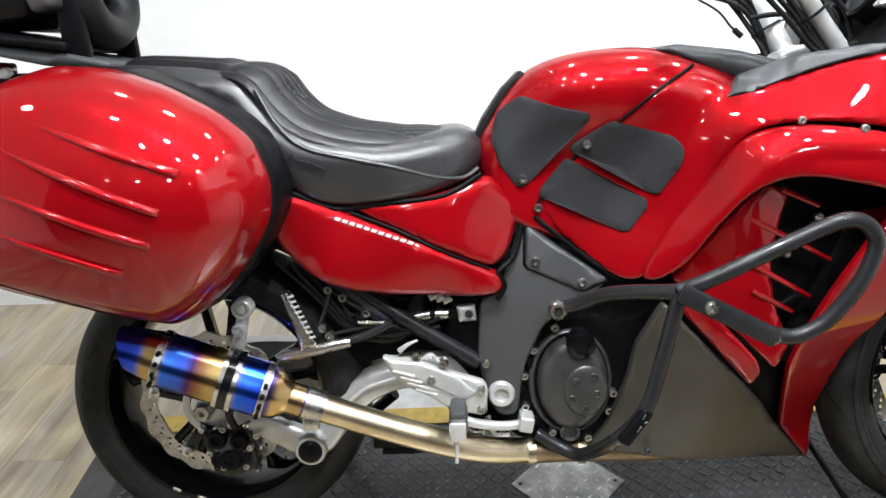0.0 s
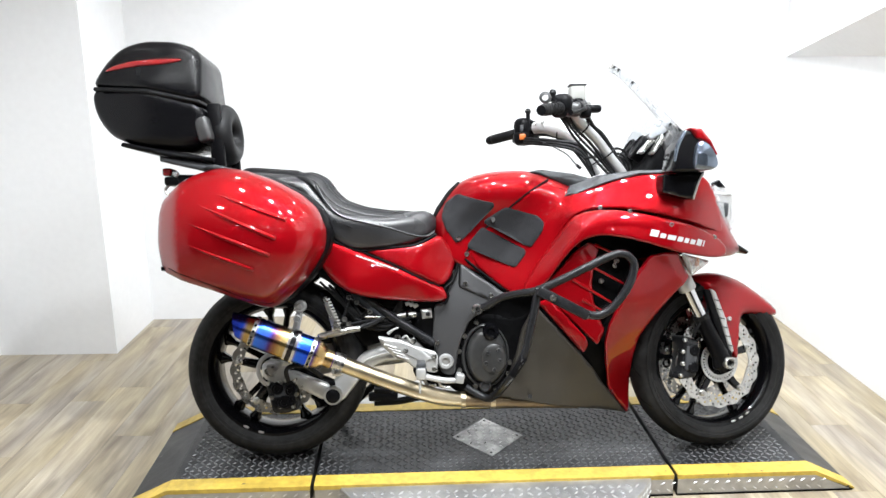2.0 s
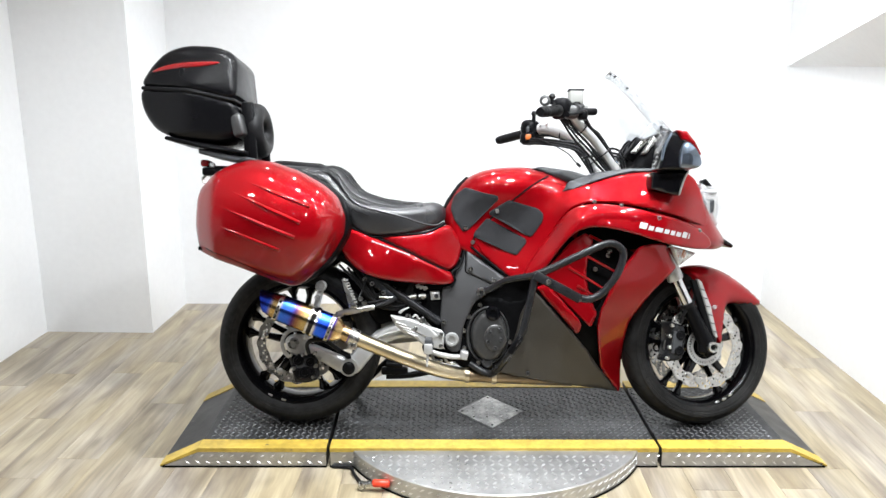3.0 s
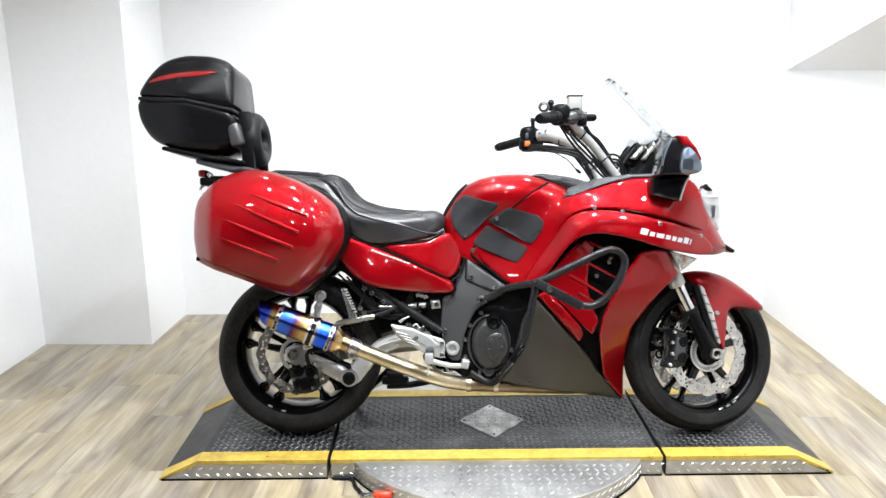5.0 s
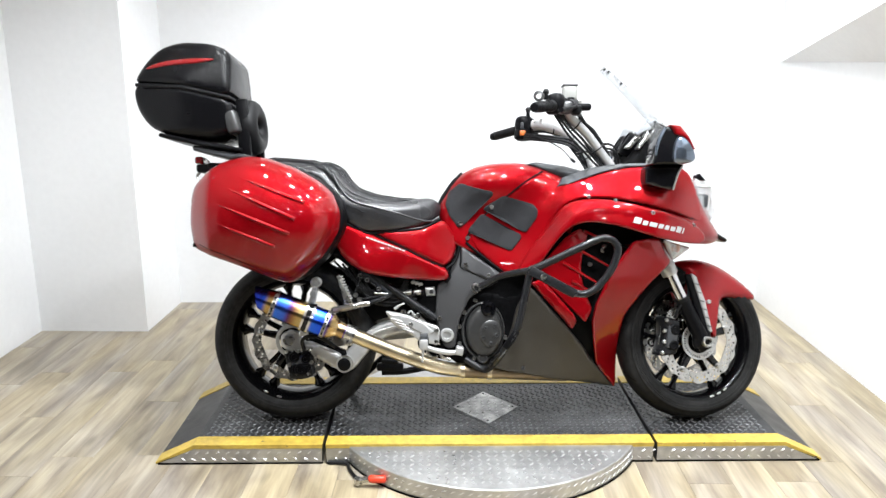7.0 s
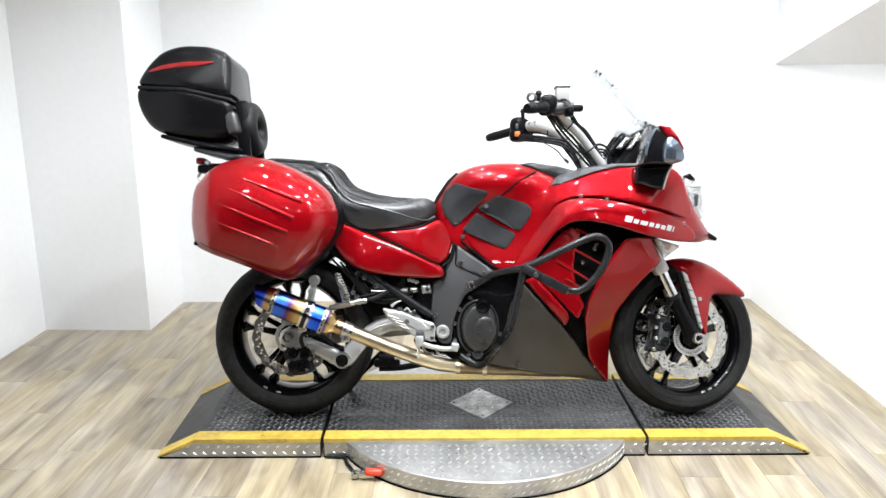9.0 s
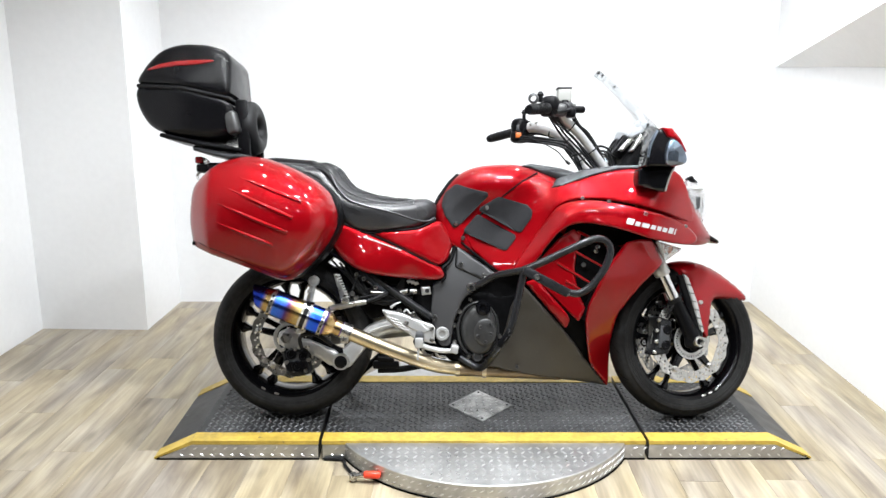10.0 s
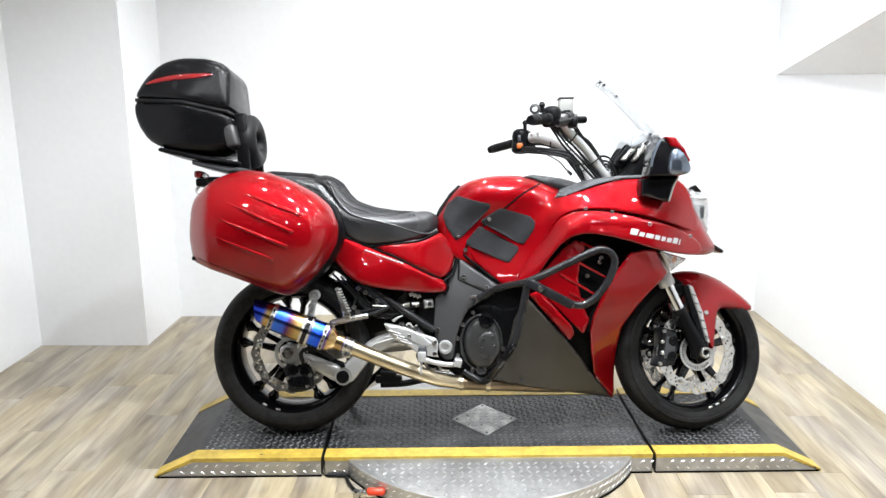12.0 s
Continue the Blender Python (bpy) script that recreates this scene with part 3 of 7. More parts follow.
def bulkhead():
    """A boxed-in slope along the side wall: its underside rises and comes forward towards the camera."""
    low = [(1.69, 1.62, 1.396), (1.69, -2.2, 1.396)]
    top = [(1.686, 1.46, 1.455), (1.01, -2.2, 1.934)]
    bm = bmesh.new()
    a, b, c, d = (bm.verts.new(p) for p in (low[0], low[1], top[1], top[0]))
    e, f, g, h = (bm.verts.new((p[0], p[1], CEIL)) for p in (low[0], low[1], top[1], top[0]))
    for q in ((a, b, c, d), (d, c, g, h), (a, d, h, e), (b, f, g, c), (a, e, f, b), (e, h, g, f)):
        bm.faces.new(q)
    return part("bulkhead", bm, WALLPAINT, None, smooth=False)


tagged(bulkhead(), "white boxed-in sloping bulkhead on the side wall", "bulkhead", kind="structure")

floor = tagged(part("floor", prism([(-2.43, -5.32), (1.82, -5.32), (1.82, 1.78), (-2.43, 1.78)], -0.1, -0.004), WOOD, None, smooth=False),
               "grey-beige oak plank vinyl floor", "floor", kind="structure")


def plank_mesh():
    bm = rbox(0.1494, 0.9142, 0.006, 0.0006, 1)
    me = bpy.data.meshes.new("plank")
    bm.to_mesh(me)
    bm.free()
    me.materials.append(WOOD)
    return me


PLANK = plank_mesh()
for i in range(28):
    off = (i * 0.357 + 0.11 * (i % 3)) % 0.915
    for j in range(12):
        x, y = -2.40 + 0.15 * i, -8.4 + off + 0.915 * j
        if x > 1.78 or y > 2.2 or y < -4.55 or (x < -1.75 and y > 1.6):
            continue
        ob = new("plank", PLANK)
        ob.location = (x, y, -0.003)
        ob.parent = floor


def lamp_housing(x, y):
    t = thing("ceiling_lamp", "small round white ceiling lamp", "lamp", pose(x, y, CEIL), "ceiling lamps")
    part("housing", lathe([(0.062, 0), (0.07, -0.004), (0.072, -0.10), (0.06, -0.10), (0.058, -0.03), (0.001, -0.03)], (0, 0, 0), (0, 0, 1), 24), CEILPAINT, t)


for lx, ly, lw in LAMPS:
    lamp_housing(lx, ly)


# ---- platform lift ----
LIFT_H = 0.072
lift = thing("motorcycle_lift", "low black tread-plate motorcycle lift with yellow edges", "lift", pose(0.0, -0.024, 0, 0, 0, 1.9))
YF, YB, XC, XL, XE = -0.294, 0.292, 0.592, 1.052, 1.192


def deck(x0, x1, name, ramp=0):
    """A deck section; ramp -1 or 1: that end slopes to the floor."""
    prof = [(x0, 0.001), (x1, 0.001), (x1, LIFT_H), (x0, LIFT_H)]
    if ramp > 0:
        prof = [(x0, 0.001), (XE, 0.001), (XE, 0.006), (XL, LIFT_H), (x0, LIFT_H)]
    if ramp < 0:
        prof = [(-XE, 0.001), (x1, 0.001), (x1, LIFT_H), (-XL, LIFT_H), (-XE, 0.006)]
    bm = bmesh.new()
    a = [bm.verts.new((x, YF, z)) for x, z in prof]
    b = [bm.verts.new((x, YB, z)) for x, z in prof]
    n = len(prof)
    bm.faces.new(a)
    bm.faces.new(b[::-1])
    for i in range(n):
        bm.faces.new((a[i], b[i], b[(i + 1) % n], a[(i + 1) % n]))
    bmesh.ops.bevel(bm, geom=bm.edges[:], offset=0.0025, segments=2, affect="EDGES")
    return part(name, bm, PLATEBLACK, lift, smooth=False)


def strip(x0, x1, y0, y1, name, ramp=0):
    """A painted edge band that follows the deck and folds over its rim."""
    xs = [(x0, LIFT_H), (x1, LIFT_H)]
    if ramp > 0:
        xs = [(x0, LIFT_H), (XL, LIFT_H), (XE - 0.002, 0.007)]
    if ramp < 0:
        xs = [(-XE + 0.002, 0.007), (-XL, LIFT_H), (x1, LIFT_H)]
    bm = bmesh.new()
    edge = YF if abs(y0 - YF) < 0.02 else YB
    inner = y1 if edge == YF else y0
    out = edge - 0.003 if edge == YF else edge + 0.003
    rows = []
    for x, z in xs:
        drop = min(0.012, max(z - 0.004, 0.002))
        rows.append([bm.verts.new(p) for p in ((x, inner, z + 0.003), (x, out, z + 0.003), (x, out, z - drop), (x, inner, z - 0.001))])
    for a, b in zip(rows, rows[1:]):
        for i in range(4):
            bm.faces.new((a[i], a[(i + 1) % 4], b[(i + 1) % 4], b[i]))
    bm.faces.new(rows[0][::-1])
    bm.faces.new(rows[-1])
    return part(name, bm, YELLOW, lift, "worn yellow painted edge stripe", smooth=False)


def treads(name, cells, length, wide, high, mat, m, label=""):
    """Raised lozenges of a tread plate: rows of x, y, angle."""
    base = [(-length / 2, 0, 0), (0, -wide / 2, 0), (length / 2, 0, 0), (0, wide / 2, 0), (-length * 0.28, 0, high), (0, -wide * 0.22, high), (length * 0.28, 0, high), (0, wide * 0.22, high)]
    fc = [(0, 1, 5, 4), (1, 2, 6, 5), (2, 3, 7, 6), (3, 0, 4, 7), (4, 5, 6, 7)]
    vs, fs = [], []
    for x, y, a in cells:
        c, s = math.cos(a), math.sin(a)
        o = len(vs)
        vs += [(x + c * p - s * q, y + s * p + c * q, r) for p, q, r in base]
        fs += [tuple(o + i for i in f) for f in fc]
    me = bpy.data.meshes.new(name)
    me.from_pydata(vs, [], fs)
    me.transform(m)
    me.materials.append(mat)
    ob = new(name, me)
    ob.parent = lift
    return tagged(ob, label, kind="stuff")


def grid_cells(x0, x1, y0, y1, pitch, keep=None):
    out = []
    for j in range(int((y1 - y0) / pitch)):
        for i in range(int((x1 - x0) / pitch)):
            x, y = x0 + (i + 0.5) * pitch, y0 + (j + 0.5) * pitch
            if keep is None or keep(x, y):
                out.append((x, y, radians(45 if (i + j) % 2 else -45)))
    return out


deck(-XC + 0.004, XC - 0.012, "centre_deck")
deck(-XL, -XC - 0.008, "ramp_deck", -1)
deck(XC, XL, "ramp_deck", 1)
for ya, yb in ((YF, YF + 0.062), (YB - 0.062, YB)):
    strip(-XC + 0.004, XC - 0.012, ya, yb, "edge_stripe")
    strip(-XL, -XC - 0.008, ya, yb, "edge_stripe", -1)
    strip(XC, XL, ya, yb, "edge_stripe", 1)


def in_diamond(x, y, g=0.0):
    return abs(x) / (0.129 + g) + abs(y - 0.002) / (0.142 + g) < 1


top = Matrix.Translation((0, 0, LIFT_H))
cells = [c for x0, x1 in ((-XC + 0.006, XC - 0.014), (-XL + 0.02, -XC - 0.01), (XC + 0.002, XL - 0.02)) for c in grid_cells(x0, x1, YF + 0.064, YB - 0.064, 0.0215)
         if not in_diamond(c[0], c[1], 0.008)]
treads("tread_pattern", cells, 0.025, 0.0078, 0.0026, TREADWORN, top, "raised black tread lozenges")
bm = shell([(-0.129, 0.002), (0, -0.14), (0.127, 0.002), (0, 0.144)], 0.0, 0.002, 0.005, 0.05, m=Matrix.Translation((0, 0, LIFT_H + 0.0045)) @ Matrix.Rotation(radians(-90), 4, "X"))
diamond = part("diamond_plate", bm, DIAMONDALU, lift, "bare scuffed aluminium diamond plate", smooth=False)
treads("diamond_tread", [c for c in grid_cells(-0.13, 0.13, -0.14, 0.15, 0.026) if in_diamond(c[0], c[1], -0.014)], 0.022, 0.006, 0.0018, TREADSHINE, Matrix.Translation((0, 0, LIFT_H + 0.0045)))
# turntable under the deck
TR, TZ = 0.585, 0.066
part("turntable", lathe([(0.001, 0.001), (TR - 0.004, 0.001), (TR, 0.005), (TR, TZ - 0.003), (TR - 0.003, TZ), (0.001, TZ)], (0, 0, 0), (0, 0, 1), 96), TREADALU, lift, "round bare aluminium tread-plate turntable", smooth=True, angle=30)
treads("turntable_tread", grid_cells(-TR, TR, -TR, YF - 0.01, 0.029, lambda x, y: math.hypot(x, y) < TR - 0.018), 0.024, 0.0080, 0.0034, TREADSHINE, Matrix.Translation((0, 0, TZ)), "raised aluminium tread lozenges")
# slanted lozenges round the turntable's rim; a black strip paints the shade at its foot
def rim_treads():
    vs, fs = [], []
    for j, z in enumerate((0.020, 0.046)):
        for i in range(62):
            a = radians(180 + 1.5 + 2.9 * i + 1.45 * j)
            rows = []
            for u, v, h in ((-0.011, -0.006, 0), (0.0, -0.004, 0), (0.011, 0.006, 0), (0.0, 0.004, 0), (-0.006, -0.0025, 0.002), (0.006, 0.0035, 0.002)):
                b = a + u / TR
                rows.append(((TR + h) * math.cos(b), (TR + h) * math.sin(b), z + v))
            o = len(vs)
            vs += rows
            fs += [tuple(o + k for k in f) for f in ((0, 1, 5, 4), (1, 2, 5), (2, 3, 4, 5), (3, 0, 4))]
    me = bpy.data.meshes.new("rim_tread")
    me.from_pydata(vs, [], fs)
    me.materials.append(TREADSHINE)
    ob = new("rim_tread", me)
    ob.parent = lift
    tagged(ob, "raised aluminium lozenges on the turntable's rim", kind="stuff")


rim_treads()
part("foot_joint", lathe([(TR - 0.02, 0.0005), (TR + 0.003, 0.0005), (TR + 0.003, 0.0065), (TR - 0.02, 0.0065)], (0, 0, 0), (0, 0, 1), 96, closed=True), ENGINESHADE, lift, "black strip painting the shade under the turntable")
# black strips paint the shade where the front plates meet the floor
for x0, x1 in ((-XE + 0.01, -XC - 0.008), (-XC + 0.004, -0.49), (0.49, XC - 0.012), (XC, XE - 0.01)):
    part("foot_joint", prism([(x0, YF - 0.004), (x1, YF - 0.004), (x1, YF + 0.01), (x0, YF + 0.01)], 0.0005, 0.0065), ENGINESHADE, lift, "black strip painting the shade along the floor", smooth=False)
for x, y in ((-0.108, 0.002), (0.106, 0.002), (0.0, -0.118), (0.0, 0.122)):
    part("plate_screw", lathe([(0.004, -0.002), (0.004, 0.001), (0.003, 0.0016), (0.0005, 0.0016)], (x, y, LIFT_H + 0.0045), (0, 0, 1), 12), DARKALU, lift)
# bare front faces with their own tread
face = Matrix.Translation((0, YF, 0)) @ Matrix.Rotation(radians(90), 4, "X")
for x0, x1 in ((-XL, -XC - 0.01), (-XC + 0.006, -0.5), (0.5, XC - 0.014), (XC + 0.002, XL)):
    pl = prism([(x0, YF - 0.002), (x1, YF - 0.002), (x1, YF + 0.01), (x0, YF + 0.01)], 0.003, LIFT_H - 0.013)
    part("front_plate", pl, TREADALU, lift, "bare aluminium tread-plate front face", smooth=False)
for s in (-1, 1):
    bm = bmesh.new()
    a = [bm.verts.new((s * x, y, z)) for y in (YF - 0.002, YF + 0.01) for x, z in ((XL, 0.003), (XE - 0.01, 0.003), (XL, LIFT_H - 0.013))]
    bm.faces.new(a[:3]), bm.faces.new(a[3:][::-1])
    for i in range(3):
        bm.faces.new((a[i], a[(i + 1) % 3], a[3 + (i + 1) % 3], a[3 + i]))
    part("front_plate", bm, TREADALU, lift, "bare aluminium tread-plate front face", smooth=False)
fcells = [(x + 0.012 * (j % 2), z, radians(35 if (j % 2) else -35)) for x in np.arange(-1.09, 1.09, 0.036) for j, z in enumerate((0.018, 0.044)) if not (abs(x) < 0.5 or abs(abs(x) - XC) < 0.025)]
treads("front_tread", fcells, 0.02, 0.006, 0.0018, TREADSHINE, Matrix.Translation((0, YF - 0.002, 0)) @ Matrix.Rotation(radians(90), 4, "X"))

# hose and red valve handle at the turntable's rim
part("valve_handle", tube([(-0.425, -0.452, 0.03), (-0.42, -0.452, 0.03), (-0.372, -0.455, 0.03), (-0.367, -0.455, 0.03)], [0.009, 0.013, 0.013, 0.009], 14, smooth=False), material("red_grip", (0.7, 0.05, 0.02), 0.4), lift, "red plastic valve handle")
part("valve_body", join(tube([(-0.452, -0.447, 0.022), (-0.425, -0.452, 0.03)], 0.010, 10), lathe([(0.011, -0.012), (0.013, -0.008), (0.013, 0.008), (0.011, 0.012)], (-0.462, -0.445, 0.018), (0, 0, 1), 12)), STEEL, lift, "steel air valve")
part("air_hose", tube([(-0.455, -0.44, 0.008), (-0.475, -0.40, 0.008), (-0.50, -0.35, 0.008), (-0.515, -0.31, 0.008), (-0.58, -0.302, 0.007)], 0.006, 8, k=5), SOFT, lift, "thin black air hose")


# ---- motorcycle ----
bike = thing("motorcycle", "candy-red sport-touring motorcycle with hard cases, leaning on its stand", "motorcycle",
             pose(0.035, -0.098, LIFT_H, 0, 0, 1.2) @ pose(0, 0, 0, -12))
RX, RZ, FX, FZ = -0.757, 0.305, 0.742, 0.294
RAKE = radians(26)
AXIS_P = Vector((FX - 0.036, 0, FZ))
AXIS_D = Vector((-math.sin(RAKE), 0, math.cos(RAKE)))
STEER = Matrix.Translation(AXIS_P) @ Matrix.Rotation(radians(12), 4, AXIS_D) @ Matrix.Translation(-AXIS_P)


def sub(name, label, parent=None):
    """An empty that groups the pieces of one part."""
    ob = new(name)
    ob.empty_display_size = 0.02
    ob.parent = parent or bike
    ob["label"] = label
    return ob


def side_pair(name, mat, label, *args, **kw):
    """The same panel on both flanks."""
    a = part(name, shell(*args, **kw), mat, bike, label)
    part(name, shell(*args, side=1, **kw), mat, bike, label)
    return a


def wheel(name, x, z, R, half, rim_r, m, rear=False):
    w = sub(name, "black cast wheel with worn road tyre")
    I = Matrix.Identity(4) if m is None else m
    c = (x, 0, z)
    h = half
    prof = [(rim_r - 0.004, -h * 0.80), (rim_r + 0.018, -h * 0.95), (rim_r + 0.04, -h), (R - 0.030, -h * 0.93), (R - 0.014, -h * 0.74), (R - 0.004, -h * 0.42), (R, -0.004),
            (R, 0.004), (R - 0.004, h * 0.42), (R - 0.014, h * 0.74), (R - 0.030, h * 0.93), (rim_r + 0.04, h), (rim_r + 0.018, h * 0.95), (rim_r - 0.004, h * 0.80)]
    prof = [tuple(p) for p in curve_loop(prof, 3, False)]
    bm = lathe(prof + [(rim_r - 0.012, 0)], c, n=88, closed=True)
    tyre = part("tyre", moved(bm, I), RUBBER, w, "worn black road tyre")
    for rr, yy in ((rim_r + 0.020, 0.962), (rim_r + 0.030, 0.99)):
        part("sidewall_ring", moved(lathe([(rr - 0.0012, -h * yy), (rr, -h * yy - 0.0012), (rr + 0.0012, -h * yy), (rr, -h * yy + 0.002)], c, n=88, closed=True), I), RUBBER, w)
    # tread grooves: short slanted cuts as dark inlays on the crown
    gro = bmesh.new()
    for i in range(16):
        a = 2 * math.pi * i / 16
        for sgn in (-1, 1):
            rows = []
            for t in range(5):
                u = t / 4
                yy = sgn * h * (0.12 + 0.6 * u)
                rr = R - 0.0305 * (abs(yy) / h) ** 2.6 * 1.05 + 0.0006
                aa = a + 0.13 * u * (1 + 0.2 * u) + (0.1 if sgn > 0 else 0)
                rows.append([gro.verts.new((x + rr * math.cos(b), yy, z + rr * math.sin(b))) for b in (aa - 0.006, aa + 0.006)])
            for p, q in zip(rows, rows[1:]):
                gro.faces.new((p[0], p[1], q[1], q[0]))
    tagged(part("groove", moved(gro, I), GROOVE, tyre), kind="stuff")
    rp = [(rim_r + 0.012, -h * 0.86), (rim_r - 0.004, -h * 0.86), (rim_r - 0.012, -h * 0.72), (rim_r - 0.024, -h * 0.34), (rim_r - 0.024, h * 0.34), (rim_r - 0.012, h * 0.72),
          (rim_r - 0.004, h * 0.86), (rim_r + 0.012, h * 0.86), (rim_r - 0.004, h * 0.6), (rim_r - 0.012, 0), (rim_r - 0.004, -h * 0.6)]
    rim = part("rim", moved(lathe(rp, c, n=88, closed=True), I), RIMBLACK, w, "gloss black cast rim", angle=50)
    for i in range(10):
        a = 2 * math.pi * (i // 2 + (0.25 if rear else 0.28)) / 5 + (0.17 if i % 2 else -0.17)
        d, t = Vector((math.cos(a), 0, math.sin(a))), Vector((-math.sin(a), 0, math.cos(a)))
        bm = bmesh.new()
        rows = []
        fat = 1.35 if rear else 1.1
        for u, wd, dp in ((0.035, 0.014, 0.020), (0.09, 0.0075 * fat, 0.014), (rim_r - 0.05, 0.0068 * fat, 0.014), (rim_r - 0.018, 0.018 * fat, 0.018)):
            o = Vector(c) + d * u
            rows.append([bm.verts.new(o + t * p + Vector((0, q, 0))) for p, q in ((-wd, -dp * 0.6), (-wd * 0.5, -dp), (wd * 0.5, -dp), (wd, -dp * 0.6), (wd, dp * 0.6), (wd * 0.5, dp), (-wd * 0.5, dp), (-wd, dp * 0.6))])
        for p, q in zip(rows, rows[1:]):
            for k in range(8):
                bm.faces.new((p[k], p[(k + 1) % 8], q[(k + 1) % 8], q[k]))
        bm.faces.new(rows[0]), bm.faces.new(rows[-1][::-1])
        part("spoke", moved(bm, I), RIMBLACK, w)
    part("hub", moved(lathe([(0.012, -0.07), (0.03, -0.07), (0.034, -0.062), (0.04, -0.03), (0.045, 0), (0.04, 0.03), (0.034, 0.062), (0.03, 0.07), (0.012, 0.07)], c, n=32), I), RIMBLACK, w)
    for a in (-58, -66, -74) if not rear else (-118, -104):
        a = radians(a)
        part("balance_weight", moved(rbox(0.018, 0.004, 0.007, 0.002, 1, Matrix.Translation((x + (rim_r - 0.004) * math.cos(a), -h * 0.87, z + (rim_r - 0.004) * math.sin(a))) @ Matrix.Rotation(-a - math.pi / 2, 4, "Y")), I), STEEL, w)
    return w


def ring_pts(x, z, r, n, wave=0.0, lobes=8, ph=0.0):
    return [(x + (r + wave * math.cos(lobes * a)) * math.cos(a + ph), z + (r + wave * math.cos(lobes * a)) * math.sin(a + ph)) for a in (2 * math.pi * i / n for i in range(n))]


def brake_disc(parent, x, w, z, R, band, m, holes=3, mat=STEEL):
    I = Matrix.Identity(4) if m is None else m
    hl = [ring_pts(x, z, R - band, 48, 0.003, 8)[::-1]]
    n = 30
    for i in range(n):
        for j in range(holes):
            a = 2 * math.pi * (i + 0.33 * j) / n
            r = R - band + band * (0.28 + 0.24 * j)
            hl.append([(x + r * math.cos(a) + 0.0044 * math.cos(b), z + r * math.sin(a) + 0.0044 * math.sin(b)) for b in (2 * math.pi * k / 6 for k in range(6))])
    bm = shell(ring_pts(x, z, R, 144, 0.0032, 16), w, 0.001, 0.005, 0.03, holes=hl)
    disc = part("brake_disc", moved(bm, I), mat, parent, "drilled petal brake disc, bare steel", angle=30)
    for i in range(5):
        a = 2 * math.pi * (i + 0.3) / 5
        p0, p1 = 0.04, R - band + 0.006
        bm = rbox(p1 - p0, 0.006, 0.022, 0.003, m=Matrix.Translation((x, -w + 0.004, z)) @ Matrix.Rotation(-a, 4, "Y") @ Matrix.Translation(((p0 + p1) / 2, 0, 0)))
        part("carrier_arm", moved(bm, I), GLOSS, disc)
        o = (x + p1 * math.cos(a), z + p1 * math.sin(a))
        part("rivet", moved(lathe([(0.011, 0.002), (0.011, -0.005), (0.008, -0.007), (0.004, -0.007), (0.003, -0.003), (0.0005, -0.003)], (o[0], -w, o[1]), n=14), I), STEEL, disc)
    return disc


# rear wheel, disc and caliper
rw = wheel("rear_wheel", RX, RZ, 0.306, 0.094, 0.222, None, True)
brake_disc(rw, RX, 0.092, RZ, 0.148, 0.034, None, 2)
part("abs_ring", shell(ring_pts(RX, RZ, 0.062, 60), 0.10, 0.001, 0.003, 0.03, holes=[ring_pts(RX, RZ, 0.048, 40)[::-1]]), ALU, rw)

# front wheel, discs, calipers, turned with the bars
fw = wheel("front_wheel", FX, FZ, 0.294, 0.060, 0.222, STEER)
brake_disc(fw, FX, 0.068, FZ, 0.157, 0.040, STEER, 3)
brake_disc(fw, FX, -0.062, FZ, 0.157, 0.040, STEER, 3)
slots = []
for i in range(40):
    a = 2 * math.pi * i / 40
    slots.append([(FX + r * math.cos(a + b), FZ + r * math.sin(a + b)) for r, b in ((0.054, -0.035), (0.054, 0.035), (0.064, 0.035), (0.064, -0.035))])
part("abs_ring", moved(shell(ring_pts(FX, FZ, 0.070, 80), 0.078, 0.0008, 0.003, 0.03, holes=[ring_pts(FX, FZ, 0.046, 40)[::-1]] + slots), STEER), ALU, fw, "slotted sensor ring", angle=30)


def fork_leg(sy):
    g = sub("fork_leg", "chrome upper tube with black lower slider")
    y = sy * 0.105
    at = lambda s: Vector((FX + 0.032 * math.cos(RAKE), y, FZ)) * 0 + Vector((FX - 0.004, y, FZ)) + AXIS_D * s
    part("slider", moved(tube([at(-0.03), at(0.02), at(0.10), at(0.17)], [0.024, 0.029, 0.026, 0.025], 18, k=4), STEER), BLACK, g, "matt black fork slider")
    part("stanchion", moved(tube([at(0.15), at(0.32)], 0.0215, 18), STEER), CHROME, g, "polished fork tube")
    part("collar", moved(tube([at(0.275), at(0.28), at(0.32), at(0.325)], [0.027, 0.030, 0.030, 0.027], 18, smooth=False), STEER), ALU, g)
    part("upper_tube", moved(tube([at(0.32), at(0.62)], 0.028, 18), STEER), ALU, g)
    part("dust_seal", moved(tube([at(0.165), at(0.18)], 0.0275, 18), STEER), SOFT, g)
    if sy < 0:
        e = Vector((FX, y - 0.03, FZ))
        part("axle_clamp", moved(lathe([(0.021, 0.02), (0.021, -0.004), (0.018, -0.008), (0.014, -0.008), (0.013, 0.002), (0.010, 0.002), (0.0095, 0.006), (0.0005, 0.006)], e, n=28), STEER), STEEL, g)
        part("axle_foot", moved(rbox(0.07, 0.03, 0.07, 0.018, 3, Matrix.Translation((FX - 0.008, y - 0.002, FZ + 0.01))), STEER), BLACK, g)


fork_leg(-1), fork_leg(1)


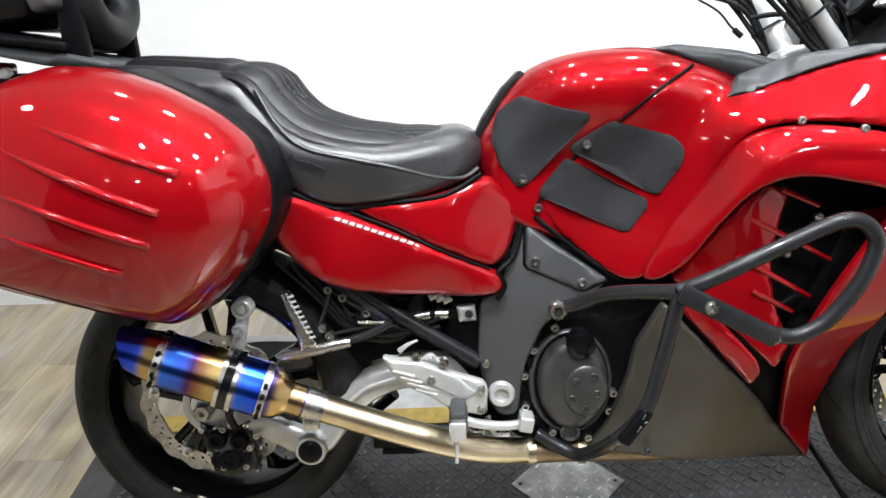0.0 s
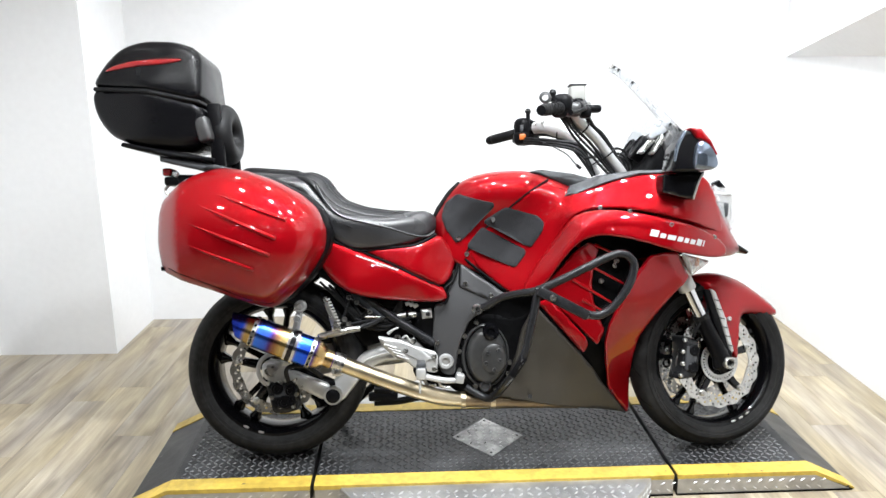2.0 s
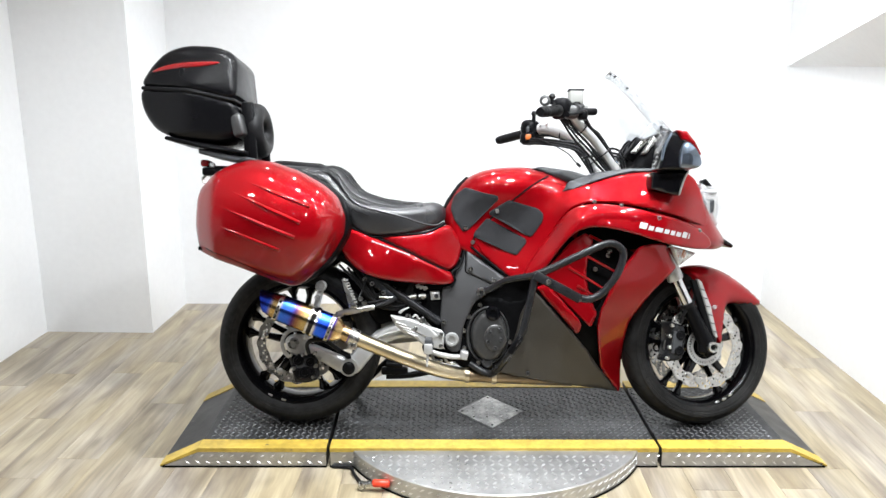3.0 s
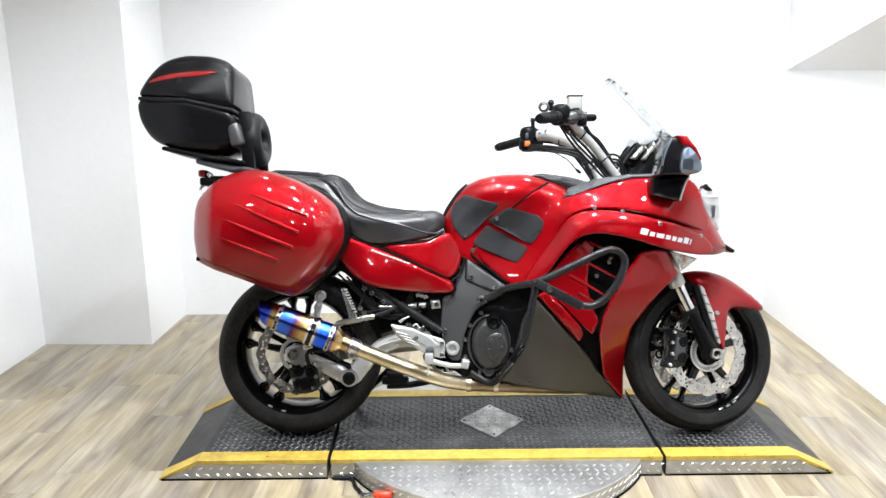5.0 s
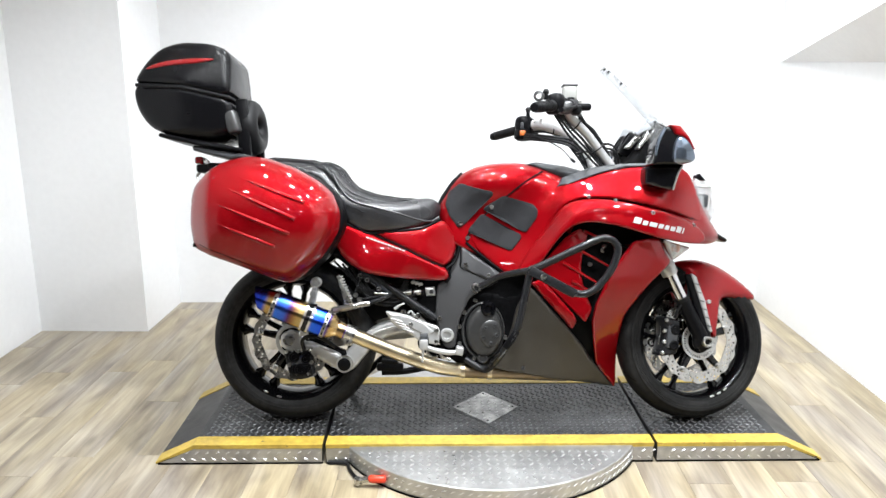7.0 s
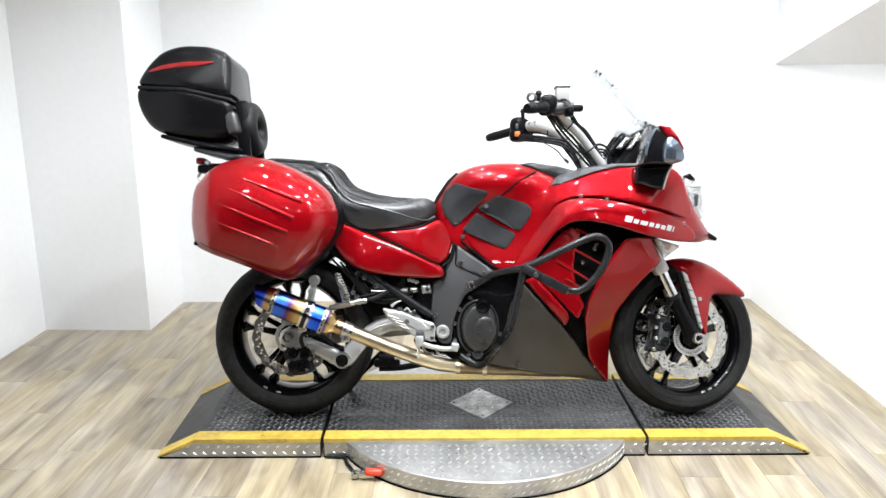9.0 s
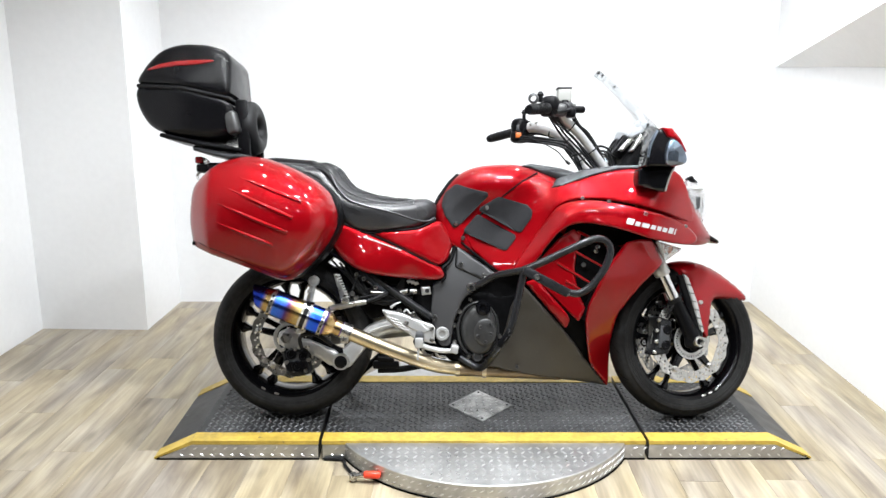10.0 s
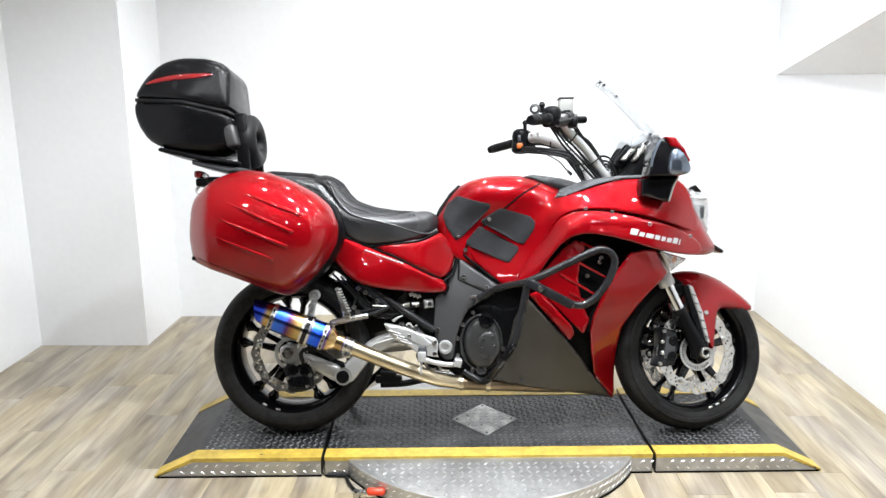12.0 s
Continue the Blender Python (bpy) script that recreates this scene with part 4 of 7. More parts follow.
def caliper(x, w, z, ang, sx, sz, sy, m, n=4, parent=None):
    I = Matrix.Identity(4) if m is None else m
    g = sub("brake_caliper", "dark grey bolted brake caliper", parent)
    base = Matrix.Translation((x, -w, z)) @ Matrix.Rotation(radians(ang), 4, "Y")
    body = fillet([(-sx, -sz), (sx, -sz * 0.8), (sx * 1.15, 0), (sx, sz * 0.85), (-sx, sz), (-sx * 0.7, 0.3 * sz), (-sx * 0.7, -0.3 * sz)], 0.012)
    part("caliper_body", shell(body, 0.0, 0.008, sy, 0.015, m=I @ base), BARS, g)
    part("caliper_bridge", moved(rbox(sx * 1.2, 0.012, sz * 1.1, 0.005, 3, base @ Matrix.Translation((sx * 0.1, -0.003, 0))), I), TRIMGREY, g)
    for i in range(n):
        q = base @ Vector((-sx * 0.85 + 0.004 * (i % 2), 0, sz * (-0.8 + 1.6 * i / (n - 1))))
        part("bolt", moved(lathe([(0.007, 0.006), (0.007, -0.006), (0.005, -0.008), (0.0005, -0.006)], q, n=10), I), STEEL, g)
    for t in (-0.38, 0.38):
        q = base @ Vector((sx * 0.35, -0.004, sz * t))
        part("piston_cap", moved(lathe([(0.019, 0.006), (0.019, -0.006), (0.016, -0.009), (0.010, -0.009), (0.009, -0.006), (0.0005, -0.006)], q, n=20), I), BLACK, g)
    q = base @ Vector((sx * 0.9, -0.002, sz * 0.9))
    part("bleed_nipple", moved(lathe([(0.004, 0.01), (0.005, -0.012), (0.003, -0.016), (0.0005, -0.016)], q, n=8), I), STEEL, g)
    if m is None:
        return g
    h = [base @ Vector(p) for p in ((sx * 0.2, 0.0, sz * 0.95), (sx * 0.5, -0.012, sz * 1.5), (sx * 1.6, 0.0, sz * 2.1), (sx * 2.2, 0.03, sz * 3.0))]
    part("brake_hose", moved(tube(h, 0.0055, 8, k=5), I), SOFT, g, "black brake hose")
    return g


caliper(0.612, 0.105, 0.312, 8, 0.032, 0.075, 0.075, STEER)
caliper(0.612, -0.075, 0.312, 8, 0.032, 0.075, 0.06, STEER)
caliper(RX + 0.032, 0.125, RZ - 0.078, 82, 0.055, 0.055, 0.07, None)

# rear caliper hardware and hose
part("rear_brake_hose", tube([(RX + 0.05, -0.135, RZ - 0.03), (RX + 0.045, -0.145, RZ + 0.005), (RX + 0.065, -0.15, RZ + 0.022), (RX + 0.11, -0.14, RZ + 0.018), (RX + 0.16, -0.12, RZ - 0.02)], 0.0075, 10, k=6), SOFT, bike, "black rear brake hose")
for bx, bz in ((0.025, -0.035), (0.075, -0.075), (-0.005, -0.085), (0.02, -0.115), (0.065, -0.115), (0.09, -0.05)):
    bolt(bike, RX + bx, 0.130, RZ + bz, 0.0075, 0.008)
for bx, bz, br in ((0.012, -0.055, 0.020), (0.055, -0.062, 0.018), (0.035, -0.10, 0.022)):
    part("caliper_boss", lathe([(br, 0.02), (br, -0.006), (br * 0.8, -0.012), (br * 0.5, -0.012), (br * 0.45, -0.006), (0.0005, -0.006)], (RX + bx, -0.130, RZ + bz), n=20), BLACK, bike)


# ---- bodywork ----
W_TANK = field([(-0.2, 0.72, 0.12), (-0.14, 0.66, 0.12), (-0.19, 0.85, 0.115), (-0.1, 0.78, 0.108), (-0.03, 0.80, 0.118), (-0.05, 0.9, 0.15), (0.05, 0.9, 0.150), (0.15, 0.88, 0.150), (0.05, 0.72, 0.112), (0.25, 0.85, 0.14), (0.2, 0.6, 0.12)])
TANK_BODY = [(-0.222, 0.775), (-0.205, 0.835), (-0.165, 0.895), (-0.11, 0.937), (-0.04, 0.957), (0.05, 0.963), (0.12, 0.956), (0.2, 0.93), (0.29, 0.88), (0.29, 0.68), (0.15, 0.60), (0.0, 0.60), (-0.13, 0.64), (-0.19, 0.69)]
TANK_LOOP = np.array(curve_loop(TANK_BODY, 5))
TANK_ROLL = lambda x, z: np.clip(0.02 + (z - 0.70) * 0.55, 0.015, 0.105)


def tank_face(x, z):
    """The tank's outer face, with the roll at its rim."""
    x, z = np.asarray(x, float), np.asarray(z, float)
    d = np.where(inside(x, z, TANK_LOOP), distance(x, z, TANK_LOOP), 0)
    r = TANK_ROLL(x, z)
    k = np.clip(1 - d / r, 0, 1)
    return W_TANK(x, z) - r * (1 - np.sqrt(1 - k * k))


part("fuel_tank", shell(TANK_LOOP, W_TANK, TANK_ROLL, 0, 0.016, mirror=True), RED, bike, "candy-red fuel tank")

part("tank_protector", shell(fillet([(-0.223, 0.812), (-0.209, 0.842), (-0.170, 0.898), (-0.136, 0.930), (-0.126, 0.922), (-0.160, 0.885), (-0.198, 0.828), (-0.212, 0.802)], 0.004), 0.045, 0.004, 0, 0.010, mirror=True), SOFT, bike, "black rubber protector on the tank's rear edge")

W_FAIR = field([(-0.12, 0.68, 0.112), (-0.06, 0.76, 0.116), (-0.02, 0.80, 0.122), (0.05, 0.60, 0.155), (0.06, 0.70, 0.135), (0.1, 0.80, 0.145), (0.14, 0.92, 0.132), (0.06, 0.87, 0.150), (0.22, 0.75, 0.19), (0.24, 0.87, 0.165), (0.32, 0.90, 0.175),
                (0.3, 0.80, 0.22), (0.42, 0.93, 0.20), (0.45, 0.80, 0.255), (0.6, 0.86, 0.245), (0.6, 0.77, 0.26), (0.68, 0.93, 0.17), (0.73, 0.75, 0.175), (0.1, 0.56, 0.175)])
FAIR_FREE = W_FAIR


def W_FAIR(x, z):
    """Flush with the tank along the seam, then swelling into the fairing."""
    t = np.clip((x - (-0.123 + (z - 0.68) * 1.134)) / 0.17, 0, 1)
    t = t * t * (3 - 2 * t)
    return (1 - t) * (tank_face(x, z) + 0.005) + t * FAIR_FREE(x, z)


side_pair("side_fairing", RED, "candy-red upper side fairing", curve_loop(FAIR, 4), W_FAIR, 0.007, 0.014, 0.012)
W_ARCH = field([(0.45, 0.76, 0.272), (0.3, 0.82, 0.24), (0.25, 0.74, 0.235), (0.62, 0.74, 0.262), (0.74, 0.69, 0.17), (0.53, 0.70, 0.262), (0.18, 0.68, 0.215), (0.08, 0.57, 0.185), (0.36, 0.74, 0.252)])
ARCH_FREE = W_ARCH
ARCH_TOP = np.array(curve_loop([(0.051, 0.556), (0.120, 0.660), (0.189, 0.756), (0.232, 0.809), (0.307, 0.826), (0.407, 0.817), (0.527, 0.788), (0.627, 0.759), (0.713, 0.721)], 4, False) + [np.array((0.9, 1.3)), np.array((-0.3, 1.3))])


def W_ARCH(x, z):
    """Just proud of the upper fairing along its top edge, then full width below."""
    t = np.clip(distance(np.asarray(x, float), np.asarray(z, float), ARCH_TOP) / 0.06, 0, 1)
    t = t * t * (3 - 2 * t)
    return (1 - t) * (W_FAIR(x, z) + 0.010) + t * np.maximum(ARCH_FREE(x, z), W_FAIR(x, z) + 0.010)


side_pair("fairing_arch", RED, "candy-red arched fairing panel", curve_loop(ARCH, 4), W_ARCH, 0.007, 0.03, 0.010)
W_LEG = field([(0.57, 0.69, 0.225), (0.45, 0.66, 0.235), (0.345, 0.47, 0.215), (0.334, 0.384, 0.176), (0.347, 0.32, 0.138), (0.366, 0.222, 0.082), (0.45, 0.116, 0.020), (0.457, 0.222, 0.024), (0.448, 0.31, 0.085), (0.61, 0.60, 0.185), (0.50, 0.48, 0.17), (0.455, 0.40, 0.135)])
LEG_FREE = W_LEG


def W_LEG(x, z):
    """A crease runs down from the top corner; ahead of it the panel turns inwards."""
    ahead = (x - 0.512) * 0.80 + (z - 0.686) * 0.60
    return LEG_FREE(x, z) - 0.28 * np.maximum(ahead, 0)


side_pair("leg_fairing", RED, "candy-red lower leg fairing", fillet(LEG, 0.012), W_LEG, 0.006, 0.018, 0.012)
# vent panel with slats over the radiator
side_pair("vent_panel", RED, "dark red vent panel in the fairing", fillet(INNER, 0.012), field([(0.25, 0.70, 0.180), (0.32, 0.70, 0.165), (0.33, 0.45, 0.175), (0.12, 0.55, 0.165), (0.27, 0.58, 0.170)]), 0.004, 0.010, 0.014)
for a, b in (((0.313, 0.706), (0.370, 0.680)), ((0.252, 0.662), (0.396, 0.583)), ((0.240, 0.592), (0.366, 0.515)), ((0.272, 0.526), (0.336, 0.488))):
    for s in (-1, 1):
        part("vent_slat", tube([(a[0] - 0.012, s * 0.172, a[1] + 0.006), (b[0], s * 0.166, b[1])], [0.0055, 0.004], 8), RED, bike)
for x, z in ((0.352, 0.655), (0.345, 0.640), (0.300, 0.590)):
    part("radiator_fitting", lathe([(0.008, 0.01), (0.008, -0.006), (0.005, -0.009), (0.0005, -0.009)], (x + 0.03, -0.140, z), n=12), STEEL, bike)
side_pair("inner_arch", RED, "red inner panel beside the fork", fillet([(0.45, 0.66), (0.58, 0.675), (0.60, 0.61), (0.53, 0.535), (0.46, 0.46), (0.42, 0.42)], 0.012), 0.132, 0.004, 0.010, 0.02)
side_pair("lower_vent_panel", RED, "candy-red strip beside the belly pan", fillet(INLOW, 0.012), field([(0.11, 0.525, 0.182), (0.262, 0.363, 0.200), (0.262, 0.41, 0.214), (0.15, 0.54, 0.190)]), 0.008, 0.014, 0.016)
W_BELLY = field([(0.107, 0.51, 0.185), (0.235, 0.376, 0.178), (0.310, 0.292, 0.115), (0.361, 0.220, 0.078), (0.452, 0.116, 0.016), (0.084, 0.216, 0.139), (0.0, 0.25, 0.138), (0.2, 0.26, 0.148), (0.04, 0.43, 0.150), (0.3, 0.16, 0.082), (0.16, 0.36, 0.172)])
side_pair("belly_pan", BELLYGREY, "bronze-grey satin belly pan", fillet(BELLY, 0.012), W_BELLY, 0.008, 0.02, 0.016)
W_FRAME = field([(-0.14, 0.66, 0.112), (-0.2, 0.5, 0.134), (-0.2, 0.3, 0.132), (0.0, 0.55, 0.140), (-0.08, 0.5, 0.138), (-0.1, 0.6, 0.126)])
side_pair("frame_cover", GREYMETAL, "satin charcoal frame cover", fillet(FRAMEC, 0.018), W_FRAME, 0.007, 0.02, 0.016)
MID = np.mean(COVER2, 0)
side_pair("lid_gasket", ENGINESHADE, "black seam round the small cover", fillet([MID + (np.array(q) - MID) * 1.07 for q in COVER2], 0.012), lambda x, z: W_FRAME(x, z) + 0.003, 0.002, 0.006, 0.016)
side_pair("frame_cover_lid", GREYMETAL, "small charcoal cover with two screws", fillet(COVER2, 0.012), lambda x, z: W_FRAME(x, z) + 0.007, 0.004, 0.008, 0.016)
W_SIDE = field([(-0.58, 0.72, 0.185), (-0.5, 0.6, 0.185), (-0.3, 0.6, 0.178), (-0.19, 0.55, 0.158), (-0.3, 0.53, 0.16), (-0.45, 0.70, 0.165), (-0.16, 0.66, 0.125), (-0.2, 0.72, 0.14), (-0.55, 0.6, 0.17)])
side_pair("side_cover", RED, "candy-red lower side cover with lettering bars", curve_loop(SIDE_LOW, 4), W_SIDE, 0.014, 0.02, 0.016)
side_pair("tank_side_panel", RED, "candy-red panel below the seat", curve_loop(SIDE_UP, 4), lambda x, z: W_SIDE(x, z) - 0.006, 0.014, 0.02, 0.016)
for pts, w in ((PAD1, tank_face), (PAD2, W_FAIR), (PAD3, W_FAIR)):
    side_pair("knee_pad", PADMAT, "black textured rubber knee pad", fillet(pts, 0.010), lambda x, z, w=w: w(x, z) + 0.005, 0.0024, 0.008, 0.012)



def gap_line(pts, width, name="panel_gap", r=0.003, off=0.0):
    """A thin black line along the joint between two panels."""
    for sd in (-1, 1):
        q = [(x, sd * (float(width(np.array([x]), np.array([z]))[0]) + off), z) for x, z in curve_loop(pts, 4, False)]
        part(name, tube(q, r, 6, smooth=False), ENGINESHADE, bike)


gap_line([(0.160, 0.928), (0.10, 0.893), (0.04, 0.845), (-0.02, 0.795), (-0.075, 0.745), (-0.12, 0.684)], W_FAIR, off=-0.001)
gap_line([(-0.45, 0.694), (-0.37, 0.662), (-0.29, 0.621), (-0.205, 0.580)], W_SIDE, off=-0.008)
gap_line([(-0.140, 0.668), (-0.150, 0.625), (-0.163, 0.595), (-0.19, 0.572), (-0.178, 0.548), (-0.192, 0.522)], lambda x, z: np.maximum(W_SIDE(x, z), W_FRAME(x, z)), r=0.005, off=-0.008)
gap_line([(-0.58, 0.752), (-0.50, 0.710), (-0.455, 0.701), (-0.373, 0.709), (-0.28, 0.719), (-0.215, 0.752)], W_SIDE, r=0.005, off=-0.010)
gap_line([(-0.12, 0.668), (-0.06, 0.618), (0.0, 0.572), (0.035, 0.552)], lambda x, z: W_FRAME(x, z), r=0.005, off=0.002)

# nose cowl, headlight, windshield, cockpit
NOSE = [(0.50, 0.92), (0.60, 0.945), (0.675, 0.94), (0.72, 0.86), (0.765, 0.76), (0.845, 0.682), (0.76, 0.66), (0.64, 0.68), (0.52, 0.74)]
part("nose_cowl", shell(curve_loop(NOSE, 4), field([(0.5, 0.85, 0.235), (0.6, 0.75, 0.24), (0.68, 0.9, 0.17), (0.74, 0.75, 0.17), (0.84, 0.68, 0.09)]), 0.05, 0, 0.02, mirror=True), RED, bike, "candy-red front cowl")
LAMP_O = [(0.70, 0.93), (0.745, 0.905), (0.80, 0.875), (0.805, 0.80), (0.785, 0.745), (0.745, 0.74), (0.72, 0.80), (0.705, 0.86)]
side_pair("headlight", CLEAR, "clear headlight lens", curve_loop(LAMP_O, 3), field([(0.7, 0.93, 0.15), (0.8, 0.87, 0.105), (0.8, 0.76, 0.10), (0.72, 0.8, 0.165)]), 0.012, 0.03, 0.02)
part("headlight_reflector", shell(curve_loop([(x - 0.012, z) for x, z in LAMP_O], 3), 0.10, 0.02, 0, 0.02, mirror=True), REFLECT, bike)
for s in (-1, 1):
    for pts, mt, w in (([(0.700, 0.908), (0.722, 0.920), (0.745, 0.893), (0.715, 0.895)], BLACK, 0.150), ([(0.695, 0.880), (0.765, 0.876), (0.765, 0.866), (0.70, 0.868)], ALU, 0.150), ([(0.708, 0.85), (0.755, 0.842), (0.752, 0.80), (0.725, 0.79)], TRIMGREY, 0.150)):
        part("headlight_divider", shell(fillet(pts, 0.004), w, 0.003, 0.02, 0.02, side=s), mt, bike)
part("nose_lip", shell(fillet([(0.775, 0.73), (0.85, 0.68), (0.845, 0.668), (0.79, 0.69), (0.765, 0.71)], 0.006), 0.10, 0.02, 0, 0.012, mirror=True), GLOSS, bike, "gloss black lip under the headlight")
side_pair("turn_signal", CLEAR, "clear wedge-shaped front turn signal", fillet(TSIG, 0.01), field([(0.58, 0.68, 0.225), (0.69, 0.65, 0.165), (0.62, 0.6, 0.185)]), 0.008, 0.02, 0.02)
for s in (-1, 1):
    part("signal_bulb", lathe([(0.0005, -0.014), (0.009, -0.010), (0.012, 0.0), (0.009, 0.010), (0.0005, 0.014)], (0.632, s * 0.168, 0.650), (0, 0, 1), 14), AMBER, bike, "amber signal bulb")
side_pair("signal_reflector", REFLECT, "", fillet([(0.585, 0.672), (0.67, 0.65), (0.622, 0.612)], 0.006), 0.15, 0.004, 0.01, 0.02)
side_pair("cockpit_trim", TRIMGREY, "grey plastic cockpit side trim", fillet(TRIM, 0.005), lambda x, z: W_FAIR(x, z) + 0.003, 0.003, 0.012, 0.012)
DASH = [(0.40, 0.90), (0.46, 0.955), (0.515, 1.05), (0.555, 1.10), (0.60, 1.10), (0.635, 1.035), (0.66, 0.94), (0.55, 0.88)]
part("instrument_housing", shell(fillet(DASH, 0.02), 0.15, 0.03, 0, 0.02, mirror=True), ENGINESHADE, bike, "black instrument housing")
for i, (x, z) in enumerate(((0.488, 1.03), (0.505, 1.04))):
    for s in (-1, 1):
        part("gauge", lathe([(0.045, 0.0), (0.045, -0.02), (0.040, -0.024), (0.036, -0.018), (0.0005, -0.016)], (x, s * 0.06, z - 0.02 * i), (0.82, 0, -0.5), 28), BLACK, bike, "round instrument bezel")


def shield_point(u, v):
    half = 0.215 - 0.022 * u - 0.03 * max(0, u - 0.9) / 0.1
    return Vector((0.64 - 0.24 * u - (0.082 - 0.036 * u) * v * v, half * v, 1.095 + 0.232 * u + 0.008 * math.sin(math.pi * u) - 0.054 * v * v))


def windshield():
    bm = bmesh.new()
    rows = [[bm.verts.new(shield_point(i / 14, -1 + 2 * j / 18)) for j in range(19)] for i in range(15)]
    for a, b in zip(rows, rows[1:]):
        for j in range(18):
            bm.faces.new((a[j], a[j + 1], b[j + 1], b[j]))
    bmesh.ops.solidify(bm, geom=bm.faces[:], thickness=0.005)
    ob = part("windshield", bm, SHIELD, bike, "tall clear curved windshield", angle=70)
    ob.visible_shadow = False
    return ob


ws = windshield()
for u, v in ((0.985, -0.80), (0.93, -0.80), (0.73, -0.82), (0.16, -0.86)):
    part("shield_plug", lathe([(0.0005, -0.004), (0.0045, -0.004), (0.0045, 0.004), (0.0005, 0.004)], shield_point(u, v) + Vector((0.003, 0, 0.003)), (0.72, 0, 0.69), 10), BLACK, ws)
part("shield_edge", tube([shield_point(i / 14, -1) for i in range(15)], 0.0013, 8, k=2), RESERVOIR, ws, "pale edge of the clear shield")


def mirror_pod(s):
    g = sub("mirror", "gloss black fairing mirror pod")
    part("mirror_stay", shell(fillet([(0.484, 0.930), (0.605, 0.936), (0.592, 0.916), (0.575, 0.850), (0.486, 0.873)], 0.006), field([(0.49, 0.94, 0.31), (0.57, 0.845, 0.31), (0.6, 0.93, 0.335)]), 0.004, 0.07, 0.016, side=s), GLOSS, g, "gloss black mirror stay")
    part("stay_edge", tube([(0.600, s * 0.336, 0.930), (0.591, s * 0.33, 0.915), (0.583, s * 0.32, 0.885), (0.576, s * 0.312, 0.853)], 0.003, 6, k=3), ALU, g)
    part("mirror_glass_back", shell(fillet([(0.494, 0.934), (0.504, 1.003), (0.531, 1.060), (0.569, 1.059), (0.590, 1.034), (0.59, 0.984), (0.59, 0.935)], 0.006), 0.358, 0.004, 0.10, 0.014, side=s), GLOSS, g, "black rear half of the mirror")
    part("mirror_edge", tube([(0.503, s * 0.358, 0.965), (0.511, s * 0.359, 1.012), (0.534, s * 0.358, 1.055)], [0.003, 0.006, 0.005], 8, k=4), MIRRORSHEEN, g, "bright mirror edge")
    bulge = lambda x, z: 0.378 - 4.0 * ((x - 0.595) ** 2 + (z - 0.985) ** 2)
    part("mirror_shell", shell(curve_loop([(0.575, 1.030), (0.596, 1.026), (0.618, 1.000), (0.636, 0.962), (0.630, 0.944), (0.60, 0.937), (0.565, 0.937), (0.558, 0.96), (0.562, 1.0)], 4), bulge, 0.012, 0.09, 0.010, side=s), MIRRORSHEEN, g, "gloss black mirror shell, tinted blue-grey for the wall it reflects")
    part("mirror_tip", shell(fillet([(0.546, 1.066), (0.582, 1.062), (0.611, 1.026), (0.632, 0.984), (0.624, 0.984), (0.598, 1.022), (0.566, 1.035)], 0.003), 0.369, 0.004, 0.06, 0.012, side=s), RED, g, "small red mirror accent")


mirror_pod(-1), mirror_pod(1)

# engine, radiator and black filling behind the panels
part("engine_block", shell(fillet([(-0.27, 0.58), (-0.12, 0.63), (0.16, 0.60), (0.42, 0.68), (0.42, 0.60), (0.29, 0.42), (0.20, 0.21), (0.02, 0.205), (-0.16, 0.22), (-0.22, 0.30), (-0.30, 0.42)], 0.03), 0.115, 0.02, 0, 0.03, mirror=True), ENGINESHADE, bike, "black engine block")
part("inner_fairing", shell(fillet([(0.10, 0.56), (0.22, 0.78), (0.32, 0.82), (0.46, 0.80), (0.66, 0.72), (0.60, 0.665), (0.46, 0.65), (0.38, 0.45), (0.30, 0.42)], 0.02), 0.125, 0.012, 0, 0.03, mirror=True), ENGINESHADE, bike, "black inner fairing behind the vents")
part("front_shroud", shell(fillet([(0.22, 0.44), (0.36, 0.52), (0.44, 0.42), (0.42, 0.22), (0.38, 0.19), (0.26, 0.20)], 0.02), field([(0.24, 0.44, 0.14), (0.40, 0.45, 0.12), (0.36, 0.32, 0.095), (0.40, 0.20, 0.02), (0.28, 0.20, 0.06), (0.25, 0.32, 0.10)]), 0.01, 0, 0.02, mirror=True), ENGINESHADE, bike, "black shroud behind the leg fairing")
part("radiator", rbox(0.05, 0.30, 0.30, 0.008, 2, Matrix.Translation((0.40, 0, 0.52)) @ Matrix.Rotation(radians(24), 4, "Y")), ENGINESHADE, bike, "black finned radiator")
part("tail_frame", shell(fillet([(-1.08, 0.96), (-0.86, 0.955), (-0.62, 0.86), (-0.32, 0.68), (-0.28, 0.55), (-0.36, 0.50), (-0.50, 0.52), (-0.58, 0.60), (-0.74, 0.67), (-0.95, 0.86), (-1.06, 0.92)], 0.02), 0.095, 0.02, 0, 0.03, mirror=True), BLACK, bike, "black tail frame and inner fender")


def oval(cx, cz, a, b, n=64, dent=0.0):
    return [(cx + a * math.cos(t), cz + b * math.sin(t) * (1 - dent * math.cos(t))) for t in (2 * math.pi * i / n for i in range(n))]


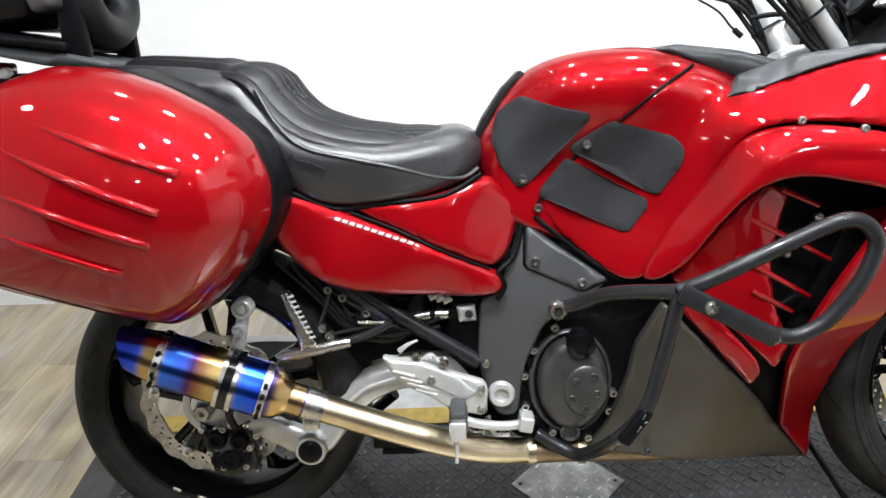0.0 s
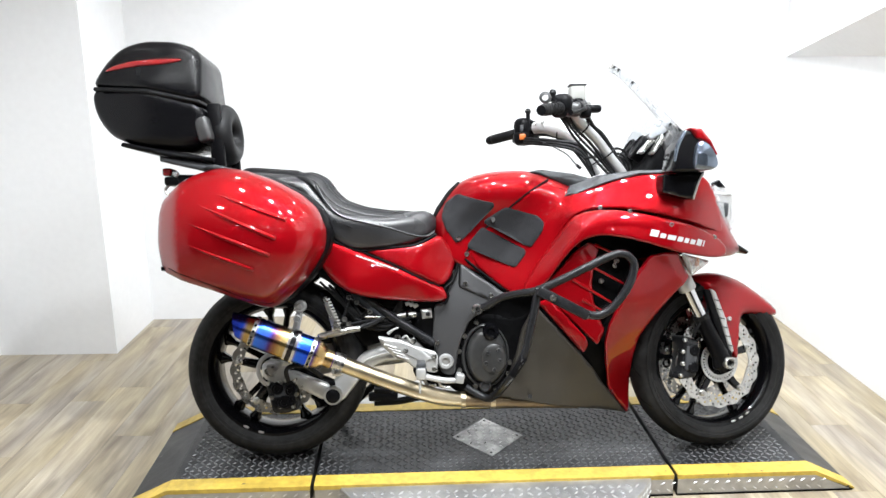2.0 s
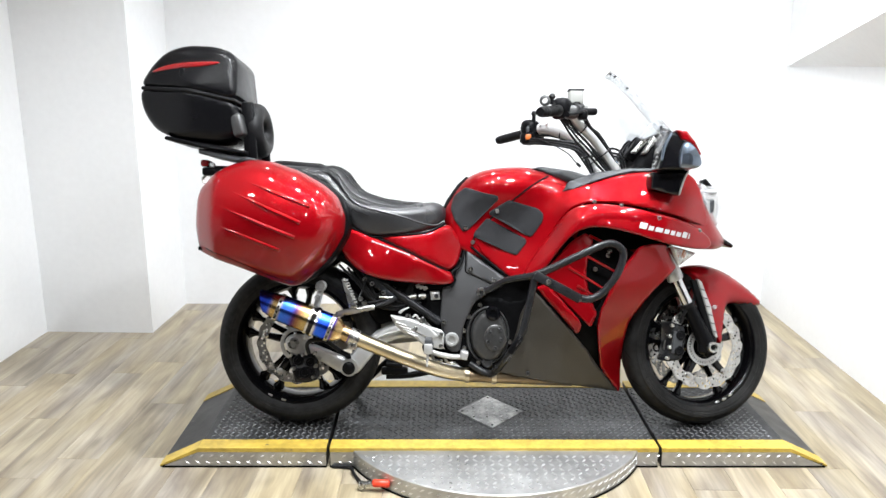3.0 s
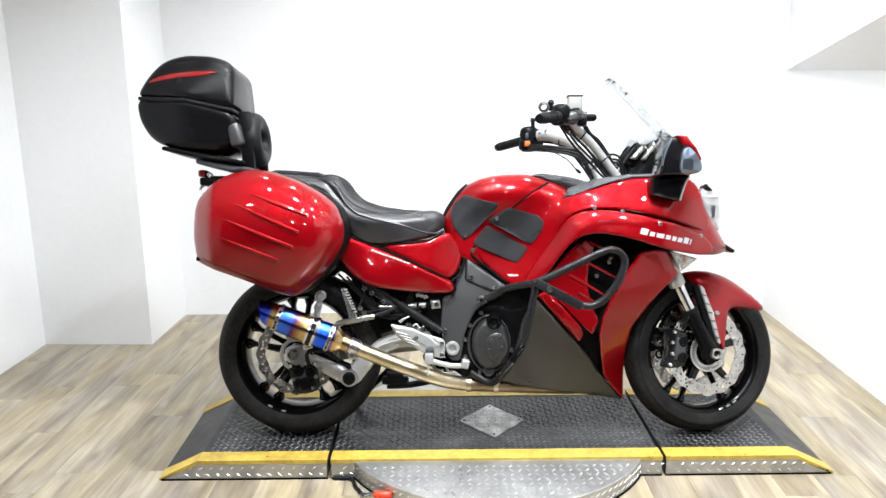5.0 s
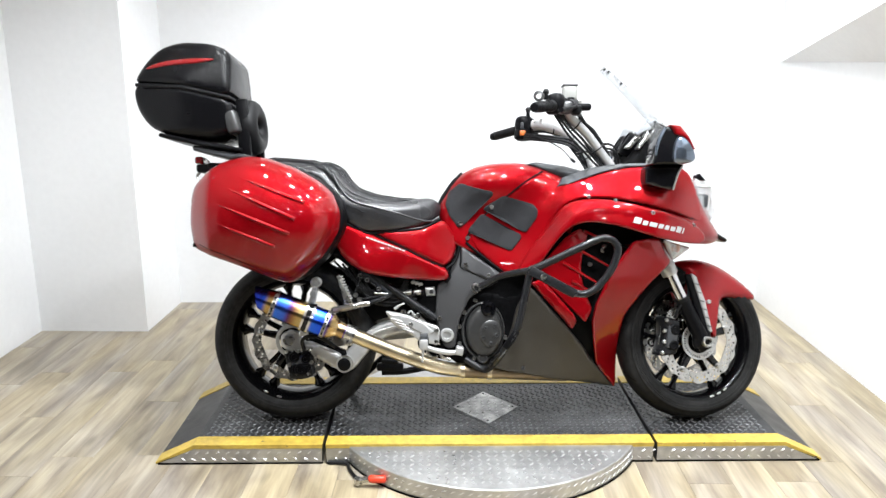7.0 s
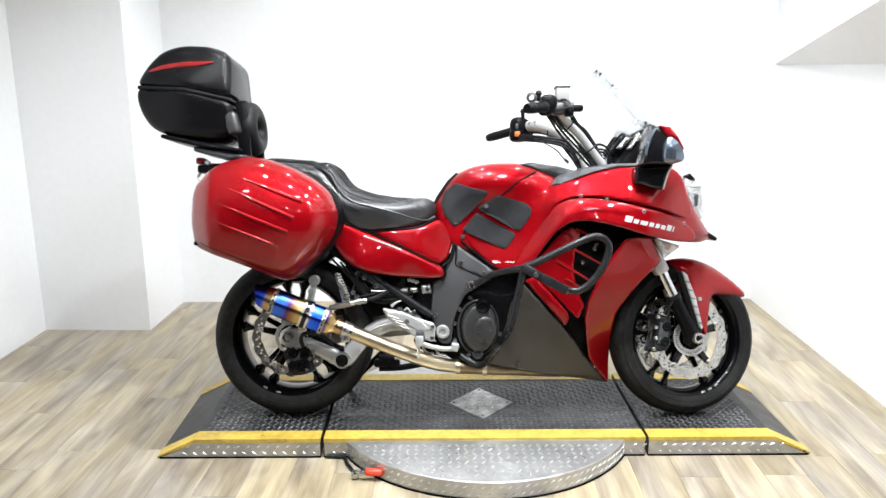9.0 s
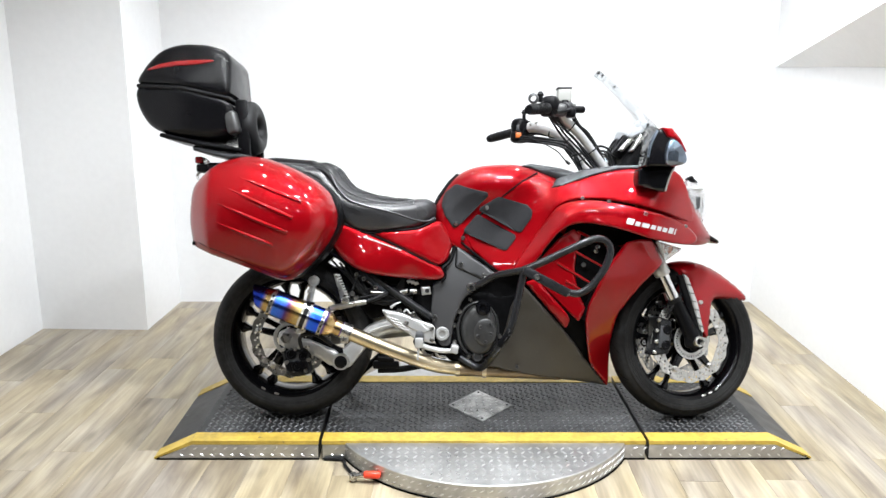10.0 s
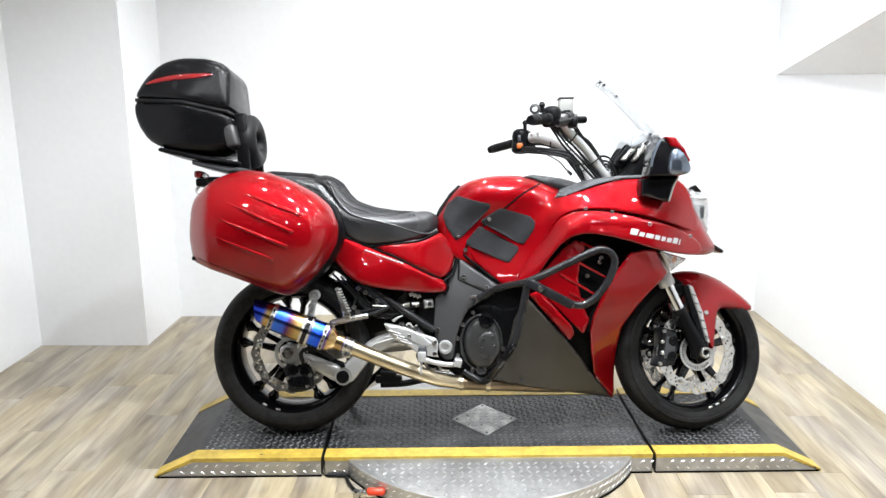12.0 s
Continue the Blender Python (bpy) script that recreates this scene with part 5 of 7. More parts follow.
def clutch_cover():
    """A tall oval casing: black flange with bright screws, a raised rim, a domed lid and a lobe on the lid."""
    g = sub("clutch_cover", "dark grey oval clutch cover with bright screws on a black flange")
    cx, cz = -0.052, 0.345
    flange = fillet([(-0.165, 0.44), (-0.12, 0.485), (-0.03, 0.488), (0.06, 0.47), (0.10, 0.50), (0.075, 0.36), (0.045, 0.27), (0.0, 0.222), (-0.08, 0.212), (-0.145, 0.255), (-0.175, 0.35)], 0.03)
    part("cover_flange", shell(flange, 0.116, 0.008, 0.05, 0.02), ENGINESHADE, g, "black engine flange")
    part("cover_rim", shell(oval(cx - 0.004, cz, 0.080, 0.106), 0.128, 0.010, 0.03, 0.014, holes=[oval(cx - 0.002, cz, 0.069, 0.096)[::-1]]), COVER, g, "raised grey rim of the cover")
    dome = lambda x, z: 0.152 - 1.6 * ((x - cx) ** 2 + 0.55 * (z - cz) ** 2)
    part("cover_dome", shell(oval(cx, cz, 0.067, 0.094), dome, 0.022, 0.05, 0.010), COVER, g, "domed grey cover")
    part("cover_lobe", shell(oval(-0.030, 0.338, 0.043, 0.052), lambda x, z: dome(x, z) + 0.004, 0.008, 0.02, 0.010), COVER, g, "flat lobe on the cover")
    for x, z in ((-0.085, 0.456), (-0.125, 0.412), (-0.143, 0.361), (-0.142, 0.298), (-0.090, 0.243), (-0.022, 0.230), (0.026, 0.321), (0.018, 0.285)):
        bolt(g, x, 0.118, z, 0.0085, 0.012)
    for x, z in ((-0.124, 0.386), (-0.147, 0.330), (-0.12, 0.268)):
        part("flange_boss", lathe([(0.011, 0.01), (0.011, -0.006), (0.008, -0.009), (0.0005, -0.009)], (x - 0.006, -0.116, z), n=14), ENGINESHADE, g)
    for x, z in ((-0.049, 0.359), (-0.016, 0.368), (-0.057, 0.325), (-0.030, 0.303), (-0.010, 0.333)):
        w = float(dome(np.array([x]), np.array([z]))[0]) + 0.003
        part("dimple", lathe([(0.0075, 0.004), (0.0075, -0.003), (0.006, -0.004), (0.005, -0.001), (0.0005, -0.001)], (x, -w, z), n=14), DARKALU, g)
    part("filler_cap", lathe([(0.027, 0.03), (0.027, -0.016), (0.024, -0.022), (0.014, -0.024), (0.012, -0.018), (0.0005, -0.018)], (-0.039, -0.135, 0.428), n=28), GLOSS, g, "black oil filler cap")
    part("sight_glass", lathe([(0.019, 0.02), (0.019, -0.010), (0.015, -0.013), (0.012, -0.006), (0.0005, -0.006)], (-0.058, -0.126, 0.246), n=24), DARKALU, g, "round oil sight glass")


clutch_cover()
for x, w, z in ((-0.028, 0.130, 0.797), (-0.140, 0.119, 0.738), (-0.113, 0.119, 0.684), (-0.120, 0.136, 0.588), (-0.037, 0.146, 0.548), (-0.216, 0.140, 0.394)):
    bolt(bike, x, w, z, 0.0085, 0.006, name="screw")
part("pivot_cap", lathe([(0.026, 0.01), (0.026, -0.006), (0.022, -0.012), (0.014, -0.012), (0.013, -0.004), (0.0005, -0.004)], (-0.188, -0.134, 0.331), n=28), ALU, bike, "silver swingarm pivot cap")

# seat
SEATO = [(-0.94, 0.972), (-0.792, 0.962), (-0.70, 0.955), (-0.640, 0.952), (-0.60, 0.925), (-0.560, 0.868), (-0.500, 0.834), (-0.430, 0.818), (-0.378, 0.813), (-0.300, 0.826), (-0.245, 0.832), (-0.205, 0.80),
         (-0.222, 0.752), (-0.281, 0.723), (-0.373, 0.714), (-0.455, 0.705), (-0.510, 0.716), (-0.585, 0.76), (-0.64, 0.84), (-0.72, 0.905), (-0.92, 0.945)]
W_SEAT = field([(-0.9, 0.96, 0.11), (-0.75, 0.93, 0.15), (-0.62, 0.9, 0.16), (-0.5, 0.78, 0.185), (-0.38, 0.75, 0.175), (-0.25, 0.77, 0.125), (-0.21, 0.79, 0.10), (-0.45, 0.71, 0.165)])
seat = part("seat", shell(curve_loop(SEATO, 4), W_SEAT, lambda x, z: np.clip(0.018 + (z - 0.73) * 0.45, 0.014, 0.055), 0, 0.014, mirror=True), LEATHER, bike, "black pleated leather two-up seat")



def pleats():
    """Channelled upholstery over the rider's seat and up the hump."""
    path = curve_loop([(-0.90, 0.966), (-0.80, 0.962), (-0.70, 0.954), (-0.645, 0.951), (-0.605, 0.930), (-0.572, 0.886), (-0.535, 0.853), (-0.49, 0.834), (-0.43, 0.819), (-0.36, 0.815), (-0.30, 0.824), (-0.25, 0.830)], 7, False)
    bm = bmesh.new()
    rows = []
    n = 160
    for i, p in enumerate(path):
        x = p[0]
        half = float(np.interp(x, [-0.9, -0.75, -0.66, -0.6, -0.5, -0.4, -0.3, -0.25], [0.07, 0.10, 0.138, 0.160, 0.170, 0.156, 0.115, 0.075]))
        fade = float(np.interp(x, [-0.90, -0.84, -0.68, -0.655, -0.63, -0.60, -0.40, -0.33, -0.27], [0, 0.6, 0.6, 0.1, 0.6, 1, 0.8, 0.35, 0]))
        sink = float(np.interp(x, [-0.90, -0.85, -0.33, -0.25], [0.012, 0, 0, 0.014]))
        q = path[min(i + 1, len(path) - 1)] - path[max(i - 1, 0)]
        nx, nz = -q[1], q[0]
        l = math.hypot(nx, nz)
        row = []
        for j in range(n + 1):
            v = -1 + 2 * j / n
            y = half * v
            rib = abs(math.sin(3.5 * math.pi * v + 0.2)) ** 0.6
            edge = max(0, 1 - abs(v) ** 8)
            h = (0.004 + 0.019 * rib * fade) * edge + 0.006 * (1 - v * v) - 0.001 - sink - 0.015 * abs(v) ** 5
            row.append(bm.verts.new((p[0] + nx / l * h, y, p[1] + nz / l * h)))
        rows.append(row)
    for a, b in zip(rows, rows[1:]):
        for j in range(n):
            bm.faces.new((a[j], a[j + 1], b[j + 1], b[j]))
    bmesh.ops.solidify(bm, geom=bm.faces[:], thickness=0.012)
    return part("pleated_top", bm, LEATHER, seat, "pleated black leather insert", angle=75)


pleats()
part("seat_strap", rbox(0.035, 0.17, 0.010, 0.003, 2, Matrix.Translation((-0.655, 0, 0.957))), LEATHER, seat, "black strap across the hump")
WELT = [(-0.60, 0.915), (-0.565, 0.855), (-0.52, 0.815), (-0.45, 0.795), (-0.37, 0.775), (-0.30, 0.752), (-0.25, 0.745), (-0.22, 0.76)]
for s in (-1, 1):
    pts = [(x, s * (float(W_SEAT(np.array([x]), np.array([z]))[0]) - 0.002), z) for x, z in WELT]
    part("welt", tube(pts, 0.004, 8, k=5), LEATHER, seat, "piped seam")


# exhaust
def silencer():
    g = sub("silencer", "heat-blued titanium hexagonal silencer")
    ax = MUF_DIR
    u = Vector((0, -1, 0))
    u = (u - ax * u.dot(ax)).normalized()
    v = ax.cross(u)

    def hexa(t, ry, rz, tilt=0.0):
        o = MUF_A + ax * (t * MUF_LEN)
        ring = fillet([(0.93 * ry * a, 0.93 * rz * b) for a, b in ((1, 0), (0.55, 1), (-0.55, 1), (-1, 0), (-0.55, -1), (0.55, -1))], 0.016, 3)
        return [o + u * p[0] + v * p[1] + ax * (tilt * p[1]) for p in ring]

    def loft(rows, cap=True):
        bm = bmesh.new()
        rs = [[bm.verts.new(p) for p in r] for r in rows]
        n = len(rs[0])
        for a, b in zip(rs, rs[1:]):
            for i in range(n):
                bm.faces.new((a[i], a[(i + 1) % n], b[(i + 1) % n], b[i]))
        if cap:
            bm.faces.new(rs[0][::-1]), bm.faces.new(rs[-1])
        return bm

    part("end_cap", loft([hexa(0.085, 0.044, 0.034, 0.3), hexa(-0.02, 0.040, 0.030, 0.5), hexa(-0.03, 0.046, 0.037, 0.5), hexa(0.10, 0.050, 0.044, 0.2), hexa(0.185, 0.054, 0.049, 0)]), TITAN, g, "blue and gold slanted end cap", angle=30)
    part("end_hole", lathe([(0.024, -0.01), (0.024, 0.09), (0.0005, 0.09)], MUF_A - ax * 0.01 + v * 0.0, ax, 24), ENGINESHADE, g)
    part("canister", loft([hexa(0.18, 0.055, 0.050), hexa(0.50, 0.056, 0.051), hexa(0.84, 0.056, 0.051)]), TITAN, g, "blue and gold titanium canister", angle=25)
    for t in (0.19, 0.835):
        part("band", loft([hexa(t - 0.022, 0.0575, 0.0525), hexa(t + 0.022, 0.0575, 0.0525)]), STEEL, g, "riveted steel band", angle=25)
        for i in range(4):
            o = MUF_A + ax * (t * MUF_LEN) + u * 0.047 + v * (-0.03 + 0.02 * i)
            part("rivet", lathe([(0.004, 0.006), (0.004, -0.006), (0.0005, -0.008)], o, tuple(-u), 8), ENGINESHADE, g)
    part("cone", loft([hexa(0.85, 0.054, 0.049), hexa(0.92, 0.050, 0.046), hexa(1.0, 0.032, 0.030), hexa(1.03, 0.026, 0.026)]), TITAN, g, "gold tapered front cone", angle=25)
    for k, t in enumerate((0.572, 0.612, 0.652)):
        part("clamp", loft([hexa(t - 0.013 - 0.013 * (k % 2), 0.0625 - 0.002 * (k % 2), 0.0575 - 0.002 * (k % 2)), hexa(t + 0.013 + 0.013 * (k % 2), 0.0625 - 0.002 * (k % 2), 0.0575 - 0.002 * (k % 2))]), (CHROME, GLOSS, CHROME)[k], g, angle=25)
    o = MUF_A + ax * (0.61 * MUF_LEN) + v * 0.062
    top_pt = Vector((-0.659, -0.160, 0.524))
    hx, hz = o.x, o.z
    HANG = [(hx - 0.020, hz - 0.02), (hx + 0.016, hz - 0.012), (-0.658, 0.474), (-0.650, 0.512), (-0.652, 0.530), (-0.667, 0.530), (-0.672, 0.512), (-0.682, 0.470)]
    part("hanger", shell(fillet(HANG, 0.010), 0.164, 0.004, 0.012, 0.012), ALU, g, "steel hanger plate")
    for q, k in ((top_pt, 1.0), (Vector((-0.669, -0.162, 0.484)), 0.62)):
        part("hanger_bolt", lathe([(0.0195 * k, 0.012), (0.0195 * k, -0.010), (0.0165 * k, -0.014), (0.013 * k, -0.014), (0.012 * k, -0.008), (0.008 * k, -0.008), (0.007 * k, -0.016), (0.0005, -0.016)], q, n=24), ALU, g, "bright round hanger bolt")
    return g


silencer()
PIPE = [MUF_B - MUF_DIR * 0.0, Vector((-0.553, -0.197, 0.352)), Vector((-0.475, -0.187, 0.318)), Vector((-0.385, -0.175, 0.280)), Vector((-0.29, -0.160, 0.242)), Vector((-0.215, -0.135, 0.214)), Vector((-0.13, -0.105, 0.196)), Vector((-0.03, -0.090, 0.188)), Vector((0.10, -0.085, 0.182)), Vector((0.26, -0.07, 0.172))]
part("heat_band", tube([MUF_B + MUF_DIR * 0.006, MUF_B + MUF_DIR * 0.026], 0.0278, 24, k=2), HEATBLUE, bike, "violet heat tint ahead of the cone")
link = part("link_pipe", tube(PIPE[:8], [0.027, 0.027, 0.026, 0.026, 0.026, 0.026, 0.025, 0.023], 24, k=4), GOLD, bike, "heat-tinted gold exhaust link pipe")
part("collector", tube(PIPE[6:], [0.0262, 0.025, 0.024, 0.022], 20, k=4), BRONZE, bike, "burnt bronze exhaust collector")
for q in (6, 7):
    part("pipe_joint", tube([PIPE[q] - Vector((0.008, 0, 0)), PIPE[q] + Vector((0.008, 0, 0))], 0.029, 20), GOLD, link)
d = (PIPE[2] - PIPE[0]).normalized()
part("pipe_clamp", tube([PIPE[1] + d * 0.002, PIPE[1] + d * 0.036], 0.031, 24), STEEL, link, "steel pipe clamp")
part("pipe_collar", tube([PIPE[1] - d * 0.03, PIPE[1] - d * 0.002], 0.0295, 24), TITAN, link, "purple-blue heat band")
part("clamp_tab", rbox(0.03, 0.018, 0.026, 0.004, 2, Matrix.Translation(PIPE[1] + d * 0.02 + Vector((-0.004, -0.018, -0.026)))), STEEL, link)


# swingarm, stands and foot controls
SWING = [(-0.60, 0.238), (-0.555, 0.268), (-0.516, 0.314), (-0.480, 0.344), (-0.440, 0.364), (-0.400, 0.376), (-0.33, 0.400), (-0.20, 0.39), (-0.19, 0.34), (-0.30, 0.334), (-0.345, 0.328), (-0.385, 0.326), (-0.425, 0.310), (-0.462, 0.284), (-0.50, 0.235), (-0.53, 0.196), (-0.575, 0.190), (-0.60, 0.210)]
swing = part("swingarm", shell(fillet(SWING, 0.02), field([(-0.6, 0.22, 0.100), (-0.45, 0.27, 0.102), (-0.3, 0.36, 0.10)]), 0.014, 0.045, 0.016), ALU, bike, "cast silver swingarm")
part("arm_crease", tube([(-0.500, -0.104, 0.292), (-0.460, -0.106, 0.330), (-0.420, -0.106, 0.348), (-0.36, -0.106, 0.362)], 0.004, 8, k=4), ALU, swing)
part("torque_arm", shell(fillet([(-0.715, 0.302), (-0.69, 0.305), (-0.575, 0.256), (-0.57, 0.212), (-0.60, 0.206), (-0.70, 0.262), (-0.722, 0.28)], 0.012), 0.122, 0.010, 0.03, 0.016), ALU, swing, "silver brake torque arm")
part("inner_arm", shell(fillet([(-0.79, 0.33), (-0.72, 0.335), (-0.55, 0.26), (-0.56, 0.20), (-0.74, 0.272), (-0.79, 0.28)], 0.02), 0.10, 0.008, 0.03, 0.03), ENGINESHADE, swing)
part("swingarm", shell(fillet([(-0.84, 0.36), (-0.70, 0.37), (-0.46, 0.36), (-0.30, 0.41), (-0.20, 0.39), (-0.18, 0.32), (-0.30, 0.29), (-0.50, 0.27), (-0.70, 0.24), (-0.83, 0.25)], 0.03), 0.16, 0.03, 0.07, 0.03, side=1), ALU, bike, "cast silver shaft-drive swingarm")
part("lift_spool", lathe([(0.026, 0.02), (0.026, -0.03), (0.031, -0.034), (0.031, -0.046), (0.028, -0.05), (0.023, -0.05)], (-0.561, -0.096, 0.225), n=32), ALU, swing, "silver rimmed paddock spool")
part("spool_cap", lathe([(0.0235, 0.0), (0.0235, -0.052), (0.018, -0.057), (0.0005, -0.058)], (-0.561, -0.096, 0.225), n=28), BLACK, swing, "black rubber cap")
part("axle_nut", lathe([(0.021, 0.02), (0.021, -0.008), (0.017, -0.012), (0.015, -0.020), (0.008, -0.020), (0.007, -0.012), (0.0005, -0.012)], (RX - 0.008, -0.128, RZ + 0.005), n=6), STEEL, swing, "steel axle nut")
part("axle_plate", shell(fillet([(-0.80, 0.33), (-0.755, 0.345), (-0.71, 0.325), (-0.70, 0.27), (-0.755, 0.262), (-0.795, 0.28)], 0.018), 0.112, 0.006, 0.02, 0.02), ALU, swing)

BR = [(-0.412, 0.421), (-0.343, 0.411), (-0.309, 0.397), (-0.276, 0.383), (-0.222, 0.366), (-0.214, 0.351), (-0.217, 0.302), (-0.228, 0.297), (-0.256, 0.304), (-0.293, 0.315), (-0.314, 0.332), (-0.365, 0.358), (-0.391, 0.382)]
foot = part("footrest_bracket", shell(fillet(BR, 0.009), 0.160, 0.006, 0.016, 0.012), ALU, bike, "cast silver footrest bracket")
wing = [(-0.405, 0.419), (-0.340, 0.409), (-0.270, 0.379), (-0.232, 0.345), (-0.262, 0.330), (-0.330, 0.366), (-0.388, 0.392)]
part("bracket_wing", shell(fillet(wing, 0.010), lambda x, z: 0.164 + 0.03 * np.maximum(0, -0.28 - x), 0.005, 0.012, 0.012), ALU, foot)
for i in range(4):
    a = Vector((-0.390 + 0.0135 * i, -0.1685, 0.396 - 0.0125 * i))
    part("bracket_rib", tube([a, a + Vector((0.040, 0.001, -0.013))], [0.0026, 0.0036], 8), ALU, foot)
for x, z in ((-0.227, 0.352), (-0.227, 0.312), (-0.319, 0.374)):
    bolt(foot, x, 0.163, z, 0.0085, 0.006, STEEL)
for x, z in ((-0.346, 0.417), (-0.296, 0.402)):
    bolt(foot, x, 0.150, z, 0.010, 0.012, STEEL)
part("clip_lever", tube([(-0.377, -0.150, 0.428), (-0.362, -0.152, 0.440), (-0.342, -0.150, 0.448)], [0.006, 0.004, 0.0025], 8, k=4), ALU, foot)
part("spring_clip", tube([(-0.330, -0.150, 0.412), (-0.318, -0.152, 0.420), (-0.305, -0.150, 0.405), (-0.290, -0.150, 0.412)], 0.004, 8, k=4), ALU, foot)
part("footpeg", join(rbox(0.034, 0.080, 0.030, 0.008, 3, Matrix.Translation((-0.270, -0.215, 0.320))), rbox(0.028, 0.070, 0.016, 0.006, 2, Matrix.Translation((-0.270, -0.215, 0.338)))), TRIMGREY, foot, "worn dark rubber rider footpeg")
part("peg_tip", rbox(0.030, 0.010, 0.036, 0.006, 2, Matrix.Translation((-0.271, -0.258, 0.314))), ALU, foot, "scuffed silver peg tip")
part("peg_feeler", tube([(-0.273, -0.250, 0.296), (-0.275, -0.252, 0.252)], [0.005, 0.0035], 8), ALU, foot, "silver lean feeler pin")
pedal = part("brake_pedal", tube([(-0.27, -0.160, 0.294), (-0.24, -0.158, 0.282), (-0.19, -0.148, 0.270), (-0.150, -0.138, 0.268)], [0.009, 0.0095, 0.0095, 0.009], 12, k=5), ALU, bike, "silver brake pedal")
part("pedal_pad", rbox(0.028, 0.045, 0.030, 0.005, 3, Matrix.Translation((-0.143, -0.142, 0.276)) @ Matrix.Rotation(radians(12), 4, "Y")), ALU, pedal)
for x, z in ((-0.262, 0.268), (-0.215, 0.262)):
    part("pedal_linkage", tube([(x, -0.13, z + 0.02), (x + 0.01, -0.135, z - 0.012), (x + 0.04, -0.13, z - 0.018)], 0.006, 8, k=4), STEEL, pedal)
part("subframe_tube", tube([(-0.47, -0.118, 0.556), (-0.37, -0.122, 0.484), (-0.236, -0.12, 0.395)], 0.0135, 14, k=2), BARS, bike, "black subframe tube")
part("tube_joint", tube([(-0.262, -0.121, 0.412), (-0.230, -0.120, 0.390)], 0.0155, 14), BARS, bike)
carrier = part("peg_carrier", shell(fillet([(-0.514, 0.561), (-0.479, 0.561), (-0.386, 0.479), (-0.396, 0.472), (-0.466, 0.522)], 0.005), 0.136, 0.003, 0.014, 0.012), SLATE, bike, "slate grey peg carrier plate")
for a, b in (((-0.512, 0.556), (-0.398, 0.474)), ((-0.500, 0.545), (-0.533, 0.452)), ((-0.533, 0.455), (-0.400, 0.480))):
    part("carrier_edge", tube([(a[0], -0.138, a[1]), (b[0], -0.138, b[1])], 0.004, 8), BARS, carrier)
for x, z in ((-0.504, 0.548), (-0.436, 0.500), (-0.478, 0.532)):
    bolt(carrier, x, 0.138, z, 0.0085, 0.007)
part("carrier_cross_bar", tube([(-0.452, -0.142, 0.484), (-0.398, -0.142, 0.482)], 0.004, 8), STEEL, carrier)
part("passenger_arm", tube([(-0.606, -0.155, 0.421), (-0.595, -0.155, 0.424), (-0.490, -0.152, 0.446), (-0.468, -0.150, 0.448)], [0.008, 0.0115, 0.0115, 0.009], 12, smooth=False), STEEL, bike, "bare metal passenger peg arm")
part("arm_joint", tube([(-0.480, -0.148, 0.447), (-0.430, -0.145, 0.462), (-0.391, -0.142, 0.482)], 0.008, 12, k=3), BARS, bike, "dark peg arm joint")
PEG = [(-0.586, 0.551), (-0.573, 0.554), (-0.528, 0.456), (-0.531, 0.446), (-0.556, 0.441), (-0.562, 0.470)]
pp = part("passenger_footpeg", shell(fillet(PEG, 0.004), 0.172, 0.003, 0.020, 0.012), STEEL, bike, "folded ribbed passenger footpeg")
for i in range(9):
    a = Vector((-0.572 + 0.0042 * i, -0.1745, 0.545 - 0.0098 * i))
    part("peg_rib", tube([a, a + Vector((0.011, 0, 0.003))], 0.0026, 6), ALU, pp)
for x, z in ((-0.518, 0.478), (-0.505, 0.463)):
    bolt(bike, x, 0.150, z, 0.009, 0.008)
for k in range(3):
    x = -0.322 + 0.013 * k
    part("clip_strip", shell(fillet([(x, 0.526 - 0.004 * k), (x + 0.014, 0.532 - 0.004 * k), (x + 0.022, 0.522 - 0.004 * k), (x + 0.006, 0.514 - 0.004 * k)], 0.002), 0.122, 0.0015, 0.005, 0.012), ALU, bike)
part("linkage_tube", tube([(-0.350, -0.108, 0.478), (-0.320, -0.108, 0.484), (-0.284, -0.108, 0.484)], 0.0115, 14, k=3), STEEL, bike, "bare metal link tube")
part("link_band", tube([(-0.318, -0.108, 0.484), (-0.309, -0.108, 0.484)], 0.0135, 14), ENGINESHADE, bike)
part("shock_body", tube([(-0.288, -0.09, 0.484), (-0.258, -0.09, 0.486)], 0.024, 18), BLACK, bike, "black shock adjuster")
tab = part("silver_bracket", shell(fillet([(-0.269, 0.504), (-0.234, 0.507), (-0.230, 0.474), (-0.264, 0.471)], 0.004), 0.124, 0.003, 0.010, 0.012), ALU, bike, "small silver bracket plate")
bolt(tab, -0.245, 0.126, 0.488, 0.008, 0.004, DARKALU)
for k in range(4):
    part("shock_coil", lathe([(0.030, -0.004), (0.034, 0.0), (0.030, 0.004), (0.026, 0.0)], (-0.262 + 0.006 * k, -0.075, 0.460 - 0.020 * k), (0.3, 0, -1), 20, closed=True), BLACK, bike)
for k in range(4):
    part("loom", tube([(-0.60 + 0.03 * k, -0.12, 0.60 - 0.01 * k), (-0.53 + 0.02 * k, -0.125, 0.53 - 0.012 * k), (-0.46, -0.12, 0.45 + 0.014 * k), (-0.40 + 0.01 * k, -0.115, 0.45 + 0.01 * k), (-0.33, -0.11, 0.54 - 0.012 * k)], 0.0045, 8, k=5), SOFT, bike, "black wiring loom")
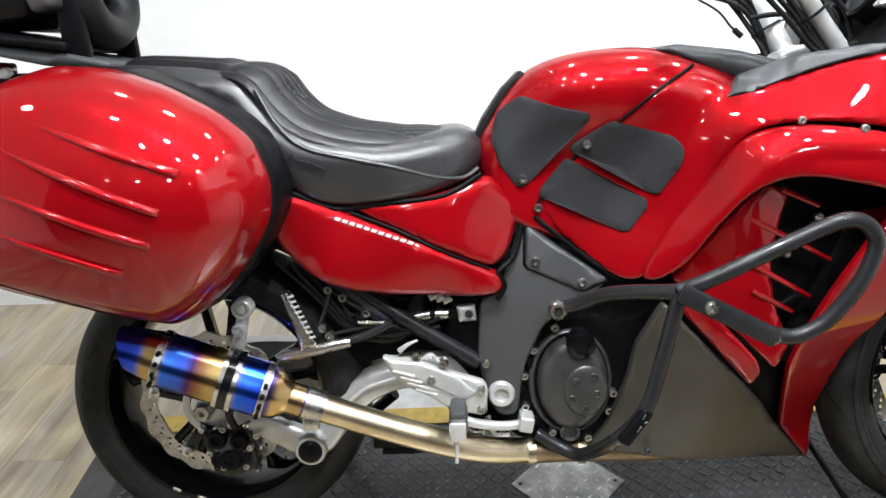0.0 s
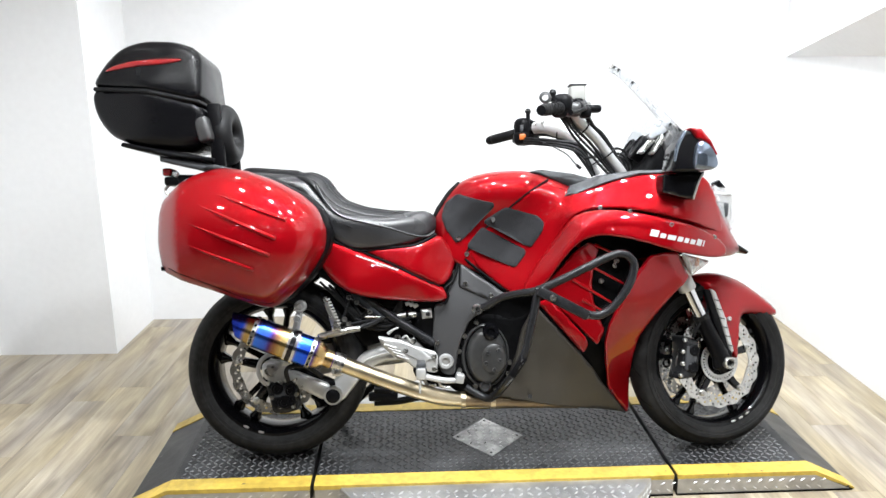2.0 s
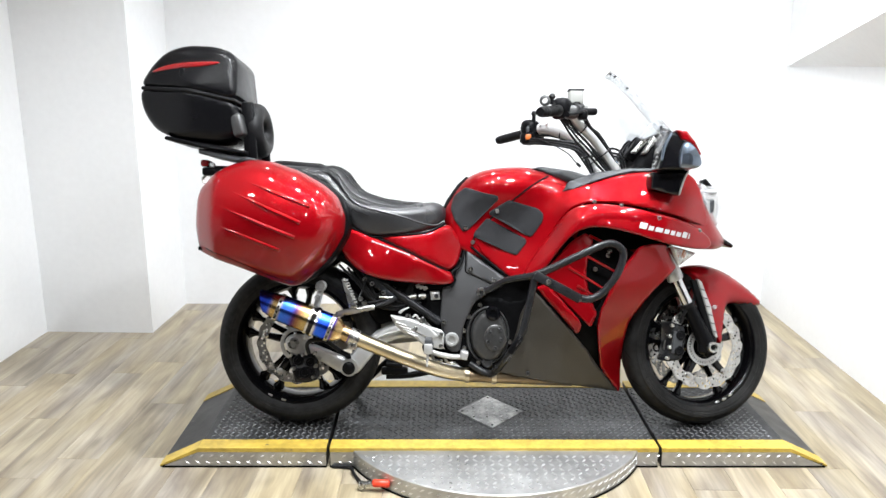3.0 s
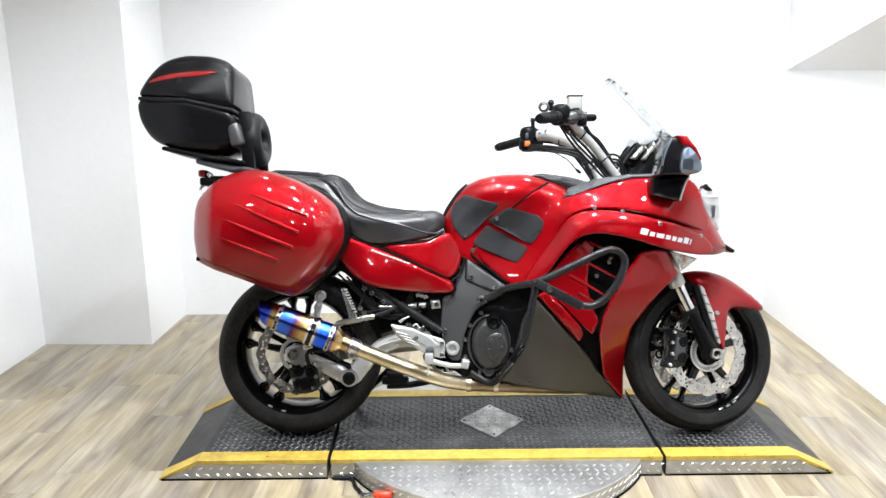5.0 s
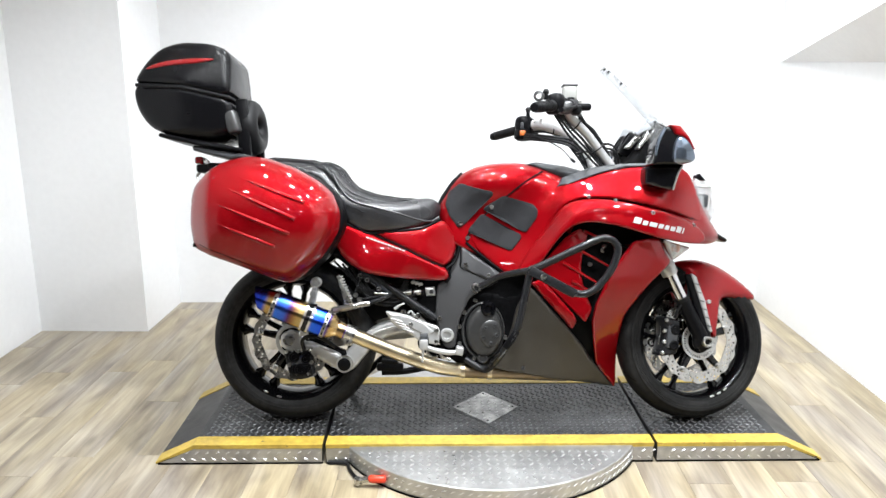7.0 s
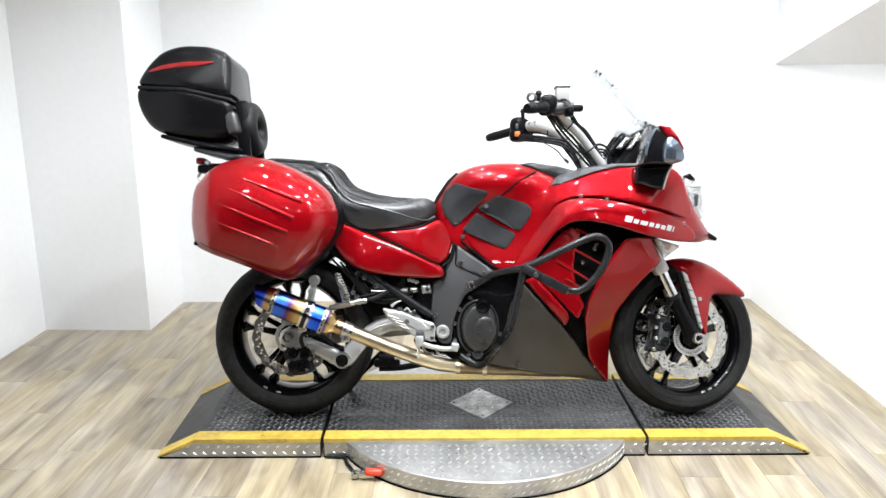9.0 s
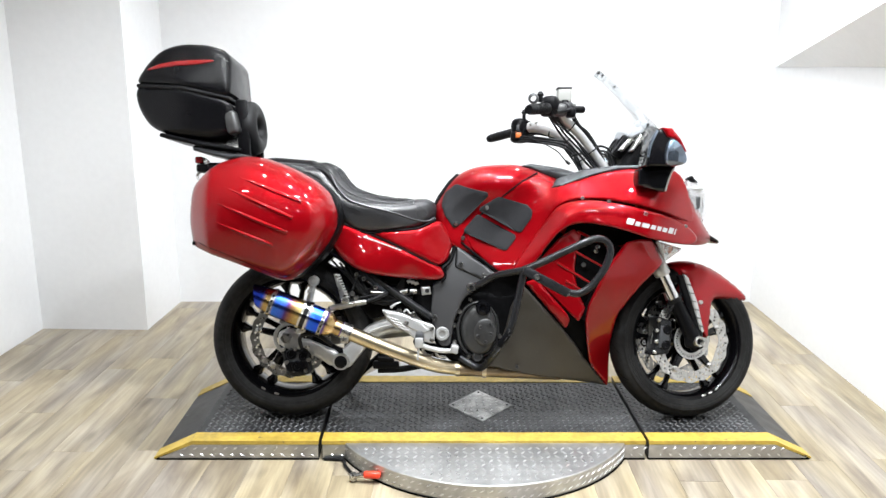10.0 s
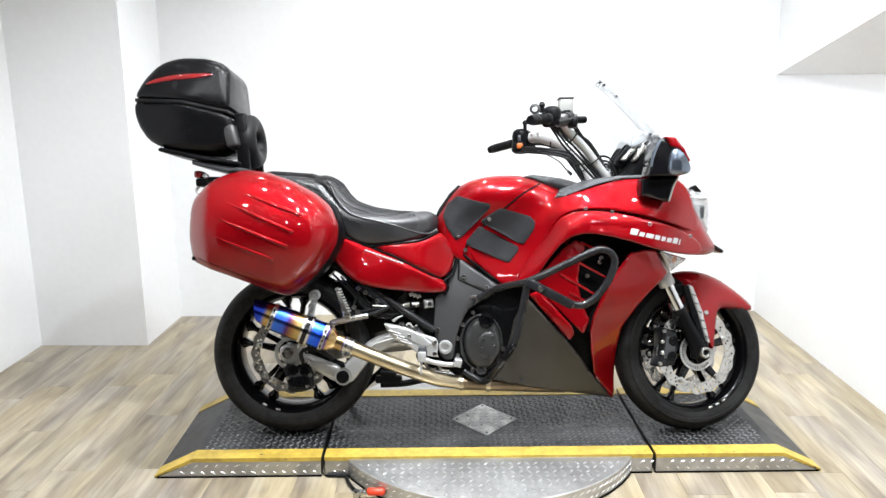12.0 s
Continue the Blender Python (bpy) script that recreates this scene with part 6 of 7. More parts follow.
for i in range(5):
    y = -0.11 - 0.006 * (i % 2)
    part("hose", tube([(-0.52 + 0.02 * i, y, 0.50 - 0.015 * i), (-0.45, y - 0.01, 0.45 + 0.012 * i), (-0.38, y, 0.44 + 0.008 * i), (-0.30, y, 0.50 - 0.02 * i)], 0.006, 8, k=5), SOFT, bike, "black rubber hose")
part("centre_stand", tube([(-0.24, -0.06, 0.205), (-0.34, -0.06, 0.185), (-0.43, -0.055, 0.180)], 0.012, 12, k=3), BLACK, bike, "black folded centre stand")
part("stand_foot", rbox(0.10, 0.03, 0.03, 0.008, 2, Matrix.Translation((-0.40, -0.055, 0.200))), BLACK, bike)
part("side_stand", tube([(-0.42, 0.13, 0.22), (-0.54, 0.18, 0.10), (-0.63, 0.235, -0.042)], 0.013, 12, k=3), BLACK, bike, "black side stand, folded out")
part("rear_hugger", shell(fillet([(-0.62, 0.57), (-0.30, 0.54), (-0.21, 0.46), (-0.23, 0.37), (-0.33, 0.40), (-0.42, 0.385), (-0.46, 0.37), (-0.50, 0.42), (-0.57, 0.48)], 0.02), 0.078, 0.01, 0, 0.03, mirror=True), ENGINESHADE, bike, "black inner rear fender")
part("linkage", shell(fillet([(-0.30, 0.30), (-0.25, 0.29), (-0.17, 0.27), (-0.17, 0.225), (-0.24, 0.24), (-0.29, 0.27)], 0.012), 0.09, 0.01, 0.05, 0.02), ENGINESHADE, bike, "black suspension linkage")
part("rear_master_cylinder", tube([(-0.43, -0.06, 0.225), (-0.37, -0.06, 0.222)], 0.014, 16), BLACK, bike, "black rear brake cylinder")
part("battery_box", shell(fillet([(-0.54, 0.60), (-0.22, 0.60), (-0.21, 0.42), (-0.31, 0.425), (-0.42, 0.455), (-0.50, 0.49), (-0.57, 0.55)], 0.015), 0.085, 0.01, 0, 0.03, mirror=True), ENGINESHADE, bike, "black box under the seat")

# crash bars
CR = [(0.088, 0.318, 0.578), (0.136, 0.326, 0.598), (0.23, 0.330, 0.643), (0.309, 0.332, 0.680), (0.345, 0.332, 0.688), (0.373, 0.331, 0.676), (0.386, 0.330, 0.646), (0.369, 0.328, 0.589), (0.330, 0.325, 0.533), (0.300, 0.323, 0.508), (0.268, 0.322, 0.498), (0.225, 0.323, 0.508)]
for s in (-1, 1):
    cb = sub("crash_bar", "black tubular steel crash bar")
    part("hoop", tube([(x, s * w, z) for x, w, z in CR], 0.0128, 16, k=4), BARS, cb)
    part("mount_tube", tube([(-0.085, s * 0.165, 0.506), (-0.05, s * 0.185, 0.520), (0.0, s * 0.235, 0.553), (0.09, s * 0.318, 0.577)], 0.0128, 14, k=4), BARS, cb)
    part("down_tube", tube([(0.092, s * 0.318, 0.577), (0.063, s * 0.305, 0.430), (0.045, s * 0.298, 0.365), (0.010, s * 0.262, 0.298), (-0.032, s * 0.175, 0.222), (-0.062, s * 0.140, 0.209), (-0.122, s * 0.122, 0.240)], 0.0128, 14, k=5), BARS, cb)
    part("clamp_plate", rbox(0.175, 0.012, 0.032, 0.005, 2, Matrix.Translation((0.165, s * 0.334, 0.540)) @ Matrix.Rotation(radians(28), 4, "Y")), BARS, cb, "flat black clamp plate")
    part("slider_puck", rbox(0.075, 0.02, 0.022, 0.006, 3, Matrix.Translation((0.028, s * 0.305, 0.340)) @ Matrix.Rotation(radians(-55), 4, "Y")), BLACK, cb, "scuffed black slider puck")
    if s < 0:
        for x, z, l, tilt in ((0.040, 0.362, 0.012, -60), (0.043, 0.352, 0.008, -20), (0.032, 0.340, 0.014, -58)):
            part("scuff", rbox(l, 0.003, 0.003, 0.0013, 1, Matrix.Translation((x, -0.316, z)) @ Matrix.Rotation(radians(tilt), 4, "Y")), DARKALU, cb, "bare scraped metal")
        for x, w, z in ((0.134, 0.342, 0.556), (0.238, 0.330, 0.500)):
            bolt(cb, x, w, z, 0.011, 0.008)
        bolt(cb, -0.085, 0.17, 0.506, 0.018, 0.014)


# panniers
CASE_LOOP = np.array(fillet(CASE, 0.02))
CASE_ROLL = lambda x, z: np.interp(x, [-1.05, -0.98, -0.85, -0.72, -0.60], [0.022, 0.030, 0.048, 0.062, 0.080])


def W_CASE(x, z):
    """A domed lid; its rear edge is bevelled."""
    dx, dz = x + 0.80, z - 0.75
    edge = np.sqrt(np.maximum(0, -0.966 - x) ** 2 + 2e-4) - 0.01414 + 0 * x
    return 0.440 - 1.15 * np.where(dx > 0, 1.05, 0.45) * dx * dx - np.where(dz > 0, 2.3, 2.7) * dz * dz - 0.25 * dx * dz - 0.95 * edge


def case_face(x, z):
    """The lid's outer face, with the roll at its rim."""
    d = np.where(inside(x, z, CASE_LOOP), distance(x, z, CASE_LOOP), 0)
    r = CASE_ROLL(x, z)
    k = np.clip(1 - d / r, 0, 1)
    return W_CASE(x, z) - r * (1 - np.sqrt(1 - k * k))


def pannier(s):
    g = sub("pannier", "candy-red hard side case with four raised ribs")
    part("case_shell", shell(CASE_LOOP, W_CASE, CASE_ROLL, 0.12, 0.014, side=s), RED, g, "glossy candy-red case shell")
    inner = [(x + 0.012 if x > -0.7 else x * 0.99, z) for x, z in CASE]
    part("case_base", shell(fillet(inner, 0.02), lambda x, z: W_CASE(x, z) - 0.09, 0.02, 0.13, 0.03, side=s), BLACK, g, "black inner case half")
    for a, b in (((-0.890, 0.893), (-0.657, 0.804)), ((-0.932, 0.860), (-0.686, 0.750)), ((-0.957, 0.806), (-0.704, 0.702)), ((-0.955, 0.741), (-0.752, 0.659))):
        a, b = np.array(a), np.array(b)
        u = (b - a) / np.linalg.norm(b - a)
        v = np.array((-u[1], u[0]))
        n = 10
        line = [a + (b - a) * i / n for i in range(n + 1)]
        high = [0.0022 + 0.0035 * min(1, 1.6 * i / n) for i in range(n + 1)]
        loop = [p - v * h for p, h in zip(line, high)] + [p + v * h for p, h in reversed(list(zip(line, high)))]
        mid = lambda x, z, a=a, u=u, b=b: 0.0075 * np.clip((((x - a[0]) * u[0] + (z - a[1]) * u[1]) / np.linalg.norm(b - a)) * 2.0, 0.12, 1)
        part("rib", shell(loop, lambda x, z, mid=mid: case_face(x, z) + mid(x, z), 0.0052, 0.02, 0.006, side=s), RED, g)
    low = [(-0.715, 0.556), (-0.735, 0.551), (-0.793, 0.570), (-0.860, 0.602), (-0.937, 0.636), (-1.015, 0.665)]
    q = np.array(curve_loop(low, 6, False))
    seam = [(x, s * (y - 0.0006), z) for (x, z), y in zip(q, case_face(q[:, 0], q[:, 1]))]
    part("lid_seam", tube(seam, 0.0016, 6, smooth=False), ENGINESHADE, g, "thin dark lid seam")
    part("latch", rbox(0.035, 0.03, 0.014, 0.004, 2, Matrix.Translation((-1.03, s * 0.315, 0.662))), BLACK, g)


pannier(-1), pannier(1)

# top box, rack, backrest, tail
LID = [(-1.322, 1.240), (-1.292, 1.305), (-1.232, 1.370), (-1.155, 1.392), (-1.05, 1.386), (-0.990, 1.365), (-0.968, 1.335), (-0.960, 1.186), (-1.126, 1.224)]
BASE = [(-1.318, 1.234), (-1.126, 1.217), (-0.962, 1.180), (-0.955, 1.10), (-0.965, 1.050), (-1.03, 1.036), (-1.19, 1.050), (-1.275, 1.088), (-1.312, 1.155)]
tb = sub("top_box", "black hard-shell top case with red reflector strip")
W_BOX = field([(-1.32, 1.24, 0.135), (-1.15, 1.22, 0.178), (-0.98, 1.2, 0.172), (-1.05, 1.36, 0.15), (-1.2, 1.1, 0.155), (-1.0, 1.05, 0.15), (-1.2, 1.33, 0.14), (-0.98, 1.3, 0.16)])
part("lid", shell(fillet(LID, 0.045, 7), W_BOX, lambda x, z: np.clip(0.012 + (z - 1.19) * 0.2, 0.012, 0.032), 0, 0.018, mirror=True), BOXBLACK, tb, "black case lid")
part("lower_shell", shell(fillet(BASE, 0.04, 6), lambda x, z: W_BOX(x, z) - 0.004, lambda x, z: np.clip(0.012 + (1.2 - z) * 0.25, 0.012, 0.036), 0, 0.018, mirror=True), BOXBLACK, tb, "black case base")
part("seam_band", shell(fillet([(-1.312, 1.240), (-1.126, 1.226), (-0.962, 1.190), (-0.962, 1.176), (-1.126, 1.210), (-1.312, 1.226)], 0.006), lambda x, z: W_BOX(x, z) + 0.001, 0.006, 0, 0.016, mirror=True), SOFT, tb, "rubber seam band")
LID_LOOP = np.array(fillet(LID, 0.045, 7))


def box_face(x, z):
    """The lid's side, with the roll towards its top."""
    d = np.where(inside(x, z, LID_LOOP), distance(x, z, LID_LOOP), 0)
    r = np.clip(0.012 + (z - 1.19) * 0.2, 0.012, 0.032)
    k = np.clip(1 - d / r, 0, 1)
    return W_BOX(x, z) - r * (1 - np.sqrt(1 - k * k))


RED_S = [(-1.278, 1.286), (-1.25, 1.303), (-1.20, 1.316), (-1.14, 1.322), (-1.07, 1.324), (-1.012, 1.322), (-1.05, 1.309), (-1.11, 1.302), (-1.19, 1.298), (-1.24, 1.290)]
for s in (-1, 1):
    part("reflector_strip", shell(curve_loop(RED_S, 4), lambda x, z: box_face(x, z) + 0.004, 0.003, 0.02, 0.008, side=s), REDLENS, tb, "long red reflector strip")
part("box_handle", rbox(0.045, 0.14, 0.085, 0.014, 3, Matrix.Translation((-0.962, -0.09, 1.10)) @ Matrix.Rotation(radians(-14), 4, "Y")), COVER, tb, "grey latch block")
part("box_plate", shell(fillet([(-1.225, 1.062), (-1.14, 1.045), (-0.93, 1.008), (-0.93, 0.992), (-1.10, 1.018), (-1.23, 1.048)], 0.006), 0.14, 0.006, 0, 0.03, mirror=True), BLACK, tb, "black mounting plate")
part("rack", shell(fillet([(-1.11, 1.018), (-0.94, 0.99), (-0.86, 0.972), (-0.86, 0.955), (-0.98, 0.97), (-1.11, 1.0)], 0.006), 0.13, 0.008, 0, 0.03, mirror=True), TRIMGREY, bike, "dark grey luggage rack")
bp = part("backrest", moved(tube([(0.085 * math.cos(a), 0.0, 0.066 * math.sin(a)) for a in (2 * math.pi * i / 14 for i in range(14))], 0.036, 18, closed=True, k=3),
          Matrix.Translation((-0.920, 0.0, 1.097)) @ Matrix.Rotation(radians(-5), 4, "Y") @ Matrix.Rotation(radians(90), 4, "Z")), SOFT, bike, "black padded ring-shaped backrest")
for sd in (-1, 1):
    part("backrest_post", rbox(0.046, 0.026, 0.215, 0.010, 2, Matrix.Translation((-0.930, sd * 0.105, 1.082)) @ Matrix.Rotation(radians(-4), 4, "Y")), BLACK, bp, "black upright of the backrest")
part("tail_light", rbox(0.03, 0.07, 0.026, 0.008, 3, Matrix.Translation((-1.102, -0.05, 0.968))), REDLENS, bike, "red tail light")
part("tail_bracket", rbox(0.05, 0.12, 0.03, 0.008, 2, Matrix.Translation((-1.085, -0.03, 0.938))), BLACK, bike)
part("tail_lens", lathe([(0.010, 0.01), (0.010, -0.004), (0.007, -0.008), (0.0005, -0.008)], (-1.070, -0.092, 0.960), n=14), CLEAR, bike)
part("tail_loop", tube([(-1.10, -0.07, 0.925), (-1.112, -0.07, 0.91), (-1.10, -0.07, 0.895), (-1.07, -0.07, 0.905)], 0.005, 8, k=4), STEEL, bike)

# front fender
W_FEN = field([(0.68, 0.55, 0.075), (0.8, 0.57, 0.07), (0.95, 0.45, 0.065), (0.8, 0.33, 0.10), (0.76, 0.45, 0.095)])
part("front_fender", shell(curve_loop(FENDER, 4, ease=2), W_FEN, lambda x, z: np.clip((z - 0.40) * 0.4, 0.006, 0.055), 0, 0.014, mirror=True, m=STEER), RED, bike, "candy-red front fender")
for s in (-1, 1):
    gd = part("fork_guard", shell(fillet(GUARD, 0.01), 0.118, 0.004, 0.012, 0.014, side=s, m=STEER), ALU, bike, "silver louvred fork guard")
    part("fork_shield", shell(fillet([(0.670, 0.545), (0.702, 0.540), (0.738, 0.430), (0.764, 0.330), (0.742, 0.320), (0.704, 0.430)], 0.01), 0.114, 0.004, 0.012, 0.014, side=s, m=STEER), BLACK, bike, "black shield behind the fork guard")
    for i in range(6):
        a = Vector((0.704 + 0.0096 * i, s * 0.1195, 0.508 - 0.031 * i))
        part("louvre", moved(tube([a, a + Vector((0.019, 0, -0.005))], 0.0018, 6), STEER), DARKALU, gd)

bolt(bike, 0.772, 0.100, 0.440, 0.008, 0.005, ALU, name="fender_bolt", m=STEER)


# handlebars
def bars():
    g = sub("handlebar", "raised silver handlebars with black grips and switches")
    RIS = {-1: [(0.432, 0.085, 0.89), (0.414, 0.10, 0.941), (0.378, 0.11, 0.988), (0.319, 0.12, 1.062), (0.258, 0.14, 1.116), (0.222, 0.18, 1.158)],
           1: [(0.407, 0.085, 0.92), (0.374, 0.11, 0.994), (0.333, 0.12, 1.054), (0.290, 0.14, 1.104), (0.242, 0.17, 1.130), (0.192, 0.20, 1.142)]}
    END = {-1: (0.104, 0.375, 1.120), 1: (0.028, 0.40, 1.116)}
    for s in (-1, 1):
        near = s < 0
        ris = [Vector((x, s * w, z)) for x, w, z in RIS[s]]
        rs = part("riser", tube(ris, [0.022, 0.018, 0.016, 0.016, 0.017, 0.016] if near else [0.022, 0.023, 0.026, 0.032, 0.034, 0.027], 18, k=5), ALU, g, "cast silver bar riser")
        a, b = ris[-1], Vector((END[s][0], s * END[s][1], END[s][2]))
        d = (b - a).normalized()
        L = (b - a).length
        turn = Matrix.Rotation(math.atan2(d.y, d.x), 4, "Z")
        at = lambda back, off=(0, 0, 0): a + d * (L - back) + Vector(off)
        part("riser_clamp", tube([a - d * 0.03, a + d * 0.03], 0.024, 16), ALU, g, "silver bar clamp")
        for q in (-0.016, 0.016):
            part("clamp_bolt", lathe([(0.006, 0.004), (0.006, -0.006), (0.004, -0.007), (0.003, -0.003), (0.0005, -0.003)], a + d * q + Vector((-0.012, -0.020 if near else -0.018, 0.008)), n=10), STEEL, rs)
        part("bar", tube([a - d * 0.03, b], 0.0115, 14), BARS, g)
        grip = part("grip", tube([at(0.135), at(0.13), at(0.10), at(0.07), at(0.04), at(0.012), b], [0.014, 0.0195, 0.0172, 0.0178, 0.0172, 0.0188, 0.014], 18, k=2), SOFT, g, "black rubber grip")
        for i in range(9):
            part("grip_ring", tube([at(0.115 - 0.011 * i), at(0.111 - 0.011 * i)], 0.0188, 16), SOFT, grip)
        part("bar_end", tube([b - d * 0.002, b + d * 0.006, b + d * 0.024], [0.0185, 0.0185, 0.015], 18, smooth=False), BLACK, grip, "black bar end weight")
        if near:
            c = at(0.165, (0, 0, 0.012))
            sw = part("switch_box", join(rbox(0.058, 0.060, 0.062, 0.022, 4, Matrix.Translation(c) @ turn), rbox(0.034, 0.050, 0.044, 0.014, 3, Matrix.Translation(c + Vector((-0.012, -0.006, -0.022))) @ turn)), BLACK, g, "black switch housing")
        else:
            c = Vector((0.137, 0.268, 1.131))
            sw = part("switch_box", join(rbox(0.066, 0.070, 0.072, 0.024, 4, Matrix.Translation(c + Vector((-0.002, 0, 0.016))) @ turn), rbox(0.066, 0.066, 0.058, 0.022, 4, Matrix.Translation(c + Vector((-0.006, -0.004, -0.024))) @ turn),
                                             rbox(0.020, 0.040, 0.070, 0.006, 2, Matrix.Translation(c + Vector((0.036, -0.012, 0.004))) @ turn)), BLACK, g, "black switch housing")
            part("button", rbox(0.024, 0.010, 0.022, 0.004, 2, Matrix.Translation((0.124, 0.229, 1.108))), ORANGE, sw, "orange switch button")
        part("toggle", rbox(0.02, 0.012, 0.012, 0.003, 2, Matrix.Translation(at(0.165, (-0.028, -0.012, 0.016)))), SOFT, sw)
        part("rocker", rbox(0.012, 0.010, 0.024, 0.003, 2, Matrix.Translation(at(0.180, (-0.020, -0.030, 0.006)))), TRIMGREY, sw)
        lv = [at(0.19, (0.050, 0, 0.0)), at(0.15, (0.074, 0, -0.001)), at(0.10, (0.082, 0, -0.004)), at(0.04, (0.080, 0, -0.008)), at(0.01, (0.076, 0, -0.008))]
        part("lever", tube(lv, [0.010, 0.008, 0.0065, 0.006, 0.009], 10, k=4), BLACK, g, "black brake or clutch lever")
        part("master_cylinder", tube([at(0.245, (0.038, 0, 0.006)), at(0.23, (0.040, 0, 0.006)), at(0.175, (0.044, 0, 0.004))], [0.013, 0.018, 0.016], 14, smooth=False), DARKALU, g, "dark grey master cylinder")
        part("bar_perch", rbox(0.040, 0.028, 0.046, 0.010, 3, Matrix.Translation(at(0.205, (0.014, 0, 0.002))) @ turn), BLACK, g)
        bs = at(0.205, (-0.010, 0, 0.022))
        if near:
            bs = Vector((0.144, -0.30, 1.163))
            part("mount_ring", lathe([(0.010, -0.008), (0.018, -0.006), (0.018, 0.006), (0.010, 0.008)], (0.116, -0.33, 1.164), (0.3, 1, 0), 20, closed=True), COVER, g, "grey clamp ring of the mount")
        else:
            part("mount_stem", tube([bs - Vector((0, 0, 0.05)), bs + Vector((0, 0, 0.045))], [0.010, 0.0065], 10), BLACK, g)
            bs = bs + Vector((0, 0, 0.026))
        mount = part("ball_mount", tube([bs - Vector((0, 0, 0.006)), bs + Vector((0, 0, 0.010))], 0.008, 10), BLACK, g)
        part("ball", lathe([(0.0005, -0.012), (0.008, -0.009), (0.012, 0.0), (0.008, 0.009), (0.0005, 0.012)], bs + Vector((0, 0, 0.020)), (0, 0, 1), 16), SOFT, mount, "rubber mounting ball")
        if near:
            res = part("reservoir", rbox(0.050, 0.048, 0.050, 0.007, 3, Matrix.Translation((0.244, -0.18, 1.199))), RESERVOIR, g, "milky brake fluid reservoir")
            part("reservoir_cap", rbox(0.055, 0.052, 0.005, 0.002, 2, Matrix.Translation((0.244, -0.18, 1.2255))), TRIMGREY, res)
            part("reservoir_stay", rbox(0.026, 0.03, 0.040, 0.006, 2, Matrix.Translation((0.244, -0.20, 1.162))), BLACK, res)
            part("lever_pivot", join(rbox(0.066, 0.035, 0.024, 0.009, 3, Matrix.Translation((0.283, -0.205, 1.147))), rbox(0.034, 0.045, 0.034, 0.010, 3, Matrix.Translation((0.262, -0.22, 1.133)))), BLACK, g, "black lever pivot")
            part("pivot_screw", lathe([(0.007, 0.006), (0.007, -0.004), (0.0005, -0.005)], (0.276, -0.205, 1.162), (0, 0, 1), 12), STEEL, g)
            part("brake_perch", rbox(0.05, 0.05, 0.045, 0.014, 3, Matrix.Translation((0.222, -0.225, 1.142))), COVER, g)
        line = [Vector(q) for q in curve_loop(ris, 3, False)]
        pts = [at(0.185, (0, 0, -0.018))]
        for i in range(len(line) - 2, 0, -1):
            t = (line[i + 1] - line[i - 1]).normalized()
            low = Vector((-t.z, 0, t.x))
            low = low if low.z < 0 else -low
            pts.append(line[i] + low * (0.026 if near else 0.036) + Vector((0, -0.007, 0)))
        pts.append(pts[-1] + Vector((0.01, 0, -0.05)))
        part("cable", tube(pts, 0.0052, 8, k=3), SOFT, g, "black control cable")
        for i in (3, 7, 11):
            t = (line[i + 1] - line[i - 1]).normalized()
            low = Vector((-t.z, 0, t.x))
            low = low if low.z < 0 else -low
            tie = part("cable_tie", lathe([(0.0285, 0.0025), (0.031, 0.0025), (0.031, -0.0025), (0.0285, -0.0025)], line[i] + low * 0.008, tuple(t), 20, closed=True), SOFT, g, "black cable tie")
            part("tie_tail", tube([line[i] - low * 0.022, line[i] - low * 0.030 + Vector((0.004, 0, 0))], 0.002, 6), SOFT, tie)
    part("top_clamp", rbox(0.09, 0.26, 0.035, 0.012, 3, Matrix.Translation((0.42, 0, 0.905))), ALU, g, "cast silver top yoke")
    part("yoke_block", rbox(0.06, 0.07, 0.05, 0.012, 3, Matrix.Translation((0.36, -0.03, 0.925)) @ Matrix.Rotation(radians(-20), 4, "Y")), ALU, g, "cast silver ignition block")
    part("loose_wire", tube([(0.150, 0.20, 1.100), (0.201, 0.12, 1.068), (0.262, 0.10, 1.032), (0.292, 0.10, 1.000), (0.304, 0.10, 0.988)], 0.0026, 6, k=6), SOFT, g, "thin hanging wire")
    part("wire_plug", tube([(0.300, 0.10, 0.992), (0.316, 0.10, 0.978)], 0.006, 8), SOFT, g)
    for k in range(4):
        o, y = 0.011 * k, -0.035 - 0.012 * k
        part("cable", tube([(0.220 - o, y - 0.11, 1.132), (0.278 - o, y - 0.08, 1.090 - o), (0.338 - o, y - 0.07, 1.030 - o), (0.386 - o, y - 0.06, 0.968 - 0.6 * o), (0.420 - o, y - 0.06, 0.925), (0.428 - o, y - 0.06, 0.89)], 0.0045, 8, k=5), SOFT, g, "black control cable")
    for k in range(3):
        o = 0.009 * k
        part("harness", tube([(0.120, 0.25, 1.104 - o), (0.164, 0.18, 1.094 - o), (0.232, 0.12, 1.080 - o), (0.306 - o, 0.10, 1.064 - o), (0.348 - o, 0.10, 1.015), (0.374 - o, 0.10, 0.960), (0.388 - o, 0.10, 0.915)], 0.0055, 8, k=5), SOFT, g, "black wiring harness")
    part("brake_line", tube([(0.285, -0.15, 1.128), (0.312, -0.12, 1.098), (0.340, -0.11, 1.078), (0.374, -0.10, 1.033), (0.398, -0.10, 0.990), (0.420, -0.10, 0.930)], 0.0085, 10, k=5), SOFT, g, "thick black brake line")
    part("wire_clip", tube([(0.318, 0.06, 1.010), (0.352, 0.03, 1.014), (0.392, -0.02, 1.006)], 0.005, 8, k=4), SOFT, g)
